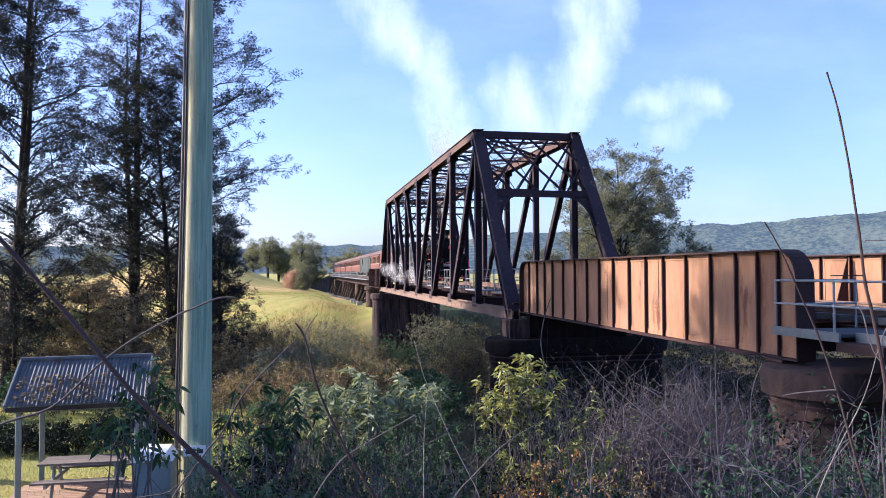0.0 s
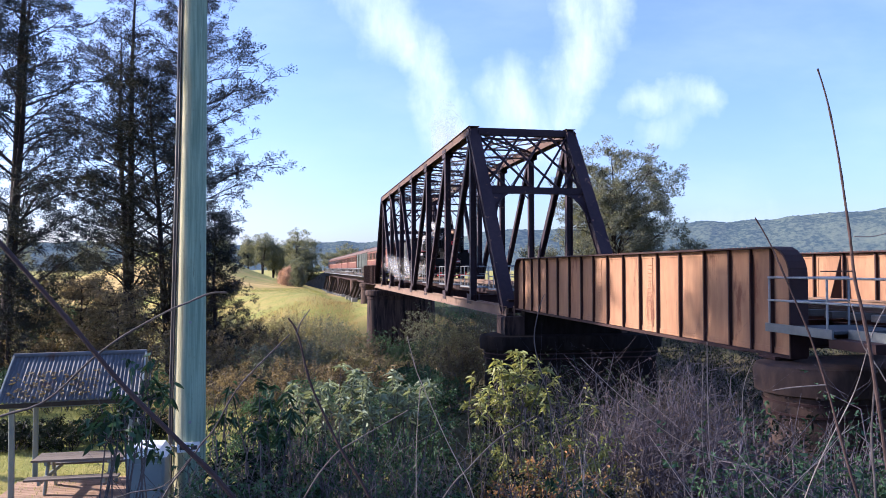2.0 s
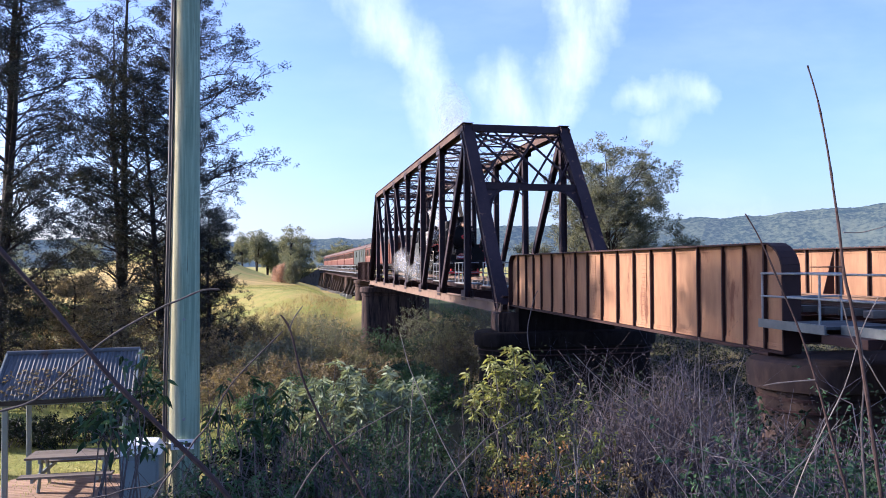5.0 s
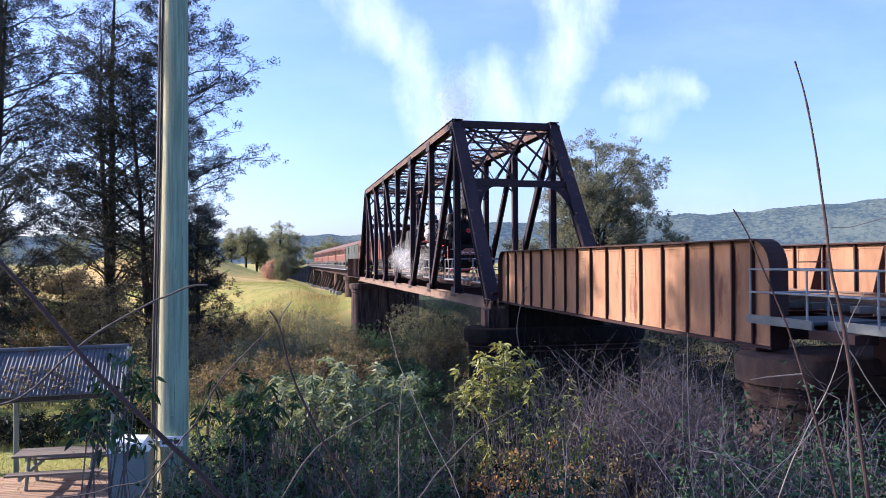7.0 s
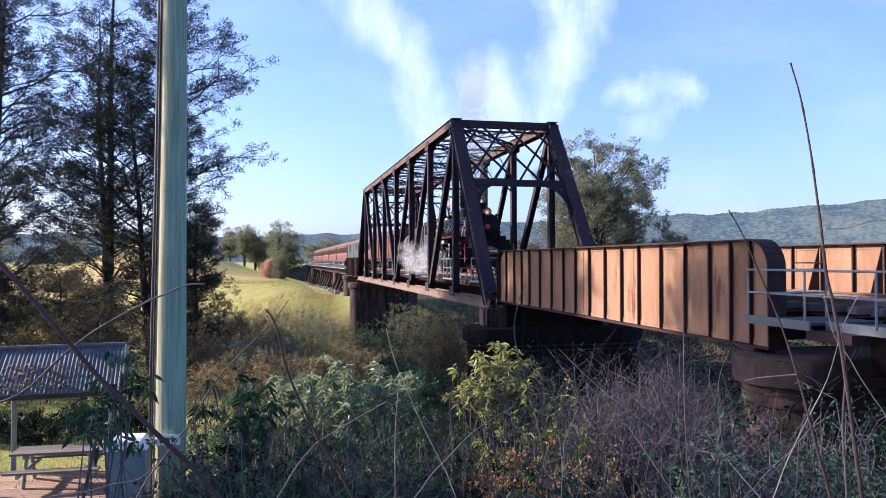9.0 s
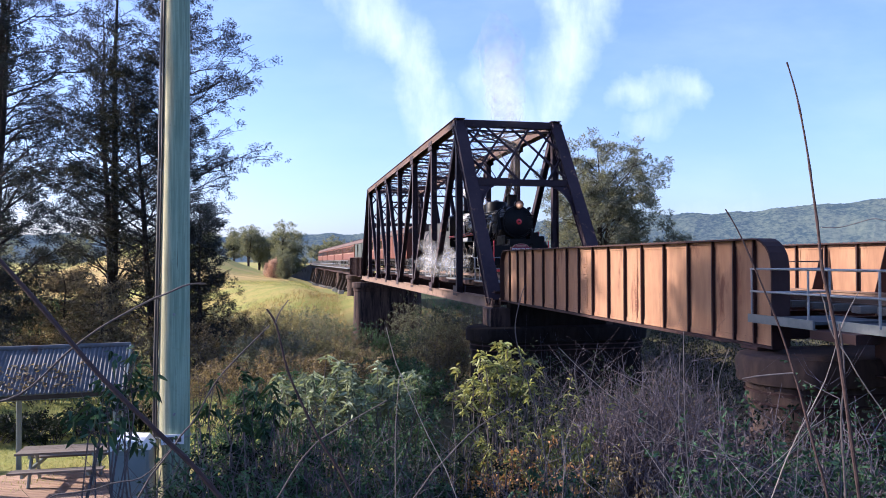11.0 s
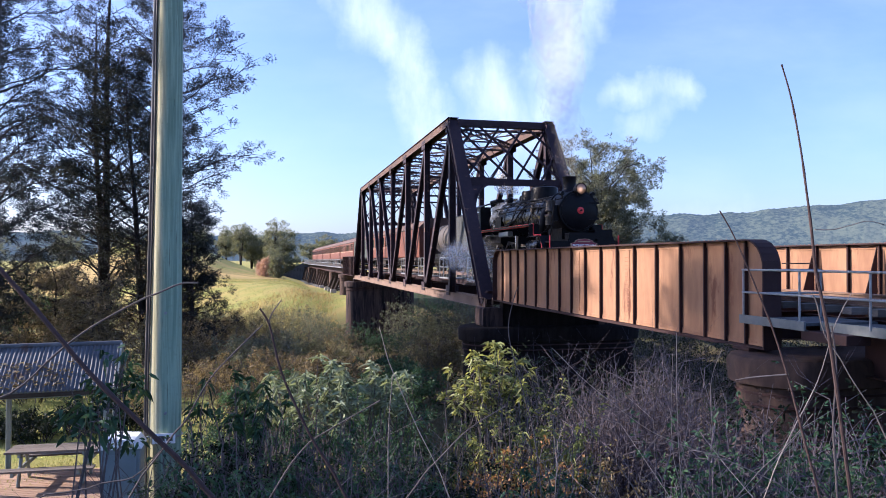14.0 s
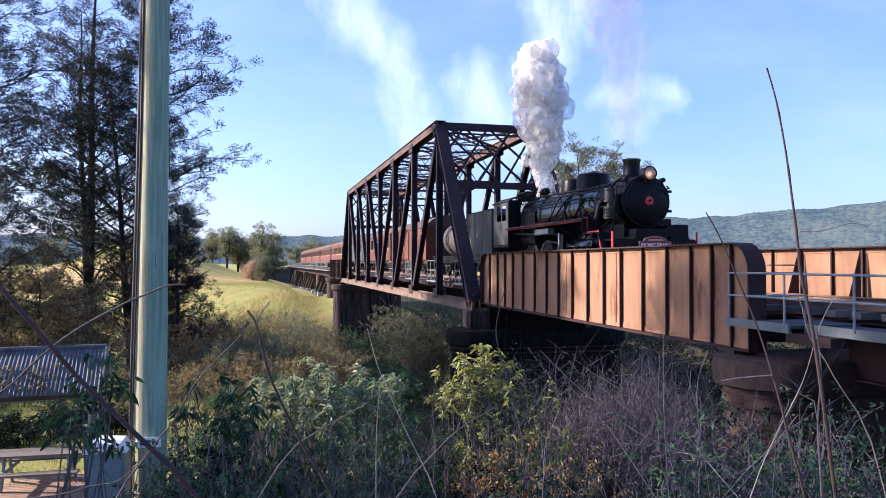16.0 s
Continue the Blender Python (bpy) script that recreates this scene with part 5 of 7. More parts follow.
# -- tender: square bunker in front, round tank behind
tender = thing("tender", "weathered grey-black tender with a coal bunker and round tank", "tender")
bunker = Solid()
for s in (-1, 1):
    bunker.box(-15.4, -11.15, s * 1.42 - 0.02, s * 1.42 + 0.02, 1.35, 3.32, 0.0)
bunker.box(-15.42, -15.36, -1.42, 1.42, 1.35, 3.45).box(-11.2, -11.14, -1.40, 1.40, 1.35, 2.6).box(-15.4, -11.15, -1.40, 1.42, 1.30, 1.38)
part("bunker", bunker, TENDER, tender, "rain-streaked grey bunker sides")
for x in (-15.3, -13.95, -12.6, -11.25):
    for s in (-1, 1):
        part("side_rib", Solid().box(x - 0.03, x + 0.03, s * 1.44 - 0.012, s * 1.44 + 0.02, 1.35, 3.32), TENDER, tender)
for s in (-1, 1):
    part("coping", soft(Solid().tube([(-15.4, s * 1.42, 3.33), (-11.15, s * 1.42, 3.33)], 0.035, 8)), BLACK, tender)
coal = Solid()
cells = 16
for i in range(cells + 1):
    for j in range(cells + 1):
        a, b = i / cells, j / cells
        coal.v.append((-15.3 + 3.4 * a, -1.36 + 2.72 * b, 2.75 + 0.85 * math.sin(math.pi * b) * (1 - 0.5 * a) + 0.14 * random.random()))
coal.f = [(i * 17 + j, (i + 1) * 17 + j, (i + 1) * 17 + j + 1, i * 17 + j + 1) for i in range(cells) for j in range(cells)]
part("coal", coal, BLACK, tender, "heaped black coal")
part("tank", soft(Solid().lathe(ring_pose(0, 0, 2.30), [(0, -22.65), (0.5, -22.62), (0.92, -22.5), (0.97, -22.42), (0.97, -15.4)], 36)), TANK, tender, "dusty round water tank")
for x in (-16.2, -17.8, -19.4, -21.0, -22.3):
    part("tank_band", soft(Solid().lathe(ring_pose(0, 0, 2.30), [(0.97, x - 0.05), (0.985, x - 0.045), (0.985, x + 0.045), (0.97, x + 0.05)], 36)), BLACK, tender)
part("filler_hatch", soft(Solid().lathe(pose(-20.2, 0, 3.24), [(0.4, 0), (0.4, 0.16), (0.36, 0.2), (0, 0.22)], 20)), BLACK, tender)
part("tender_frame", Solid().box(-23.2, -11.6, -1.3, -1.1, 0.95, 1.3).box(-23.2, -11.6, 1.1, 1.3, 0.95, 1.3).box(-23.2, -15.4, -1.35, 1.35, 1.28, 1.34), BLACK, tender)
part("buffer_beam", Solid().box(-23.3, -23.2, -1.3, 1.3, 0.8, 1.35, 0.01), BLACK, tender)
part("draw_bar", Solid().box(-11.7, -11.2, -0.3, 0.3, 0.9, 1.1).box(-24.3, -23.2, -0.12, 0.12, 0.95, 1.15), UNDER, tender)


def bogie(owner, x, span=1.75, r=0.46):
    frame_ = Solid()
    for s in (-1, 1):
        frame_.box(x - span / 2 - 0.35, x + span / 2 + 0.35, s * 1.02 - 0.06, s * 1.02 + 0.06, 0.52, 0.72, 0.02)
        for dx in (-span / 2, span / 2):
            frame_.box(x + dx - 0.15, x + dx + 0.15, s * 1.04 - 0.1, s * 1.04 + 0.1, 0.3, 0.6, 0.02)
        for k in range(4):
            frame_.lathe(pose(x, s * 1.02, 0.34 + 0.07 * k), [(0.15, 0), (0.17, 0.02), (0.15, 0.045)], 10)
    frame_.box(x - 0.25, x + 0.25, -1.0, 1.0, 0.5, 0.85, 0.03)
    part("bogie_frame", frame_, UNDER, owner).location = (0, 0, LIFT)
    for dx in (-span / 2, span / 2):
        turning.append((wheelset(owner, x + dx, r, 0), x + dx, r))


bogie(tender, -13.6), bogie(tender, -20.8)


def carriage(x0, length, paint, label, windows, roof_mat=CAR_ROOF):
    """A passenger carriage or van whose leading end is at x0, seen from the line's side."""
    ob = thing("railway_carriage", label, "railway carriage", "carriages of the train")
    x1, w = x0 - length, 1.45
    body = Solid()
    body.box(x1, x0, -w, w, 1.12, 3.22, 0.06)
    part("body", soft(body), paint, ob)
    curve = [(w * 1.02 * math.sin(radians(a)) / math.sin(radians(62)), 3.2 + 0.72 * (math.cos(radians(a)) - math.cos(radians(62))) / (1 - math.cos(radians(62)))) for a in range(-62, 63, 9)]
    curve.append((w * 1.02, 3.2))
    part("roof", soft(Solid().prism(curve, Matrix(((0, 0, 1, x1 - 0.1), (1, 0, 0, 0), (0, 1, 0, 0), (0, 0, 0, 1))), length + 0.2)), roof_mat, ob)
    part("gutter", Solid().box(x1 - 0.05, x0 + 0.05, -w - 0.04, -w - 0.002, 3.16, 3.22).box(x1 - 0.05, x0 + 0.05, w + 0.002, w + 0.04, 3.16, 3.22), UNDER, ob)
    part("underframe", Solid().box(x1, x0, -1.35, 1.35, 0.92, 1.12).box(x1 + length * 0.35, x1 + length * 0.62, -1.2, -0.5, 0.4, 0.92, 0.03).box(
        x1 + length * 0.4, x1 + length * 0.55, 0.5, 1.2, 0.4, 0.92, 0.03), UNDER, ob)
    for s in (-1, 1):
        for k in range(windows):
            cx = x1 + length * (k + 0.5) / windows
            ww = min(0.95, length / windows * 0.62)
            pane = part("window_frame", Solid().box(cx - ww / 2 - 0.05, cx + ww / 2 + 0.05, s * w - 0.006, s * w + 0.022, 2.12, 3.02), paint, ob)
            part("pane", Solid().box(cx - ww / 2, cx + ww / 2, s * (w + 0.023) - 0.004, s * (w + 0.023) + 0.004, 2.17, 2.97), GLASS, pane)
        if windows > 3:
            part("waist_rail", Solid().box(x1, x0, s * w, s * (w + 0.012), 2.02, 2.06), CAR_TRIM, ob)
            for cx in (x0 - 0.55, x1 + 0.55):
                part("end_door", Solid().box(cx - 0.35, cx + 0.35, s * w, s * (w + 0.026), 1.2, 3.08, 0.0), paint, ob)
        else:
            for k in range(3):
                cx = x1 + length * (k + 0.5) / 3
                part("sliding_door", Solid().box(cx - 0.8, cx + 0.8, s * (w + 0.024), s * (w + 0.06), 1.2, 3.1), paint, ob)
    for k in range(max(3, int(length / 3.2))):
        part("roof_vent", soft(Solid().lathe(pose(x1 + 1.5 + k * 3.1, 0, 3.88), [(0.16, 0), (0.16, 0.12), (0.1, 0.2), (0, 0.2)], 12)), roof_mat, ob)
    for xa, xb in ((x0, x0 + 0.25), (x1 - 0.25, x1)):
        part("gangway", Solid().box(xa, xb, -0.55, 0.55, 1.1, 3.1, 0.04), UNDER, ob)
    for xa, xb in ((x0, x0 + 0.4), (x1 - 0.4, x1)):
        part("coupler", Solid().box(xa, xb, -0.12, 0.12, 0.9, 1.1), UNDER, ob)
    bogie(ob, x0 - 2.4, 2.2), bogie(ob, x1 + 2.4, 2.2)
    return ob


red_label = "russet-red timber-sided passenger carriage with a grey roof"
coaches = [carriage(-24.75, 12.3, CAR_RED, "short russet-red brake van with a grey roof", 3),
           carriage(-37.7, 12.4, CAR_RED, red_label, 7),
           carriage(-50.8, 16.6, CAR_GREY, "pale grey goods van between the red carriages", 2)]
for k in range(5):
    coaches.append(carriage(-68.1 - 19.6 * k, 18.9, CAR_RED, red_label, 11))


# ---------------------------------------------------------------- trees
def tree(name, label, x, y, height, spread, needle, count, seed, bare=0.18, rise=0.55, limbs=46, trunk_r=0.28, leaf=(0.34, 0.055),
         droop=0.35, forks=1, sub=7, category="tree", group="", lean=(0, 0), clump=0.24, fine=True, curl=0.42, thin_out=0.0, low_bias=0.9, tufts=0):
    """A tapered trunk with limbs, branches and twigs that carry a crown of many small leaves.
    spread(t): reach of the limbs at the share t of the height."""
    global rng
    rng = np.random.default_rng(seed)
    luck = random.Random(seed)
    base = Vector((x, y, land(x, y) - 0.15))
    ob = thing(name, label, category, group, m=Matrix.Translation(base))
    wood, twigs = Solid(), Solid()
    wood.smooth = twigs.smooth = True
    stems = []
    for k in range(forks):
        tilt = Vector((luck.uniform(-0.1, 0.1) * (forks > 1) + lean[0], luck.uniform(-0.1, 0.1) * (forks > 1) + lean[1], 1))
        pts = []
        h = height * (1 if k == 0 else luck.uniform(0.72, 0.9))
        for i in range(12):
            t = i / 11
            wob = Vector((noise.noise(Vector((t * 2.2, seed, k))), noise.noise(Vector((t * 2.2, seed + 5, k))), 0)) * 0.5 * t
            pts.append(Vector((tilt.x * h * t, tilt.y * h * t, h * t)) + wob)
        rad = [trunk_r * (0.8 if k else 1) * (1 - t / 11) ** 0.85 + 0.015 + (0.12 * trunk_r if t == 0 else 0) for t in range(12)]
        wood.tube(pts, rad, 10)
        stems.append((pts, rad, h))
    tips, ways, weight = [], [], []
    for i in range(limbs):
        pts, rad, h = stems[i % forks]
        t = bare + (0.985 - bare) * ((i + luck.random()) / limbs) ** low_bias
        f = t * 11
        a = pts[int(f)].lerp(pts[min(11, int(f) + 1)], f - int(f))
        ang = i * 2.399 + luck.uniform(-0.5, 0.5)
        reach = spread(t) * luck.uniform(0.6, 1.02)
        out = Vector((math.cos(ang), math.sin(ang), 0))
        up = rise * luck.uniform(0.5, 1.4) * (1 - 0.3 * t)
        line = []
        for j in range(6):
            s = j / 5
            line.append(a + out * reach * s + Vector((0, 0, reach * up * (s - curl * s * s))) + Vector((luck.uniform(-1, 1), luck.uniform(-1, 1), luck.uniform(-1, 1))) * 0.09 * reach * s * (j < 5))
        r0 = max(0.016, (0.30 if not tufts else 0.19) * rad[int(f)] + 0.006 * reach)
        wood.tube(line, [r0 * (1 - 0.82 * j / 5) for j in range(6)], 6, False)
        for j in range(sub):
            s = 0.22 + 0.78 * (j + luck.random()) / sub
            q = s * 5
            b = line[min(5, int(q))].lerp(line[min(5, int(q) + 1)], q - int(q))
            turn = luck.choice((-1, 1)) * luck.uniform(0.4, 1.15)
            w = Vector((out.x * math.cos(turn) - out.y * math.sin(turn), out.x * math.sin(turn) + out.y * math.cos(turn), luck.uniform(-0.15, 0.75))).normalized()
            ln = reach * luck.uniform(0.16, 0.36) + 0.25
            c = b + w * ln + Vector((0, 0, -0.12 * ln * droop))
            twigs.tube([b, b.lerp(c, 0.5) + Vector((0, 0, 0.06 * ln)), c], [r0 * 0.32 + 0.006, r0 * 0.2 + 0.004, 0.004], 4, False)
            tips.append((b, c)), ways.append(w), weight.append(ln)
    part("trunk", wood, BARK, ob, "dark ridged trunk and limbs")
    tagged(part("twig_mass", twigs, BARK, ob), kind="stuff")
    b = np.array([tuple(p[0]) for p in tips]); c = np.array([tuple(p[1]) for p in tips]); w = np.array([tuple(p) for p in ways])
    weight = np.array(weight) * (rng.random(len(weight)) > thin_out); pick = rng.choice(len(b), size=count, p=weight / weight.sum())
    if tufts:                                 # leaves gather in tufts along the twigs
        seat = rng.choice(len(b), size=tufts, p=weight / weight.sum())
        heart = b[seat] + (c[seat] - b[seat]) * rng.beta(1.8, 1.2, size=(tufts, 1)) * 1.1 + rng.normal(size=(tufts, 3)) * clump
        size = rng.uniform(0.4, 1.3, size=(tufts, 1)) * clump * 0.44
        share = size[:, 0] ** 2
        pick = rng.choice(tufts, size=count, p=share / share.sum())
        off = np.clip(rng.normal(size=(count, 3)), -1.7, 1.7)
        at = heart[pick] + off * size[pick] * np.array([1, 1, 0.7])
        way = off * 0.5 + w[seat][pick] * 0.6 + rng.normal(size=(count, 3)) * 0.45
    else:
        s = rng.beta(2.0, 1.3, size=(count, 1)) * 1.08
        at = b[pick] + (c[pick] - b[pick]) * s + rng.normal(size=(count, 3)) * clump * np.array([1, 1, 0.95])
        way = w[pick] * 0.55 + rng.normal(size=(count, 3)) * 0.6
    way[:, 2] -= droop * 0.7
    part("crown", blade_mesh("crown", at, way, leaf[0] * rng.uniform(0.55, 1.4, count), leaf[1] * rng.uniform(0.6, 1.5, count), needle, 0.3, droop * 0.4, fine), None, ob,
         "open crown of fine leaves with gaps")
    return ob


def oak_shape(wide):
    return lambda t: wide * (0.55 + 0.75 * math.sin(math.pi * min(1, t * 0.95)) ) * (1 - 0.55 * smooth(0.6, 1.0, t))


# out of view, added to shade the near bank
tree("casuarina_tree", "unseen casuarina beside the path, added to shade the near bank", 19.5, -24.4, 13.0, lambda t: 2.7 * (0.7 + 0.5 * math.sin(3.14 * t)) * (1 - 0.4 * t), NEEDLE, 22000, 19, 0.12, 0.5, 60, 0.3, (0.3, 0.09), 0.3, 2, 8, group="casuarinas on the bank", clump=0.4, tufts=240)
OAK = "tall dark casuarina with drooping needle foliage on the river bank"
tree("casuarina_tree", OAK, -14.0, -20.4, 23.0, oak_shape(3.0), NEEDLE, 52000, 11, 0.08, 0.80, 92, 0.27, (0.13, 0.053), 0.25, 2, 9, curl=0.2, clump=0.27, thin_out=0.5, tufts=900, low_bias=0.9, group="casuarinas on the bank")
tree("casuarina_tree", OAK, -10.6, -17.6, 21.0, oak_shape(3.7), NEEDLE, 140000, 12, 0.06, 0.74, 118, 0.25, (0.138, 0.056), 0.25, 2, 10, curl=0.2, clump=0.28, thin_out=0.26, tufts=2700, low_bias=0.78, group="casuarinas on the bank")
tree("casuarina_tree", OAK, -7.8, -24.6, 25.0, oak_shape(3.3), NEEDLE, 118000, 13, 0.05, 0.76, 100, 0.30, (0.138, 0.056), 0.25, 2, 9, curl=0.2, clump=0.27, thin_out=0.28, tufts=2300, low_bias=0.75, group="casuarinas on the bank")
# unseen tree, its high crown added to dapple the girder
tree("casuarina_tree", "unseen casuarina added to shade the middle of the bridge", -5.4, -29.8, 24.0, oak_shape(2.8), NEEDLE, 34000, 24, 0.60, 0.85, 54, 0.28, (0.32, 0.09), 0.3, 1, 8, group="casuarinas on the bank", clump=0.45, tufts=760)
tree("river_oak", "large olive-green tree behind the railway bridge", -39.6, 19.2, 17.6, lambda t: 5.2 * (0.55 + 0.6 * math.sin(math.pi * min(1, t * 0.9))) * (1 - 0.5 * smooth(0.75, 1.0, t)),
     GUM, 100000, 21, 0.08, 1.35, 92, 0.34, (0.26, 0.115), 0.2, 3, 9, clump=0.50, thin_out=0.25, curl=0.2, tufts=1500)
tree("river_oak", "smaller dark green tree behind the railway bridge", -37.6, 26.2, 8.8, lambda t: 3.4 * (1 - 0.6 * t), GUM, 14000, 22, 0.2, 0.6, 26, 0.2, (0.34, 0.085), 0.2, 1, 7)
tree("river_oak", "smaller dark green tree behind the railway bridge", -42.0, 12.6, 9.2, lambda t: 3.2 * (1 - 0.5 * t), GUM, 13000, 23, 0.2, 0.6, 26, 0.2, (0.34, 0.085), 0.2, 1, 7)
# the next three stand out of view, added to shade platform, girder end and bank
tree("casuarina_tree", "unseen casuarina beside the path, added to shade the platform", 11.2, -25.6, 21.0, oak_shape(2.3), NEEDLE, 15000, 15, 0.62, 0.8, 40, 0.3, (0.36, 0.07), 0.3, 1, 8, group="casuarinas on the bank", clump=0.5, tufts=260)
tree("casuarina_tree", OAK, 6.9, -26.6, 23.0, oak_shape(2.0), NEEDLE, 22000, 16, 0.60, 0.85, 50, 0.28, (0.32, 0.09), 0.3, 1, 8, group="casuarinas on the bank", clump=0.5, tufts=330)
tree("casuarina_tree", "unseen casuarina added to shade the bank by the bridge's end", 17.6, -27.5, 23.0, oak_shape(2.4), NEEDLE, 18000, 17, 0.50, 0.85, 56, 0.28, (0.32, 0.09), 0.3, 1, 8, group="casuarinas on the bank", clump=0.5, tufts=380)
tree("casuarina_tree", "young dark casuarina with low drooping foliage", -9.0, -15.3, 8.5, lambda t: 1.9 * (1.1 - 0.75 * t), NEEDLE, 36000, 18, 0.03, 0.35, 54, 0.12, (0.13, 0.042), 0.35, 1, 7, group="casuarinas on the bank", clump=0.2, thin_out=0.25, tufts=900)
for i, (x, y, h, w) in enumerate(((-5.0, -23.4, 5.6, 1.9), (-6.5, -20.9, 5.2, 2.1), (-12.0, -23.6, 6.2, 2.3), (-4.5, -18.9, 4.4, 1.8), (-15.0, -17.8, 6.6, 2.2))):
    tree("casuarina_sapling", "casuarina sapling with browned needles among the trunks" if i in (1, 3) else "dark casuarina sapling with layered low branches among the trunks", x, y, h, (lambda wide: lambda t: wide * (1.05 - 0.7 * t))(w), LEAF_DRY if i in (1, 3) else NEEDLE, 11000, 80 + i, 0.06, 0.28, 34, 0.07,
         (0.15, 0.055), 0.3, 1, 8, group="casuarina saplings", clump=0.2, thin_out=0.45, tufts=260)
FAR_GUM = "rounded grey-green gum tree in the far paddock"
def round_crown(wide):
    return lambda t: wide * (0.45 + 0.65 * math.sin(math.pi * min(1, t * 0.92))) * (1 - 0.5 * smooth(0.7, 1.0, t))


for i, (x, y, h, w) in enumerate(((-200, -20.2, 10.5, 3.4), (-206, -17.2, 10.0, 2.6), (-214, -14.2, 9.5, 2.8), (-190, -10.6, 13.2, 4.4), (-196, -7.2, 12.2, 3.8), (-204, -9.8, 8.4, 3.6),
                                  (-200, -12.8, 8.0, 3.2), (-214, -25.0, 9.5, 2.4), (-226, -33.0, 10.0, 3.6), (-228, -46.0, 10.5, 4.4), (-244, -60.0, 12, 6), (-250, -80.0, 13, 7), (-240, -100.0, 13, 7),
                                  (-262, 6.5, 12, 4.6), (-272, 11.5, 13.5, 5.4), (-258, 2.0, 11, 4.2), (-290, 20, 13, 6))):
    tree("gum_tree", FAR_GUM, x, y, h + 1.7, round_crown(w), GUM_FAR, 11500, 40 + i, 0.24 if i in (0, 1, 7) else 0.06, 0.8, 40, 0.3,
         (0.45, 0.20), 0.2, 2, 7, group="far paddock trees", clump=0.55, thin_out=0.2, tufts=420)
for i, (x, y, h, w, mat, lab) in enumerate(((-140, -12.6, 3.4, 1.5, PINK, "pinkish dry bush below the viaduct"), (-146, -13.4, 2.6, 1.2, PINK, "pinkish dry bush below the viaduct"),
                                            (-138, -10.2, 4.6, 1.7, GUM_FAR, "olive bush below the viaduct"), (-150, -10.4, 6.0, 2.0, GUM_FAR, "olive bush below the viaduct"),
                                            (-158, -11.2, 5.6, 2.0, GUM_FAR, "olive bush below the viaduct"), (-152, -12.0, 4.2, 1.6, GUM_FAR, "olive bush below the viaduct"))):
    tree("paddock_bush", lab, x, y, h + 0.7, (lambda wide: lambda t: wide * (1 - 0.5 * t))(w), mat, 9000, 60 + i, 0.03, 0.7, 26, 0.12, (0.30, 0.13), 0.2, 2, 6, "bush", "bushes by the viaduct", clump=0.30)


# ---------------------------------------------------------------- scrub
def shrub(name, label, x, y, top, width, mat, count, seed, leaf, stems=26, twig=TWIG, droop=0.3, group="shrubs on the bank", base=None, tuft=0.0, fine=False, low=0.9, twiggy=1.0, twigs=3, rosette=False):
    """A shrub of many stems from one root; leaves sit along the upper stems. tuft: share of leaves gathered at the tips; rosette: they spread from each tip."""
    global rng
    rng = np.random.default_rng(seed)
    luck = random.Random(seed)
    foot = Vector((x, y, (land(x, y) if base is None else base) - 0.05))
    high = top - foot.z
    ob = thing(name, label, "shrub", group, m=Matrix.Translation(foot))
    wood = Solid()
    wood.smooth = True
    lines = []
    for i in range(stems):
        a, r = luck.uniform(0, 6.283), width * math.sqrt(luck.random())
        h = high * luck.uniform(0.6 if low < 2 else 0.86, 1.02) * (1 - (0.30 if low < 3 else 0.10) * (r / width) ** 2)
        root = Vector((math.cos(a), math.sin(a), 0)) * r * 0.45
        tip = Vector((math.cos(a) * r, math.sin(a) * r, h))
        mid = root.lerp(tip, 0.5) + Vector((luck.uniform(-1, 1), luck.uniform(-1, 1), 0.6)) * 0.08 * high
        sway = Vector((luck.uniform(-1, 1), luck.uniform(-1, 1), 0)) * 0.035 * high
        line = [root, root.lerp(mid, 0.5) - sway, mid, mid.lerp(tip, 0.55) + sway + Vector((0, 0, 0.03 * high)), tip]
        wood.tube(line, [0.013, 0.011, 0.008, 0.006, 0.003], 5, False)
        lines.append(line)
        for k in range(twigs):
            b = line[2].lerp(tip, luck.uniform(0 if low < 2 else 0.6, 0.8))
            w = Vector((luck.uniform(-1, 1), luck.uniform(-1, 1), luck.uniform(0, 1))).normalized() * high * twiggy * luck.uniform(0.12, 0.28)
            bent = Vector((luck.uniform(-1, 1), luck.uniform(-1, 1), luck.uniform(-0.6, 1))) * w.length * 0.2
            side_line = [b, b + w * 0.5 + bent, b + w, b + w * 1.25 + Vector((0, 0, 0.02)), b + w * 1.45]
            wood.tube(side_line[:3], [0.006, 0.005, 0.003], 4, False)
            lines.append(side_line)
    tagged(part("woody_base", wood, twig, ob), kind="stuff")
    pts = np.array([[tuple(p) for p in l] for l in lines])
    pick = rng.integers(0, len(pts), count)
    f = rng.uniform(low, 4, count) if not tuft else np.where(rng.random(count) < tuft, rng.uniform(3.5, 4, count), rng.uniform(low, 4, count))
    i0 = np.minimum(f.astype(int), 3)
    fr = (f - i0)[:, None]
    p0, p1 = pts[pick, i0], pts[pick, i0 + 1]
    way = unit(p1 - p0) * 0.5 + rng.normal(size=(count, 3)) * 0.75
    way[:, 2] += 0.15
    at = p0 + (p1 - p0) * fr + rng.normal(size=(count, 3)) * leaf[0] * 0.35
    if rosette:
        way = rng.normal(size=(count, 3)) * np.array([1, 1, 0.6]) + np.array([0, 0, 0.35])
        at = pts[pick, 4] + rng.normal(size=(count, 3)) * np.array([0.012, 0.012, 0.03])
    part("foliage", blade_mesh("foliage", at, way, leaf[0] * rng.uniform(0.55, 1.3, count), leaf[1] * rng.uniform(0.6, 1.3, count), mat, 0.3, droop, fine), None, ob)
    return ob


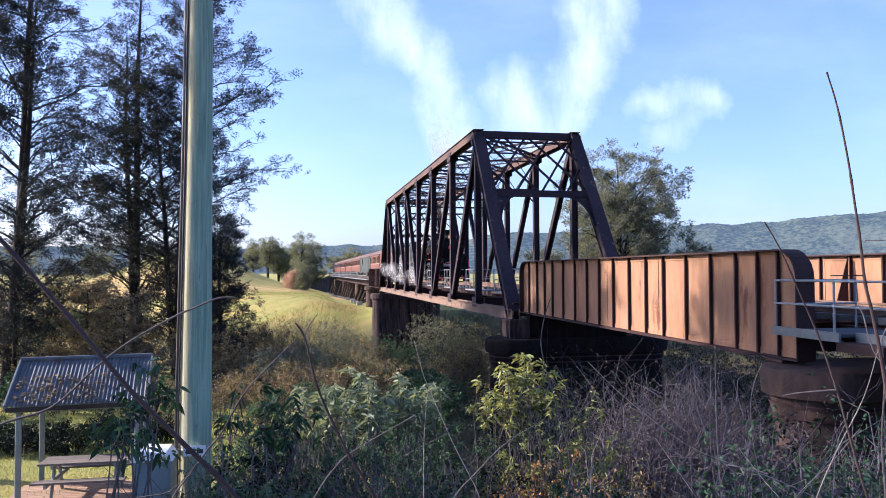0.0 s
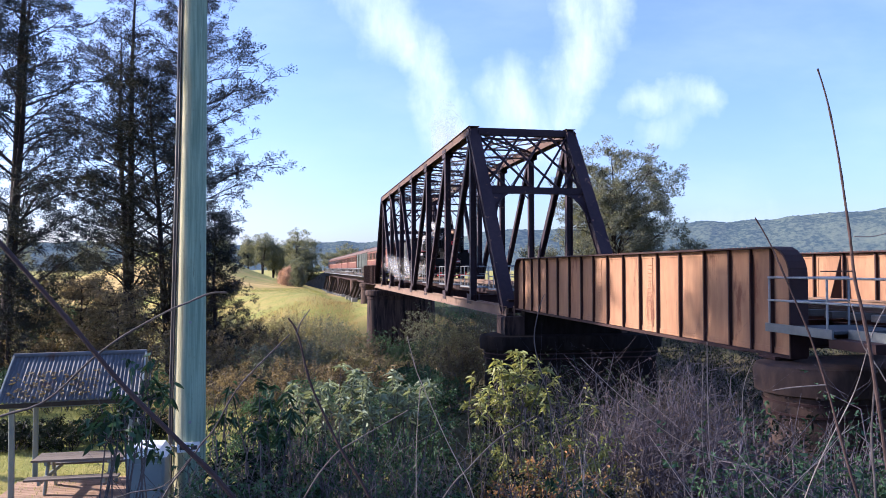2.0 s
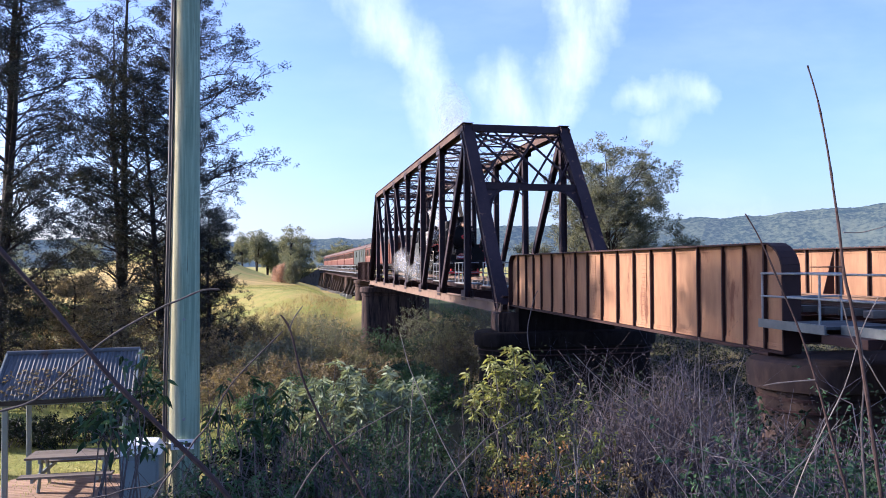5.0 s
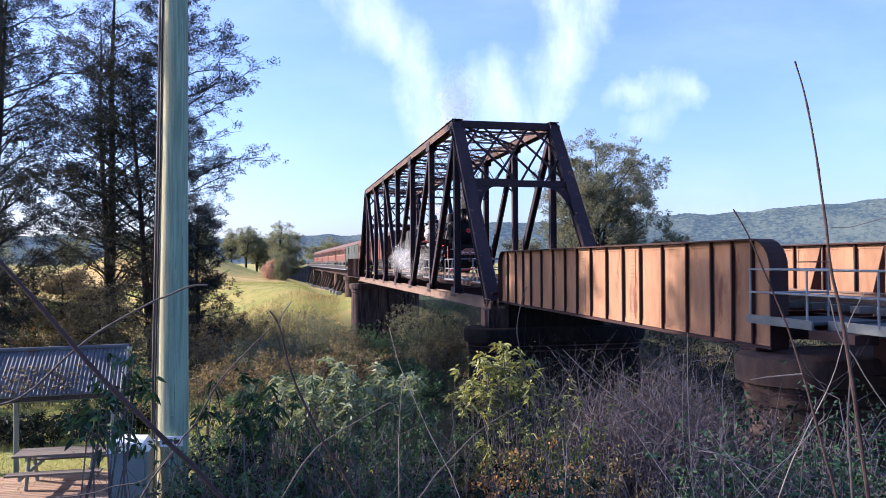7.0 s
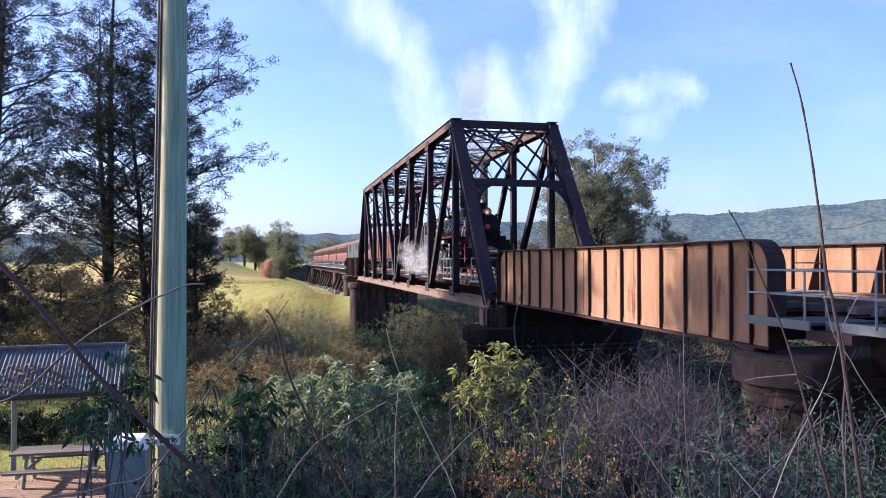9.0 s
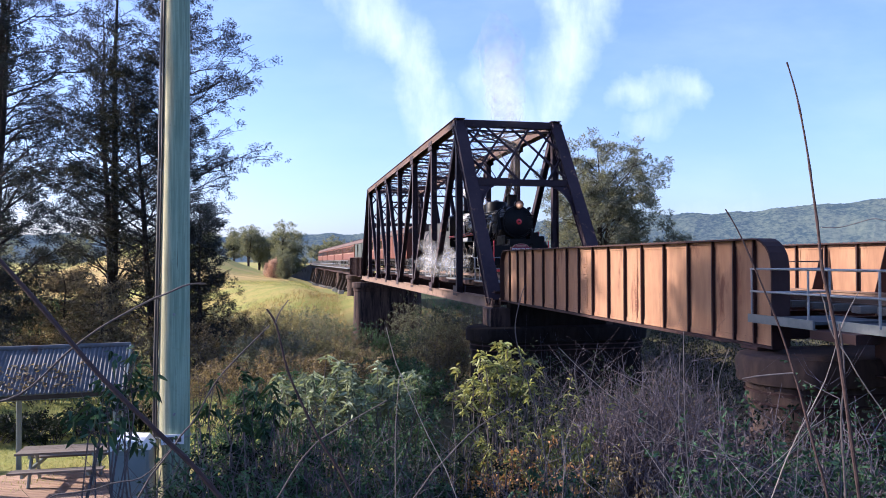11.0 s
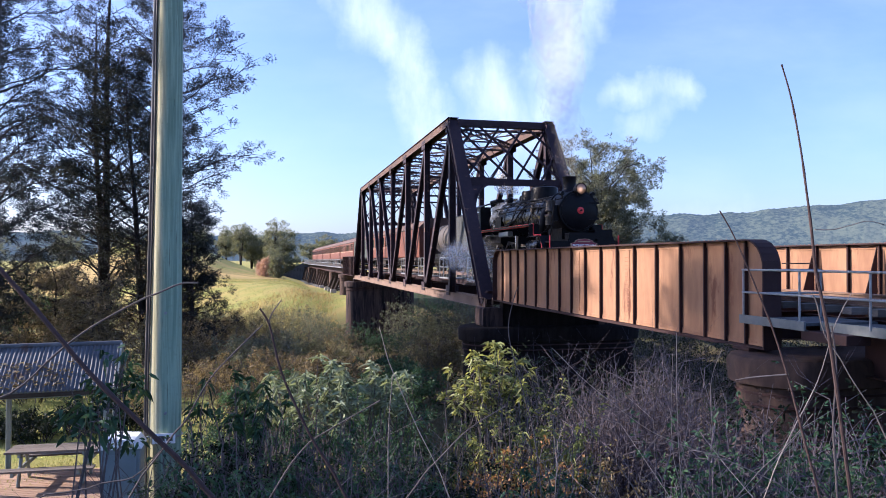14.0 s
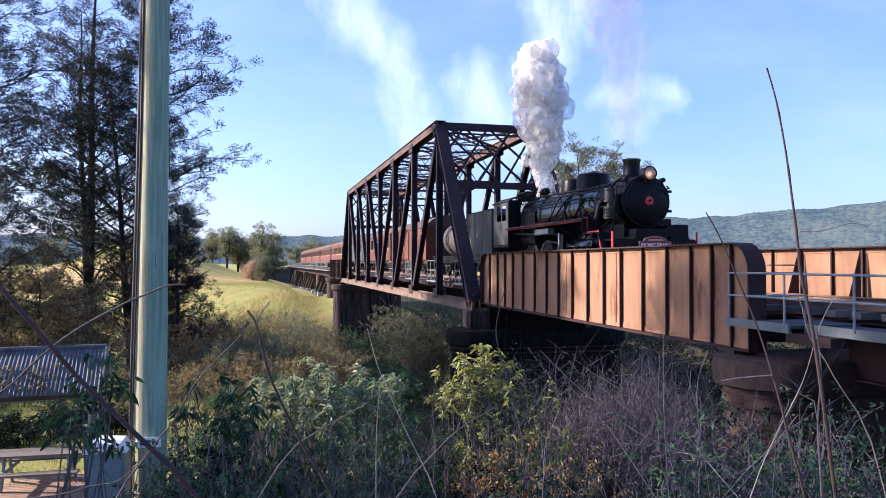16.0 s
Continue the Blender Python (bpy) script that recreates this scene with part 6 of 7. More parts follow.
GREY, LIME, GREEN = ("grey-green long-leaved shrub on the bank", "sunlit yellow-green shrub among bare stems", "low dark green shrub on the bank")
# grey-green crest: rosettes of long leaves on bare straw stems
for i, (x, y, top, w) in enumerate(((20.4, -11.05, -0.44, 0.42), (20.3, -10.75, -0.36, 0.42), (20.6, -10.35, -0.38, 0.42), (20.8, -10.0, -0.42, 0.40), (20.2, -11.40, -0.50, 0.40), (20.7, -10.7, -0.58, 0.45), (20.9, -10.25, -0.62, 0.45))):
    shrub("long_leaved_shrub", GREY, x, y, top, w, LEAF_GREY, 300, 100 + i, (0.135, 0.032), 9, TWIG, 0.5, tuft=1.0, low=3.4, twiggy=0.14, twigs=1, rosette=True)
for i, (x, y, top, w, c) in enumerate(((22.5, -11.75, -0.08, 0.30, 130), (22.3, -12.0, -0.26, 0.30, 100), (22.7, -11.55, -0.36, 0.32, 110))):
    shrub("drooping_shrub", "dark shrub with broad drooping leaves on the bank", x, y, top, w, LEAF, c, 110 + i, (0.115, 0.036), 6, TWIG, 0.85, tuft=1.0, low=3.4, twiggy=0.16, twigs=1, rosette=True)
# lime shrubs
for i, (x, y, top, w) in enumerate(((21.9, -8.75, -0.06, 0.34), (22.1, -9.2, -0.28, 0.42), (22.3, -8.4, -0.22, 0.46), (21.7, -9.05, -0.20, 0.36), (22.4, -8.0, -0.30, 0.46), (22.5, -9.0, -0.55, 0.46))):
    shrub("yellow_green_shrub", LIME, x, y, top, w, LEAF_LIME, 560 if i in (0, 3) else 900, 120 + i, (0.10, 0.028) if i in (0, 3) else (0.075, 0.024), 14, TWIG, 0.5, tuft=0.6, low=3.2 if i in (0, 3) else 1.8, twiggy=0.2, twigs=2, rosette=i in (0, 3))
for i, (x, y, top, w) in enumerate(((22.9, -8.85, -0.72, 0.45), (23.0, -8.5, -0.80, 0.45), (22.8, -9.25, -0.85, 0.4), (23.3, -8.0, -0.95, 0.45), (23.6, -8.7, -1.0, 0.4))):
    shrub("withered_shrub", "low shrub with withered ochre leaves", x, y, top, w, LEAF_OCHRE if i < 3 else LEAF_DRY, 900, 130 + i, (0.055, 0.026), 20, TWIG, 0.4, twiggy=0.4)
# dark low growth
spots = [(23.0, -11.9, -0.55), (22.6, -11.2, -0.62), (22.9, -10.6, -0.72), (22.4, -10.1, -0.78), (22.9, -9.8, -0.68), (23.6, -11.6, -0.55), (23.9, -10.9, -0.72), (23.7, -10.2, -0.82), (24.0, -9.6, -0.80),
         (22.2, -12.1, -0.45), (22.0, -11.6, -0.50), (23.3, -12.2, -0.50), (22.6, -11.8, -0.58), (21.6, -11.2, -0.74), (21.6, -10.5, -0.80), (21.5, -10.0, -0.85), (24.0, -11.9, -0.58), (22.2, -9.7, -0.75),
         (24.8, -11.5, -0.42), (24.9, -10.9, -0.55), (25.0, -10.2, -0.62), (25.2, -9.5, -0.60), (24.4, -12.2, -0.52), (23.2, -12.4, -0.75), (24.3, -8.9, -0.85)]
for i, (x, y, top) in enumerate(spots):
    shrub("low_green_shrub", GREEN, x, y, top + 0.08 * math.sin(i * 2.7), 0.55, LEAF if i % 4 else LEAF_DEEP_SHADE, 1700, 140 + i, (0.050, 0.022), 22, TWIG, 0.35, twiggy=0.35)
for i, (x, y) in enumerate(((21.4, -5.0), (22.4, -4.7), (23.4, -5.5), (22.8, -6.5), (24.4, -6.3), (25.2, -7.1), (21.4, -6.4), (24.6, -7.6), (25.6, -6.2), (26.0, -7.9))):
    shrub("low_green_shrub", "dark low shrub tangled with dead stems", x, y, -0.52 - 0.03 * (25 - x) + 0.2 * math.sin(i * 1.9), 0.75, LEAF if i % 3 else LEAF_PURPLE, 1000, 150 + i + 30, (0.07, 0.030), 26, BRUSH, 0.3)
for i, (x, y, top) in enumerate(((20.8, -6.9, -0.15), (21.2, -6.2, -0.1), (20.3, -5.9, -0.05), (21.5, -7.3, -0.45), (21.9, -6.5, -0.5), (22.1, -5.6, -0.75), (22.5, -5.1, -0.85), (21.6, -5.9, -0.72), (23.0, -4.7, -0.9))):
    shrub("leafless_shrub", "grey-purple twiggy shrub, nearly leafless", x, y, top, 0.8, LEAF_PURPLE, 2600, 190 + i, (0.045, 0.014), 80, BRUSH, 0.1, twigs=5, twiggy=0.6)
# near-black shrubs that fill the space under the girder with shade
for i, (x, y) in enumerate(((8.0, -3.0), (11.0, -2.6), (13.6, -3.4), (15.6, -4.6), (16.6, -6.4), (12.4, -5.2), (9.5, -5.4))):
    shrub("shade_shrub", "shrub whose near-black leaves stand for the shade under the bridge", x, y, -1.7 + 0.15 * math.sin(i * 2.2), 1.5, LEAF_DEEP_SHADE, 2200, 230 + i + 40, (0.13, 0.05), 30, BRUSH, 0.3)
# mostly unseen shrubs added to keep sky light off the near pier
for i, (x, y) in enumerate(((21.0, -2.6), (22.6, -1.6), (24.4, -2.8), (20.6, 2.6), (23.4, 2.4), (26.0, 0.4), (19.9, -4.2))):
    shrub("shade_shrub", "shrub whose near-black leaves stand for the shade under the bridge", x, y, -1.35 + 0.15 * math.sin(i * 2.2), 1.2, LEAF_DEEP_SHADE, 2400, 290 + i, (0.12, 0.05), 30, BRUSH, 0.3)
# broad leaves hanging before the pole and beside it
for i, (x, y, top, w, c) in enumerate(((23.6, -12.68, 0.40, 0.14, 120), (23.4, -12.95, -0.10, 0.28, 120), (24.0, -12.25, -0.55, 0.35, 120), (23.7, -12.84, 0.22, 0.15, 70))):
    shrub("broad_leaved_shrub", "dark glossy broad-leaved shrub close to the path", x, y, top, w, LEAF, c, 170 + i, (0.10, 0.042), 14 if i == 2 else 4, TWIG, 0.65, tuft=0.4, low=0.9 if i == 2 else 3.1, twiggy=0.6 if i == 2 else 0.35)
# ochre and dry growth behind the crest and under the bridge
def bank_bushes(seed, rows):
    for k, (x, y, top, w, mat) in enumerate(rows):
        shrub("bank_bush", "olive and ochre bush on the river bank", x, y, top, w, mat, 3600 if mat is LEAF_DEEP_SHADE else 7000 if x < 5 else 5500, seed + k, (0.15, 0.06) if x < 5 else (0.13, 0.05), 46, TWIG, 0.25, "bushes on the river bank", fine=True, twiggy=0.6)


# under the bridge and on the near slope
bank_bushes(200, ((-7.5, -3.75, -0.80, 1.75, LEAF_STRAW), (-5.0, -6.2, -3.6, 2.0, LEAF), (-10.0, -9.8, -3.2, 2.2, LEAF_STRAW), (2.0, -9.5, -2.2, 2.3, LEAF_DRY), (4.0, -12.0, -2.0, 2.5, LEAF_DRY),
                  (-2.0, -11.8, -1.9, 2.6, GUM), (8.0, -11.2, -2.1, 1.8, LEAF), (10.5, -9.2, -2.2, 1.8, LEAF), (12.5, -11.0, -2.0, 1.6, LEAF_DRY), (14.5, -9.4, -1.8, 1.5, LEAF),
                  (15.5, -11.8, -1.6, 1.4, LEAF), (-3.0, -7.5, -3.4, 2.2, LEAF), (2.5, -6.8, -2.6, 2.0, LEAF), (-9.0, -2.4, -1.6, 1.7, LEAF_DRY), (-5.5, -3.4, -1.9, 1.5, LEAF_DRY),
                  (6.0, -8.6, -2.5, 2.0, LEAF)))
# among the casuarinas
bank_bushes(220, ((-8.0, -13.2, -1.7, 2.8, LEAF_DRY), (-3.5, -15.6, -1.5, 2.6, LEAF_DRY), (6.5, -14.0, -1.9, 2.0, LEAF_DRY), (-5.5, -21.5, -1.6, 2.6, LEAF_DRY), (-8.0, -30.0, 0.2, 2.8, GUM),
                  (-9.0, -27.5, 0.4, 3.0, LEAF_DRY), (-0.5, -20.0, -2.9, 2.4, LEAF_DEEP_SHADE), (1.0, -17.4, -3.0, 2.2, LEAF), (-0.5, -23.0, -2.6, 2.6, LEAF), (-6.5, -19.0, -0.2, 2.4, LEAF_DRY),
                  (-12.0, -22.5, 0.2, 2.8, LEAF), (-11.0, -15.5, -0.6, 2.6, LEAF_DRY), (-26.0, -27.0, -0.9, 3.4, GUM), (-30.0, -31.0, -0.7, 3.4, LEAF_DRY),
                  (-24.0, -31.0, -1.1, 3.0, LEAF), (-34.0, -26.0, -1.0, 3.4, GUM), (-28.0, -36.0, -0.6, 3.5, LEAF_DRY), (-38.0, -33.0, -0.6, 3.6, GUM)))
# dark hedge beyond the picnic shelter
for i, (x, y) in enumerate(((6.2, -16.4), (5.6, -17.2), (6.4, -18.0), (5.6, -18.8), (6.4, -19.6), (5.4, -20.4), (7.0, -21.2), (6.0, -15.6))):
    shrub("low_hedge_shrub", "dark low shrub beside the picnic lawn", x, y, -3.45 + 0.1 * math.sin(i * 2.1), 1.0, LEAF_DEEP_SHADE, 3200, 320 + i, (0.12, 0.05), 30, BRUSH, 0.3, fine=True, twiggy=0.4)
# on the river flat
bank_bushes(240, ((-14.0, -12.0, -1.6, 3.0, LEAF_STRAW), (-20.0, -10.0, -1.8, 3.0, GUM), (-24.0, -13.5, -1.7, 3.2, LEAF_STRAW), (-17.0, -16.0, -1.2, 3.0, GUM), (-30, -9.0, -2.0, 3.2, GUM),
                  (-35, -11.5, -2.3, 3.4, LEAF_STRAW), (-42, -8.5, -2.6, 3.2, LEAF_STRAW), (-48, -12.0, -2.6, 3.4, LEAF_STRAW), (-22, -19, -1.2, 3.2, LEAF_STRAW), (-30, -18, -1.8, 3.2, LEAF_STRAW),
                  (-20.0, -8.5, -3.8, 2.8, LEAF_STRAW), (-45.0, -2.8, -4.8, 2.6, LEAF), (-41.0, -5.4, -5.0, 2.6, LEAF_DRY), (-47.0, -6.2, -4.4, 2.4, LEAF)))
# behind the bridge: near-black leaves put shade into the gaps under it
bank_bushes(260, ((1.0, 7.0, 0.3, 3.2, LEAF_DEEP_SHADE), (5.0, 8.5, 0.5, 3.2, LEAF_DEEP_SHADE), (9.0, 7.5, 0.5, 3.0, LEAF_DEEP_SHADE), (13.0, 9.0, 0.6, 3.0, LEAF_DEEP_SHADE), (17.0, 8.0, 0.6, 3.0, LEAF_DEEP_SHADE),
                  (21.0, 9.0, 0.5, 3.0, LEAF_DEEP_SHADE), (8.5, 4.8, -0.9, 2.4, LEAF_DEEP_SHADE), (10.5, 9.5, 0.7, 3.2, LEAF_DEEP_SHADE), (12.5, 5.6, -0.6, 2.4, LEAF_DEEP_SHADE), (17.5, 5.0, -0.9, 2.2, LEAF_DEEP_SHADE), (-4.0, 9.0, 0.2, 3.4, LEAF_DEEP_SHADE), (-7.0, 7.2, -0.6, 3.0, LEAF_DEEP_SHADE), (-2.5, 6.0, -1.2, 2.6, LEAF_DEEP_SHADE), (-8.0, 11.5, 0.0, 3.2, LEAF_DEEP_SHADE), (11.0, 4.6, -1.2, 2.2, LEAF_DEEP_SHADE), (15.0, 4.4, -1.2, 2.2, LEAF_DEEP_SHADE), (6.5, 4.2, -1.4, 2.4, LEAF_DEEP_SHADE),
                  (-47.0, 0.2, -5.7, 2.4, LEAF_DEEP_SHADE), (-46.2, 2.6, -5.6, 2.4, LEAF), (-44.4, -0.6, -5.9, 2.2, LEAF), (-45.0, 1.5, -1.7, 2.6, GUM), (-46.0, 5.0, -1.5, 3.0, LEAF), (-44.0, 8.5, -1.4, 3.0, GUM), (-40.0, 11.5, -1.2, 3.0, LEAF_DEEP_SHADE)))


def brush(name, label, x0, x1, y0, y1, top, count, mat, seed, thick=0.005, lean=0.5, length=(0.7, 1.7)):
    """A thicket of bare arching stems; all of them one piece of stuff."""
    luck = random.Random(seed)
    wood = Solid()
    wood.smooth = True
    for i in range(count):
        x, y = luck.uniform(x0, x1), luck.uniform(y0, y1)
        z = land(x, y) - 0.05
        h = (top - z) * luck.uniform(*length)
        a, bend = luck.uniform(0, 6.283), luck.uniform(0.1, lean) * h
        w = Vector((math.cos(a), math.sin(a), 0))
        p = Vector((x, y, z))
        kink = [Vector((luck.uniform(-1, 1), luck.uniform(-1, 1), 0)) * 0.15 * h for _ in range(3)]
        line = [p, p + w * bend * 0.08 + Vector((0, 0, h * 0.3)) + kink[0], p + w * bend * 0.3 + Vector((0, 0, h * 0.58)) + kink[1],
                p + w * bend * 0.62 + Vector((0, 0, h * 0.82)) + kink[2], p + w * bend + Vector((0, 0, h * 0.94))]
        r = thick * luck.uniform(0.6, 1.5)
        wood.tube(line, [r, r * 0.9, r * 0.75, r * 0.55, r * 0.3], 4, False)
        for k in range(luck.randint(2, 6)):
            b = line[2].lerp(line[3], luck.uniform(-0.5, 1.2))
            side = Vector((luck.uniform(-1, 1), luck.uniform(-1, 1), luck.uniform(0.1, 1))) * h * 0.22
            wood.tube([b, b + side * 0.6, b + side + Vector((0, 0, 0.05 * h))], [r * 0.5, r * 0.4, r * 0.2], 3, False)
    return tagged(part(name, wood, mat), label, "thicket", kind="stuff")


brush("bare_thicket", "grey-purple thicket of bare twigs under the girder", 19.0, 22.0, -7.4, -5.5, -0.12, 200, BRUSH, 301, 0.0035, 0.5, (0.45, 1.05))
brush("bare_thicket", "tangle of pale dead canes on the bank", 23.2, 27.2, -7.6, -5.0, -0.75, 180, BRUSH, 302, 0.0031, 0.8, (0.35, 1.05))
brush("bare_thicket", "pale dead canes leaning out of the bank", 24.2, 27.4, -8.8, -6.0, -0.50, 38, CANE, 305, 0.0026, 1.1, (0.4, 1.15))
brush("bare_thicket", "thin pale canes arching over the bank", 26.2, 27.9, -9.9, -8.3, -0.05, 22, CANE, 306, 0.0022, 1.4, (0.6, 1.25))
brush("bare_thicket", "brown dead stems among the bank's shrubs", 22.0, 26.4, -13.0, -9.1, -0.55, 280, TWIG, 303, 0.005, 0.7, (0.4, 1.0))


def grass(name, label, x0, x1, y0, y1, count, mat, seed, tall=(0.25, 0.6), wide=0.012):
    global rng
    rng = np.random.default_rng(seed)
    xs, ys = rng.uniform(x0, x1, count), rng.uniform(y0, y1, count)
    at = np.array([(a, b, land(a, b) - 0.02) for a, b in zip(xs, ys)])
    way = rng.normal(size=(count, 3)) * 0.32
    way[:, 2] = 1
    return tagged(part(name, blade_mesh(name, at, way, rng.uniform(*tall, count), np.full(count, wide), mat, 0.1, 0.15, True), None), label, "grass", kind="stuff")


grass("long_grass", "mixed green and straw grass on the near bank", 21.5, 28.5, -14.5, -6, 26000, GRASS, 401, (0.2, 0.6), 0.014)
grass("dry_grass", "dry straw grass among dead canes", 20.5, 28.5, -10.5, -5, 6000, STRAW, 402, (0.3, 0.8), 0.010)
grass("lawn_grass", "short sunlit grass round the picnic shelter", -4, 16, -24, -12.5, 30000, GRASS, 403, (0.06, 0.2), 0.02)
grass("pasture_grass", "short dry and green grass on the far flat", -112, -62, -32, -3, 24000, GRASS, 405, (0.10, 0.26), 0.07)
grass("field_grass", "tall dry grass on the river flat", -70, -34, -24, -4, 16000, STRAW, 404, (0.3, 0.8), 0.07)


# single bare stems close to the viewer
def stem(points, thick, thin, mat, label="bare arching stem close to the path", rooted=True):
    pts = [Vector(p) for p in points]
    if rooted:                                # run the lower end on down into the ground
        if pts[0].z > pts[-1].z:
            pts, thick, thin = pts[::-1], thin, thick
        way = (pts[0] - pts[1]).normalized()
        low = pts[0] + way * 0.3
        floor = land(low.x, low.y) - 0.05
        pts = [Vector((low.x + 0.3 * way.x, low.y + 0.3 * way.y, floor)), low + Vector((0, 0, -0.1))] + pts if low.z > floor + 0.2 else [Vector((low.x, low.y, floor))] + pts
    fine = []
    for a, b, c, d in zip([pts[0]] + pts[:-2], pts[:-1], pts[1:], pts[2:] + [pts[-1]]):
        for k in range(4):
            t = k / 4
            fine.append(0.5 * ((2 * b) + (c - a) * t + (2 * a - 5 * b + 4 * c - d) * t * t + (3 * b - a - 3 * c + d) * t ** 3))
    fine.append(pts[-1])
    wood = Solid()
    wood.smooth = True
    m = len(fine)
    wood.tube(fine, [(0.34 if mat is CANE else 0.62) * (thick + (thin - thick) * i / (m - 1)) + 0.08 * max(thick, thin) * (i % 5 == 0) for i in range(m)], 8)
    return tagged(part("bare_stem", wood, mat), label, "stem", "bare stems near the path")


stem(((28.422, -12.320, 1.100), (28.444, -12.175, 0.934), (28.460, -12.073, 0.815), (28.482, -11.927, 0.637), (28.506, -11.782, 0.489), (28.528, -11.636, 0.333)), 0.0095, 0.0115, TWIG_DARK)
stem(((28.190, -12.370, 0.492), (28.226, -12.194, 0.556), (28.253, -12.066, 0.672), (28.274, -11.971, 0.745), (28.300, -11.843, 0.818), (28.312, -11.787, 0.842), (28.325, -11.723, 0.869), (28.334, -11.675, 0.871)), 0.0065, 0.0040, TWIG)
stem(((29.027, -10.112, 0.514), (29.028, -10.145, 0.727), (29.027, -10.165, 0.833), (29.026, -10.184, 0.913), (29.027, -10.195, 1.007), (29.027, -10.208, 1.100), (29.027, -10.224, 1.206), (29.026, -10.248, 1.326), (29.024, -10.273, 1.409)), 0.0090, 0.0028, TWIG_DARK)
stem(((29.070, -10.220, 1.010), (29.080, -10.180, 1.010), (29.090, -10.140, 1.020), (29.100, -10.100, 1.030), (29.110, -10.060, 1.020)), 0.0032, 0.0022, CANE, rooted=False)
stem(((29.090, -10.240, 0.930), (29.080, -10.260, 0.930), (29.080, -10.290, 0.930), (29.070, -10.310, 0.930)), 0.0030, 0.0018, TWIG_DARK, rooted=False)
stem(((29.012, -10.171, 0.381), (29.010, -10.190, 0.448), (29.008, -10.223, 0.568), (29.006, -10.249, 0.661), (29.002, -10.289, 0.781), (28.997, -10.328, 0.874), (28.991, -10.381, 0.994), (28.986, -10.417, 1.057)), 0.0065, 0.0022, TWIG_DARK)
stem(((29.006, -10.249, 0.661), (28.991, -10.328, 0.655), (28.982, -10.374, 0.648)), 0.0050, 0.0030, CANE, rooted=False)
stem(((28.154, -10.905, 0.187), (28.149, -10.945, 0.279), (28.142, -11.000, 0.390), (28.133, -11.072, 0.557), (28.131, -11.094, 0.613), (28.129, -11.122, 0.718)), 0.0052, 0.0030, CANE)
stem(((28.118, -11.090, 0.178), (28.124, -11.090, 0.372), (28.132, -11.078, 0.557)), 0.0050, 0.0035, CANE)
stem(((28.393, -11.267, 0.271), (28.382, -11.347, 0.409), (28.376, -11.395, 0.507), (28.370, -11.443, 0.621), (28.368, -11.475, 0.751), (28.364, -11.502, 0.797)), 0.0090, 0.0040, TWIG_DARK)
stem(((28.368, -11.478, 0.751), (28.371, -11.467, 0.784), (28.377, -11.440, 0.823)), 0.0040, 0.0020, TWIG, rooted=False)
stem(((28.050, -11.453, 0.185), (28.071, -11.363, 0.318), (28.086, -11.290, 0.373), (28.122, -11.118, 0.474)), 0.0060, 0.0030, TWIG)
stem(((28.036, -10.983, 0.157), (28.054, -10.904, 0.253), (28.077, -10.800, 0.358), (28.103, -10.678, 0.434)), 0.0060, 0.0030, TWIG)
stem(((27.921, -9.418, -0.003), (27.899, -9.549, 0.075), (27.872, -9.701, 0.142), (27.849, -9.832, 0.187), (27.822, -9.985, 0.254), (27.796, -10.138, 0.366), (27.774, -10.268, 0.477), (27.757, -10.378, 0.588)), 0.0070, 0.0030, CANE)
stem(((27.838, -9.860, 0.021), (27.842, -9.876, 0.231), (27.847, -9.885, 0.453), (27.852, -9.887, 0.648)), 0.0060, 0.0040, CANE)
stem(((27.745, -9.808, -0.010), (27.743, -9.840, 0.116), (27.746, -9.853, 0.300), (27.755, -9.849, 0.552)), 0.0050, 0.0030, CANE)
stem(((27.869, -9.712, 0.120), (27.869, -9.741, 0.275), (27.873, -9.747, 0.453), (27.884, -9.706, 0.579)), 0.0050, 0.0030, CANE)
stem(((27.672, -11.845, 0.256), (27.688, -11.774, 0.349), (27.708, -11.693, 0.493), (27.726, -11.612, 0.586), (27.751, -11.500, 0.699)), 0.0060, 0.0040, TWIG)
stem(((26.768, -10.164, 0.235), (26.764, -10.223, 0.442), (26.764, -10.246, 0.590), (26.775, -10.214, 0.752), (26.780, -10.194, 0.802)), 0.0060, 0.0030, TWIG)
stem(((27.829, -12.075, 0.162), (27.859, -11.924, 0.199), (27.880, -11.830, 0.295)), 0.0050, 0.0030, TWIG)
stem(((28.447, -9.903, 0.204), (28.465, -9.834, 0.372), (28.487, -9.747, 0.549), (28.502, -9.695, 0.726), (28.515, -9.643, 0.832)), 0.0060, 0.0040, CANE)
stem(((28.682, -9.797, 0.598), (28.672, -9.869, 0.712), (28.670, -9.896, 0.809), (28.668, -9.912, 0.842)), 0.0060, 0.0040, CANE)
stem(((28.578, -9.756, 0.242), (28.581, -9.769, 0.429), (28.587, -9.761, 0.599), (28.588, -9.778, 0.735)), 0.0070, 0.0040, TWIG)
stem(((28.252, -9.846, 0.152), (28.281, -9.714, 0.286), (28.303, -9.620, 0.401)), 0.0050, 0.0030, CANE)
stem(((28.102, -9.567, 0.153), (28.108, -9.557, 0.298), (28.118, -9.520, 0.391), (28.119, -9.516, 0.422)), 0.0050, 0.0030, CANE)
stem(((27.612, -9.977, -0.004), (27.591, -10.116, 0.186), (27.577, -10.210, 0.328), (27.576, -10.238, 0.446), (27.578, -10.233, 0.505)), 0.0050, 0.0030, TWIG)

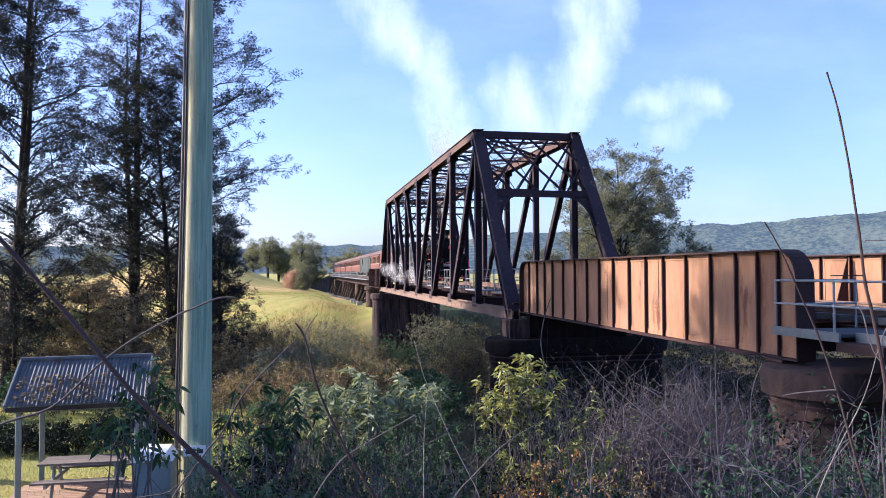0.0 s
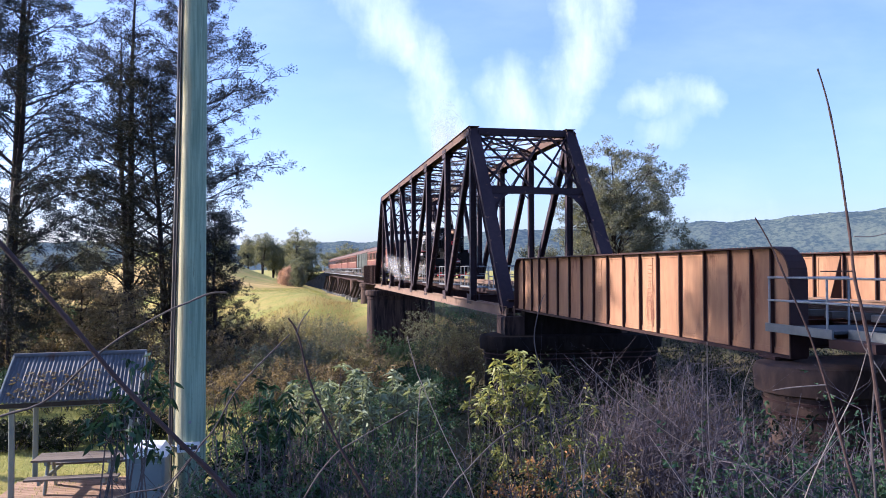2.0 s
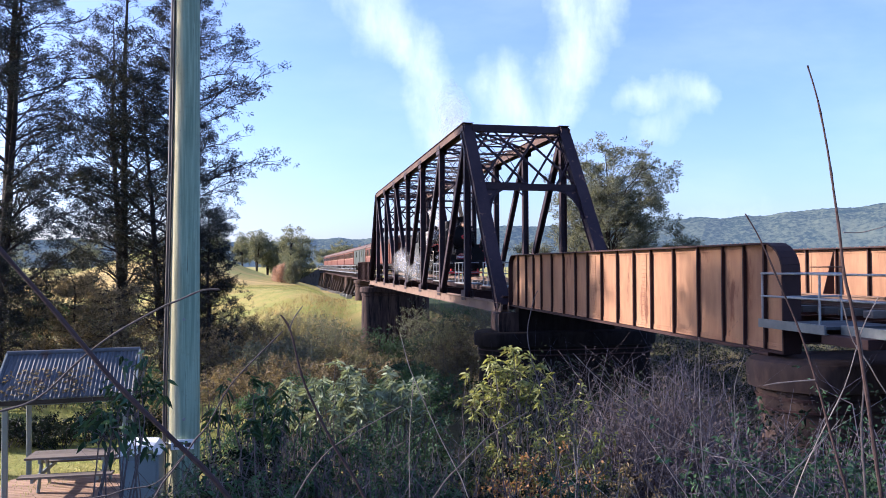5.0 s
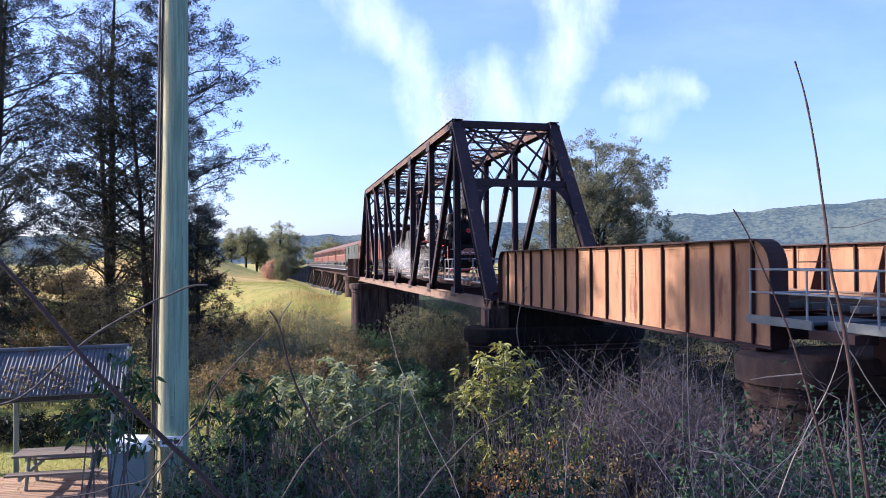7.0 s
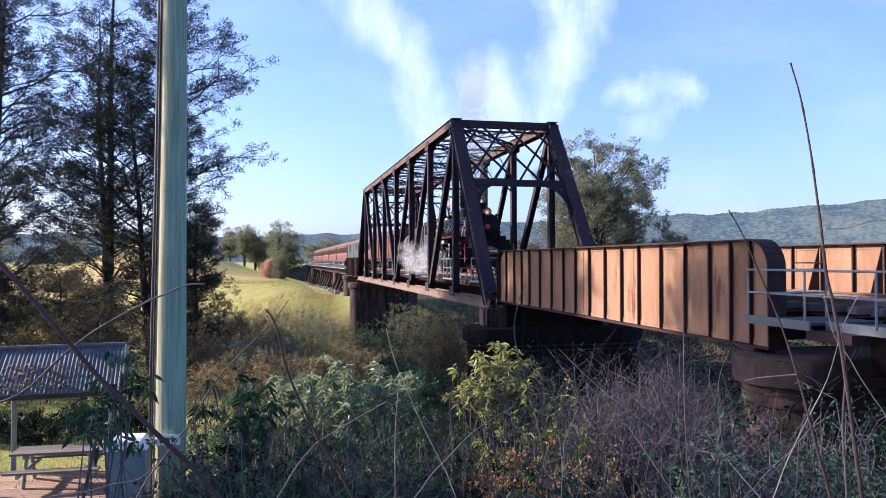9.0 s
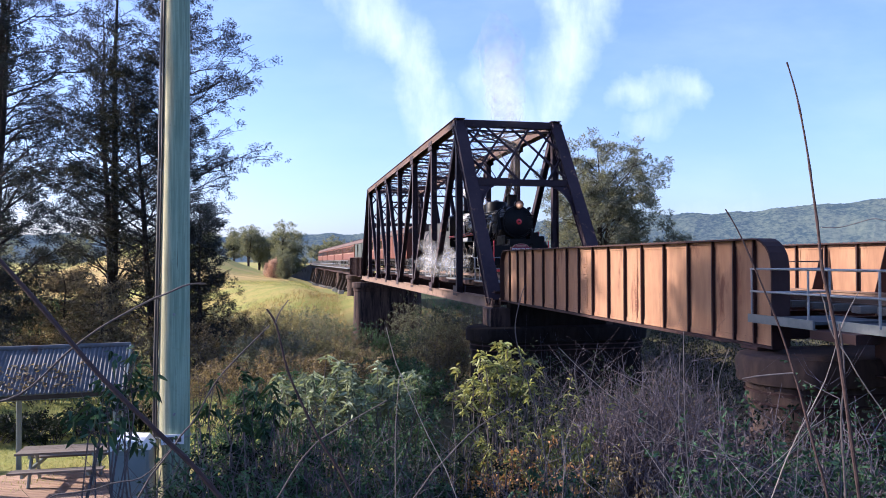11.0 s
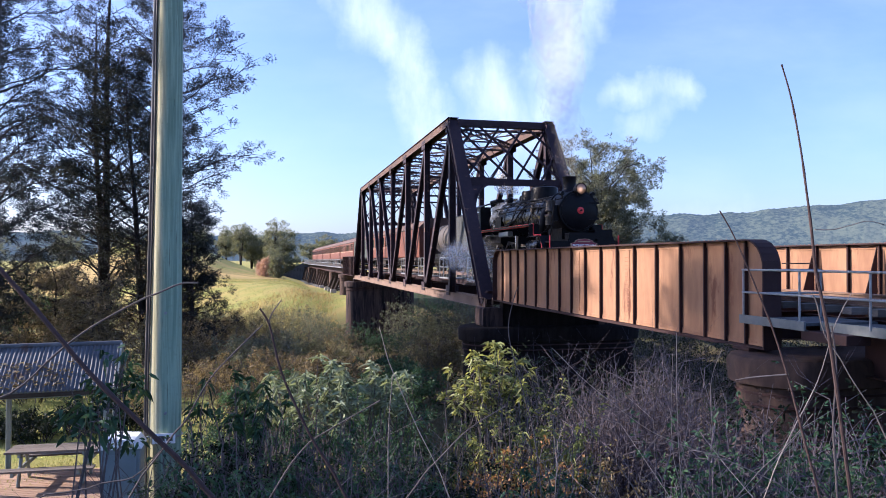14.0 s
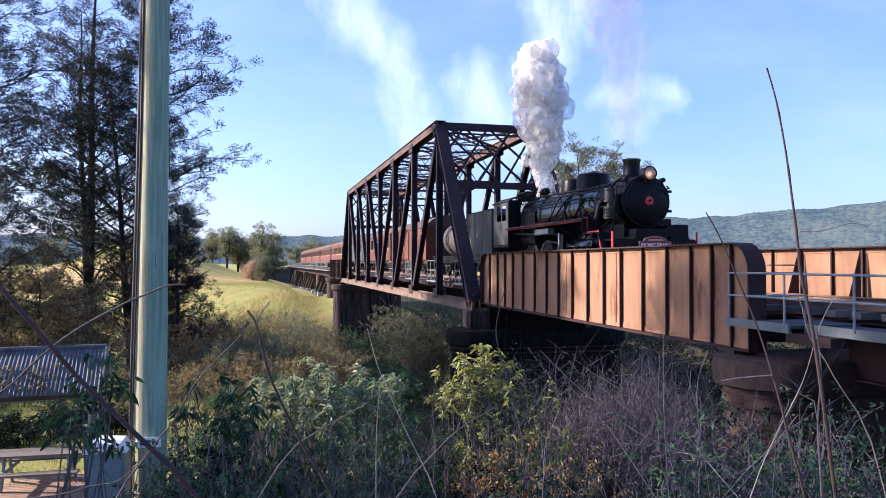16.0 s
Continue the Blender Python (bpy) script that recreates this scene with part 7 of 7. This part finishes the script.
# ---------------------------------------------------------------- pole, box, shelter
pole = thing("power_pole", "tall round treated-timber power pole with a green-grey tint", "pole")
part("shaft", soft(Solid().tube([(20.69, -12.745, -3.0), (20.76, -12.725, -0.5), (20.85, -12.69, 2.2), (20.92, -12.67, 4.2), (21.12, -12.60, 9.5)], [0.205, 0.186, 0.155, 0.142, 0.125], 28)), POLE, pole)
part("conduit", soft(Solid().tube([(20.74, -12.97, -3.0), (20.80, -12.94, -0.5), (20.88, -12.875, 2.2), (20.95, -12.835, 4.2), (21.15, -12.75, 9.5)], 0.024, 10)), CABLE, pole, "black conduit strapped to the pole")
part("cable", soft(Solid().tube([(20.78, -12.955, -3.0), (20.84, -12.915, -0.5), (20.91, -12.85, 2.2), (20.98, -12.815, 4.2), (21.18, -12.73, 9.5)], 0.012, 8)), CABLE, pole)
for z in (-0.25, 0.9, 2.05, 3.2, 4.3):
    x = 20.76 + 0.034 * (z + 0.5)
    part("strap", soft(Solid().lathe(pose(x + 0.02, -12.915 + 0.02 * (z + 0.5) + 0.01, z), [(0.036, -0.012), (0.04, -0.012), (0.04, 0.012), (0.036, 0.012)], 14)), GALV, pole)
for z in (-0.9, 0.3, 1.6, 2.9):
    part("bolt", soft(Solid().lathe(pose(20.95, -12.70, z) @ ALONG_X, [(0.018, -0.02), (0.018, 0.02), (0, 0.024)], 8)), GALV, pole)

cabinet = thing("meter_cabinet", "grey steel meter cabinet with a white sloping lid beside the pole", "cabinet", m=pose(21.05, -13.15, -0.03))
part("body", Solid().box(-0.2, 0.2, -0.21, 0.21, -2.7, -1.20, 0.012), BOXGREY, cabinet)
part("lid", Solid().prism([(-0.235, 0.0), (0.235, 0.0), (0.16, 0.10), (-0.16, 0.12)], Matrix(((0, 0, 1, -0.22), (1, 0, 0, 0), (0, 1, 0, -1.20), (0, 0, 0, 1))), 0.45), WHITE, cabinet, "white painted lid")
part("door", Solid().box(0.2, 0.215, -0.18, 0.18, -2.55, -1.27, 0.004), BOXGREY, cabinet)
part("handle", Solid().box(0.215, 0.24, 0.12, 0.14, -1.95, -1.83), CABLE, cabinet)
notice = thing("notice_plate", "small white plate with dark unreadable lettering on the pole", "sign")
part("plate", Solid().box(20.985, 20.995, -12.84, -12.58, -1.25, -1.13, 0.0), WHITE, notice)
part("strap", soft(Solid().tube([(20.76 + 0.205 * math.cos(a), -12.73 + 0.205 * math.sin(a), -1.19) for a in np.linspace(0, 6.2, 24)], 0.008, 6)), GALV, notice)
part("lettering", Solid().box(20.996, 20.999, -12.81, -12.70, -1.22, -1.16).box(20.996, 20.999, -12.68, -12.61, -1.22, -1.17), CABLE, notice, "dark bars of lettering")

turn_about = Matrix.Translation((13.0, -16.25, 0)) @ Matrix.Rotation(radians(6.5), 4, "Z") @ Matrix.Translation((-13.0, 16.25, 0))
shelter = thing("picnic_shelter", "small picnic shelter with a corrugated iron roof", "shelter", m=turn_about)
XE, ZE, XR, ZR, YA, YB = 13.0, -1.84, 11.5, -1.04, -17.5, -14.75
sheet = Solid()
STEPS = 150
for side, (xe, ze) in enumerate(((XE, ZE), (2 * XR - XE, ZE))):
    k0 = len(sheet.v)
    for i in range(STEPS + 1):
        y = YA + (YB - YA) * i / STEPS
        w = 0.018 * math.cos(2 * math.pi * y / 0.085)
        for x, z in ((xe, ze), (XR, ZR)):
            sheet.v += [(x, y, z + w + 0.004), (x, y, z + w - 0.004)]
    for i in range(STEPS):
        a = k0 + i * 4
        sheet.f += [(a, a + 4, a + 6, a + 2), (a + 1, a + 3, a + 7, a + 5), (a, a + 1, a + 5, a + 4)]
sheet.smooth = True
part("roof", sheet, IRON, shelter, "weathered corrugated iron roof with fallen leaves")
part("ridge_cap", soft(Solid().tube([(XR, YA - 0.03, ZR + 0.02), (XR, YB + 0.03, ZR + 0.02)], 0.06, 12)), IRON, shelter)
for y in (YA - 0.02, YB + 0.02):
    part("barge_board", Solid().beam((XE + 0.05, y, ZE - 0.03), (XR, y, ZR - 0.02), 0.035, 0.15).beam((2 * XR - XE - 0.05, y, ZE - 0.03), (XR, y, ZR - 0.02), 0.035, 0.15), POST, shelter)
part("fascia", Solid().box(XE - 0.03, XE, YA, YB, ZE - 0.12, ZE - 0.03), UNDER, shelter)
for x in (XE - 0.25, 2 * XR - XE + 0.25):
    part("eave_beam", Solid().box(x - 0.05, x + 0.05, YA + 0.1, YB - 0.1, ZE - 0.17, ZE - 0.03, 0.01), POST, shelter)
    for y in (YA + 0.2, YB - 0.2):
        part("post", Solid().block(Matrix.Translation((x, y, (ZE - 0.17 + land(x, y) - 0.1) / 2)) @ ALONG_X, ZE - 0.17 - land(x, y) + 0.1, 0.11, 0.11, 0.012), POST, shelter)
fallen = Solid()
luck = random.Random(5)
for i in range(170):
    y, t = luck.uniform(YA + 0.1, YB - 0.9), luck.uniform(0.02, 0.6)
    p = Vector((XE + (XR - XE) * t, y, ZE + (ZR - ZE) * t + 0.024))
    q = luck.uniform(0, 6.28)
    s = luck.uniform(0.02, 0.055)
    fallen.add([p + Vector((math.cos(q + k) * s, math.sin(q + k) * s, 0.01 * k)) for k in (0, 2.0, 3.1, 5.1)], [(0, 1, 2, 3)])
tagged(part("fallen_leaves", fallen, LEAF_DRY), kind="stuff").matrix_basis = turn_about
tagged(bpy.data.objects["fallen_leaves"], "dry fallen leaves scattered on the iron roof", "leaves", kind="stuff")

deck_z = land(13.3, -16.2) + 0.12
platform = thing("timber_deck", "low red-brown plank deck under the picnic table", "deck")
plank = mesh_of("plank", Solid().box(-0.062, 0.062, -1.55, 1.55, -0.04, 0.0, 0.006), PLANK)
for i in range(26):
    ob = part("plank", plank, None, platform)
    ob.location = (11.2 + i * 0.138, -16.2, deck_z)
for y in (-17.5, -16.2, -14.9):
    part("joist", Solid().box(11.1, 14.8, y - 0.05, y + 0.05, deck_z - 0.3, deck_z - 0.045), TABLE, platform)
table = thing("picnic_table", "weathered timber picnic table with attached benches", "table", m=pose(12.0, -16.15, deck_z))
for k in range(4):
    part("table_board", Solid().box(-0.37 + k * 0.187, -0.19 + k * 0.187, -0.95, 0.95, 0.70, 0.745, 0.008), TABLE, table)
for s in (-1, 1):
    for k in range(2):
        part("bench_board", Solid().box(s * 0.72 - 0.14 + k * 0.145, s * 0.72 - 0.005 + k * 0.145, -0.95, 0.95, 0.41, 0.45, 0.008), TABLE, table)
for y in (-0.65, 0.65):
    for s in (-1, 1):
        part("leg", Solid().beam((s * 0.15, y, 0.70), (s * 0.42, y, 0.0), 0.05, 0.11, 0.006), POST, table)
    part("bench_bearer", Solid().box(-0.85, 0.85, y - 0.03, y + 0.03, 0.32, 0.41, 0.006), POST, table)
    part("top_bearer", Solid().box(-0.36, 0.36, y - 0.03, y + 0.03, 0.62, 0.70, 0.006), POST, table)

# ---------------------------------------------------------------- steam and smoke
def puff(label, r, mat, seed, shells=2, tall=1.0, lumps=2.2, name="steam_puff", group="puffs of steam"):
    """A billowing puff: uneven shells one within another."""
    body = Solid()
    body.smooth = True
    sphere = bmesh.new()
    bmesh.ops.create_icosphere(sphere, subdivisions=4 if r > 0.5 else 3, radius=1.0)
    base = [v.co.copy() for v in sphere.verts]
    faces = [tuple(v.index for v in f.verts) for f in sphere.faces]
    sphere.free()
    for k in range(shells):
        size = r * (1 - 0.33 * k)
        pts = []
        for p in base:
            d = 1 + 0.42 * noise.noise(p * lumps + Vector((seed, k * 0.7, 0))) + 0.18 * noise.noise(p * lumps * 2.3 + Vector((seed, k, 5))) + 0.05 * noise.noise(p * lumps * 5 + Vector((seed, k, 9)))
            pts.append(Vector((p.x, p.y, p.z * tall)) * size * d)
        body.add(pts, faces)
    return tagged(part(name, body, mat), label, "steam" if name == "steam_puff" else "smoke", group)


puffs = []            # (puff, place at t)
luck = random.Random(77)
# cylinder-cock steam drifting beside the wheels
for i in range(20):
    size = luck.uniform(0.35, 0.85)
    ob = puff("thin white steam drifting beside the wheels", size, STEAM, i * 3.1, 3, 0.75)
    off, side, up, rate = (i - 9.5) / 9.5, luck.uniform(-3.2, -1.7), luck.uniform(0.45, 1.25), luck.uniform(0.3, 0.7)

    def drift(t, off=off, side=side, up=up, rate=rate, i=i):
        reach = 1.7 + 6.5 * max(0.0, 1 - t / 5.0)
        x = run(min(t, 13.6)) + 0.35 * max(0.0, t - 13.6) - 6.2 - 2.5 * max(0.0, 1 - t / 4) - reach * off + 0.5 * math.sin(rate * t * 2 + i)
        y, z = side + 0.15 * math.sin(rate * t + 2 * i), up * (1 + 0.5 * max(0.0, off)) + 0.25 * math.sin(rate * t * 1.3 + i * 1.7)
        gone = smooth(13.9, 15.0, t)          # drawn in under the tender at last
        return (x + (run(t) - 18.0 - 0.2 * i - x) * gone, y * (1 - gone), z + (2.3 - z) * gone, 0, 0, 14 * math.sin(rate * t + i))

    puffs.append((ob, drift))
# wisps over the boiler
for i in range(5):
    ob = puff("faint wisp of steam over the boiler", luck.uniform(0.28, 0.45), WISP, 40 + i * 2.3, 2, 0.8)
    lag = -7.6 - 0.9 * i
    puffs.append((ob, lambda t, lag=lag, i=i: (run(t) + lag, 0.3 * math.sin(t * 0.7 + i), 4.3 + 0.28 * i + 0.2 * math.sin(t * 1.1 + i), 0, 0, 10 * math.sin(t + i))))
# column from the safety valves, let go near the end
for i in range(26):
    start = 15.36 + 0.0240 * i
    size = 0.50 + 0.36 * smooth(7, 12, i) - 0.50 * smooth(18, 25, i)
    ob = puff("dense white steam billowing up from the safety valves", size, STEAM_DENSE, 60 + i * 1.9, 2, 1.1, 1.5)

    def spot(t, start=start, i=i):
        age = max(0.0, t - start)
        x0 = run(min(t, start)) - 8.4
        if age == 0.0:
            return (x0, 0, 2.85)
        return (x0 + 1.2 * age + 0.50 * math.sin(i * 2.1) * min(1, age * 3), 0.40 * math.sin(i * 1.3) * min(1, age * 3), 2.85 + 8.0 * (1 - math.exp(-3.4 * age)), 0, 0, 30 * age)

    puffs.append((ob, spot))
# thin smoke from the chimney
for i in range(12):
    size = 0.24 + 0.085 * i
    ob = puff("thin grey-brown smoke rising from the chimney", size, SOOT, 120 + i * 2.7, 2, 1.5, 1.8, "smoke_puff", "smoke from the chimney")
    puffs.append((ob, lambda t, i=i: (run(t) - 0.97 - 0.06 * i - 0.010 * i * i + 0.15 * math.sin(t * 1.3 + i), 0.1 * math.sin(i * 1.7 + t), 4.3 + 0.42 * i + 0.025 * i * i + 0.12 * math.sin(t * 2 + i), 0, 0, 12 * math.sin(t + i))))


# ---------------------------------------------------------------- what moves
def run(t):
    """Where the smokebox front stands on the line at t seconds."""
    return -27.2 + 1.35 * t + 0.5 * 0.1185 * t * t


def motions():
    times = [0.5 * i for i in range(33)]
    for ob in (loco, tender, *coaches):
        walk(ob, [(t, pose(run(t), 0, 0)) for t in times])
    # wheels roll without slipping
    for ob, x, r in turning:
        steps = [16.0 * i / 96 for i in range(97)]
        walk(ob, [(t, pose(x, 0, r + LIFT, 0, math.degrees((run(t) - run(0)) / r), 0)) for t in steps])
    for ob, phase in rods:
        steps = [16.0 * i / 160 for i in range(161)]
        rows = []
        for t in steps:
            a = -(run(t) - run(0)) / 0.762 + phase
            rows.append((t, pose(0.32 * math.cos(a), 0, 0.762 + LIFT + 0.32 * math.sin(a))))
        walk(ob, rows)
    for ob, spot in puffs:
        walk(ob, [(t, pose(*spot(t))) for t in [0.25 * i for i in range(61)] + [15.05 + 0.05 * i for i in range(20)]])


motions()
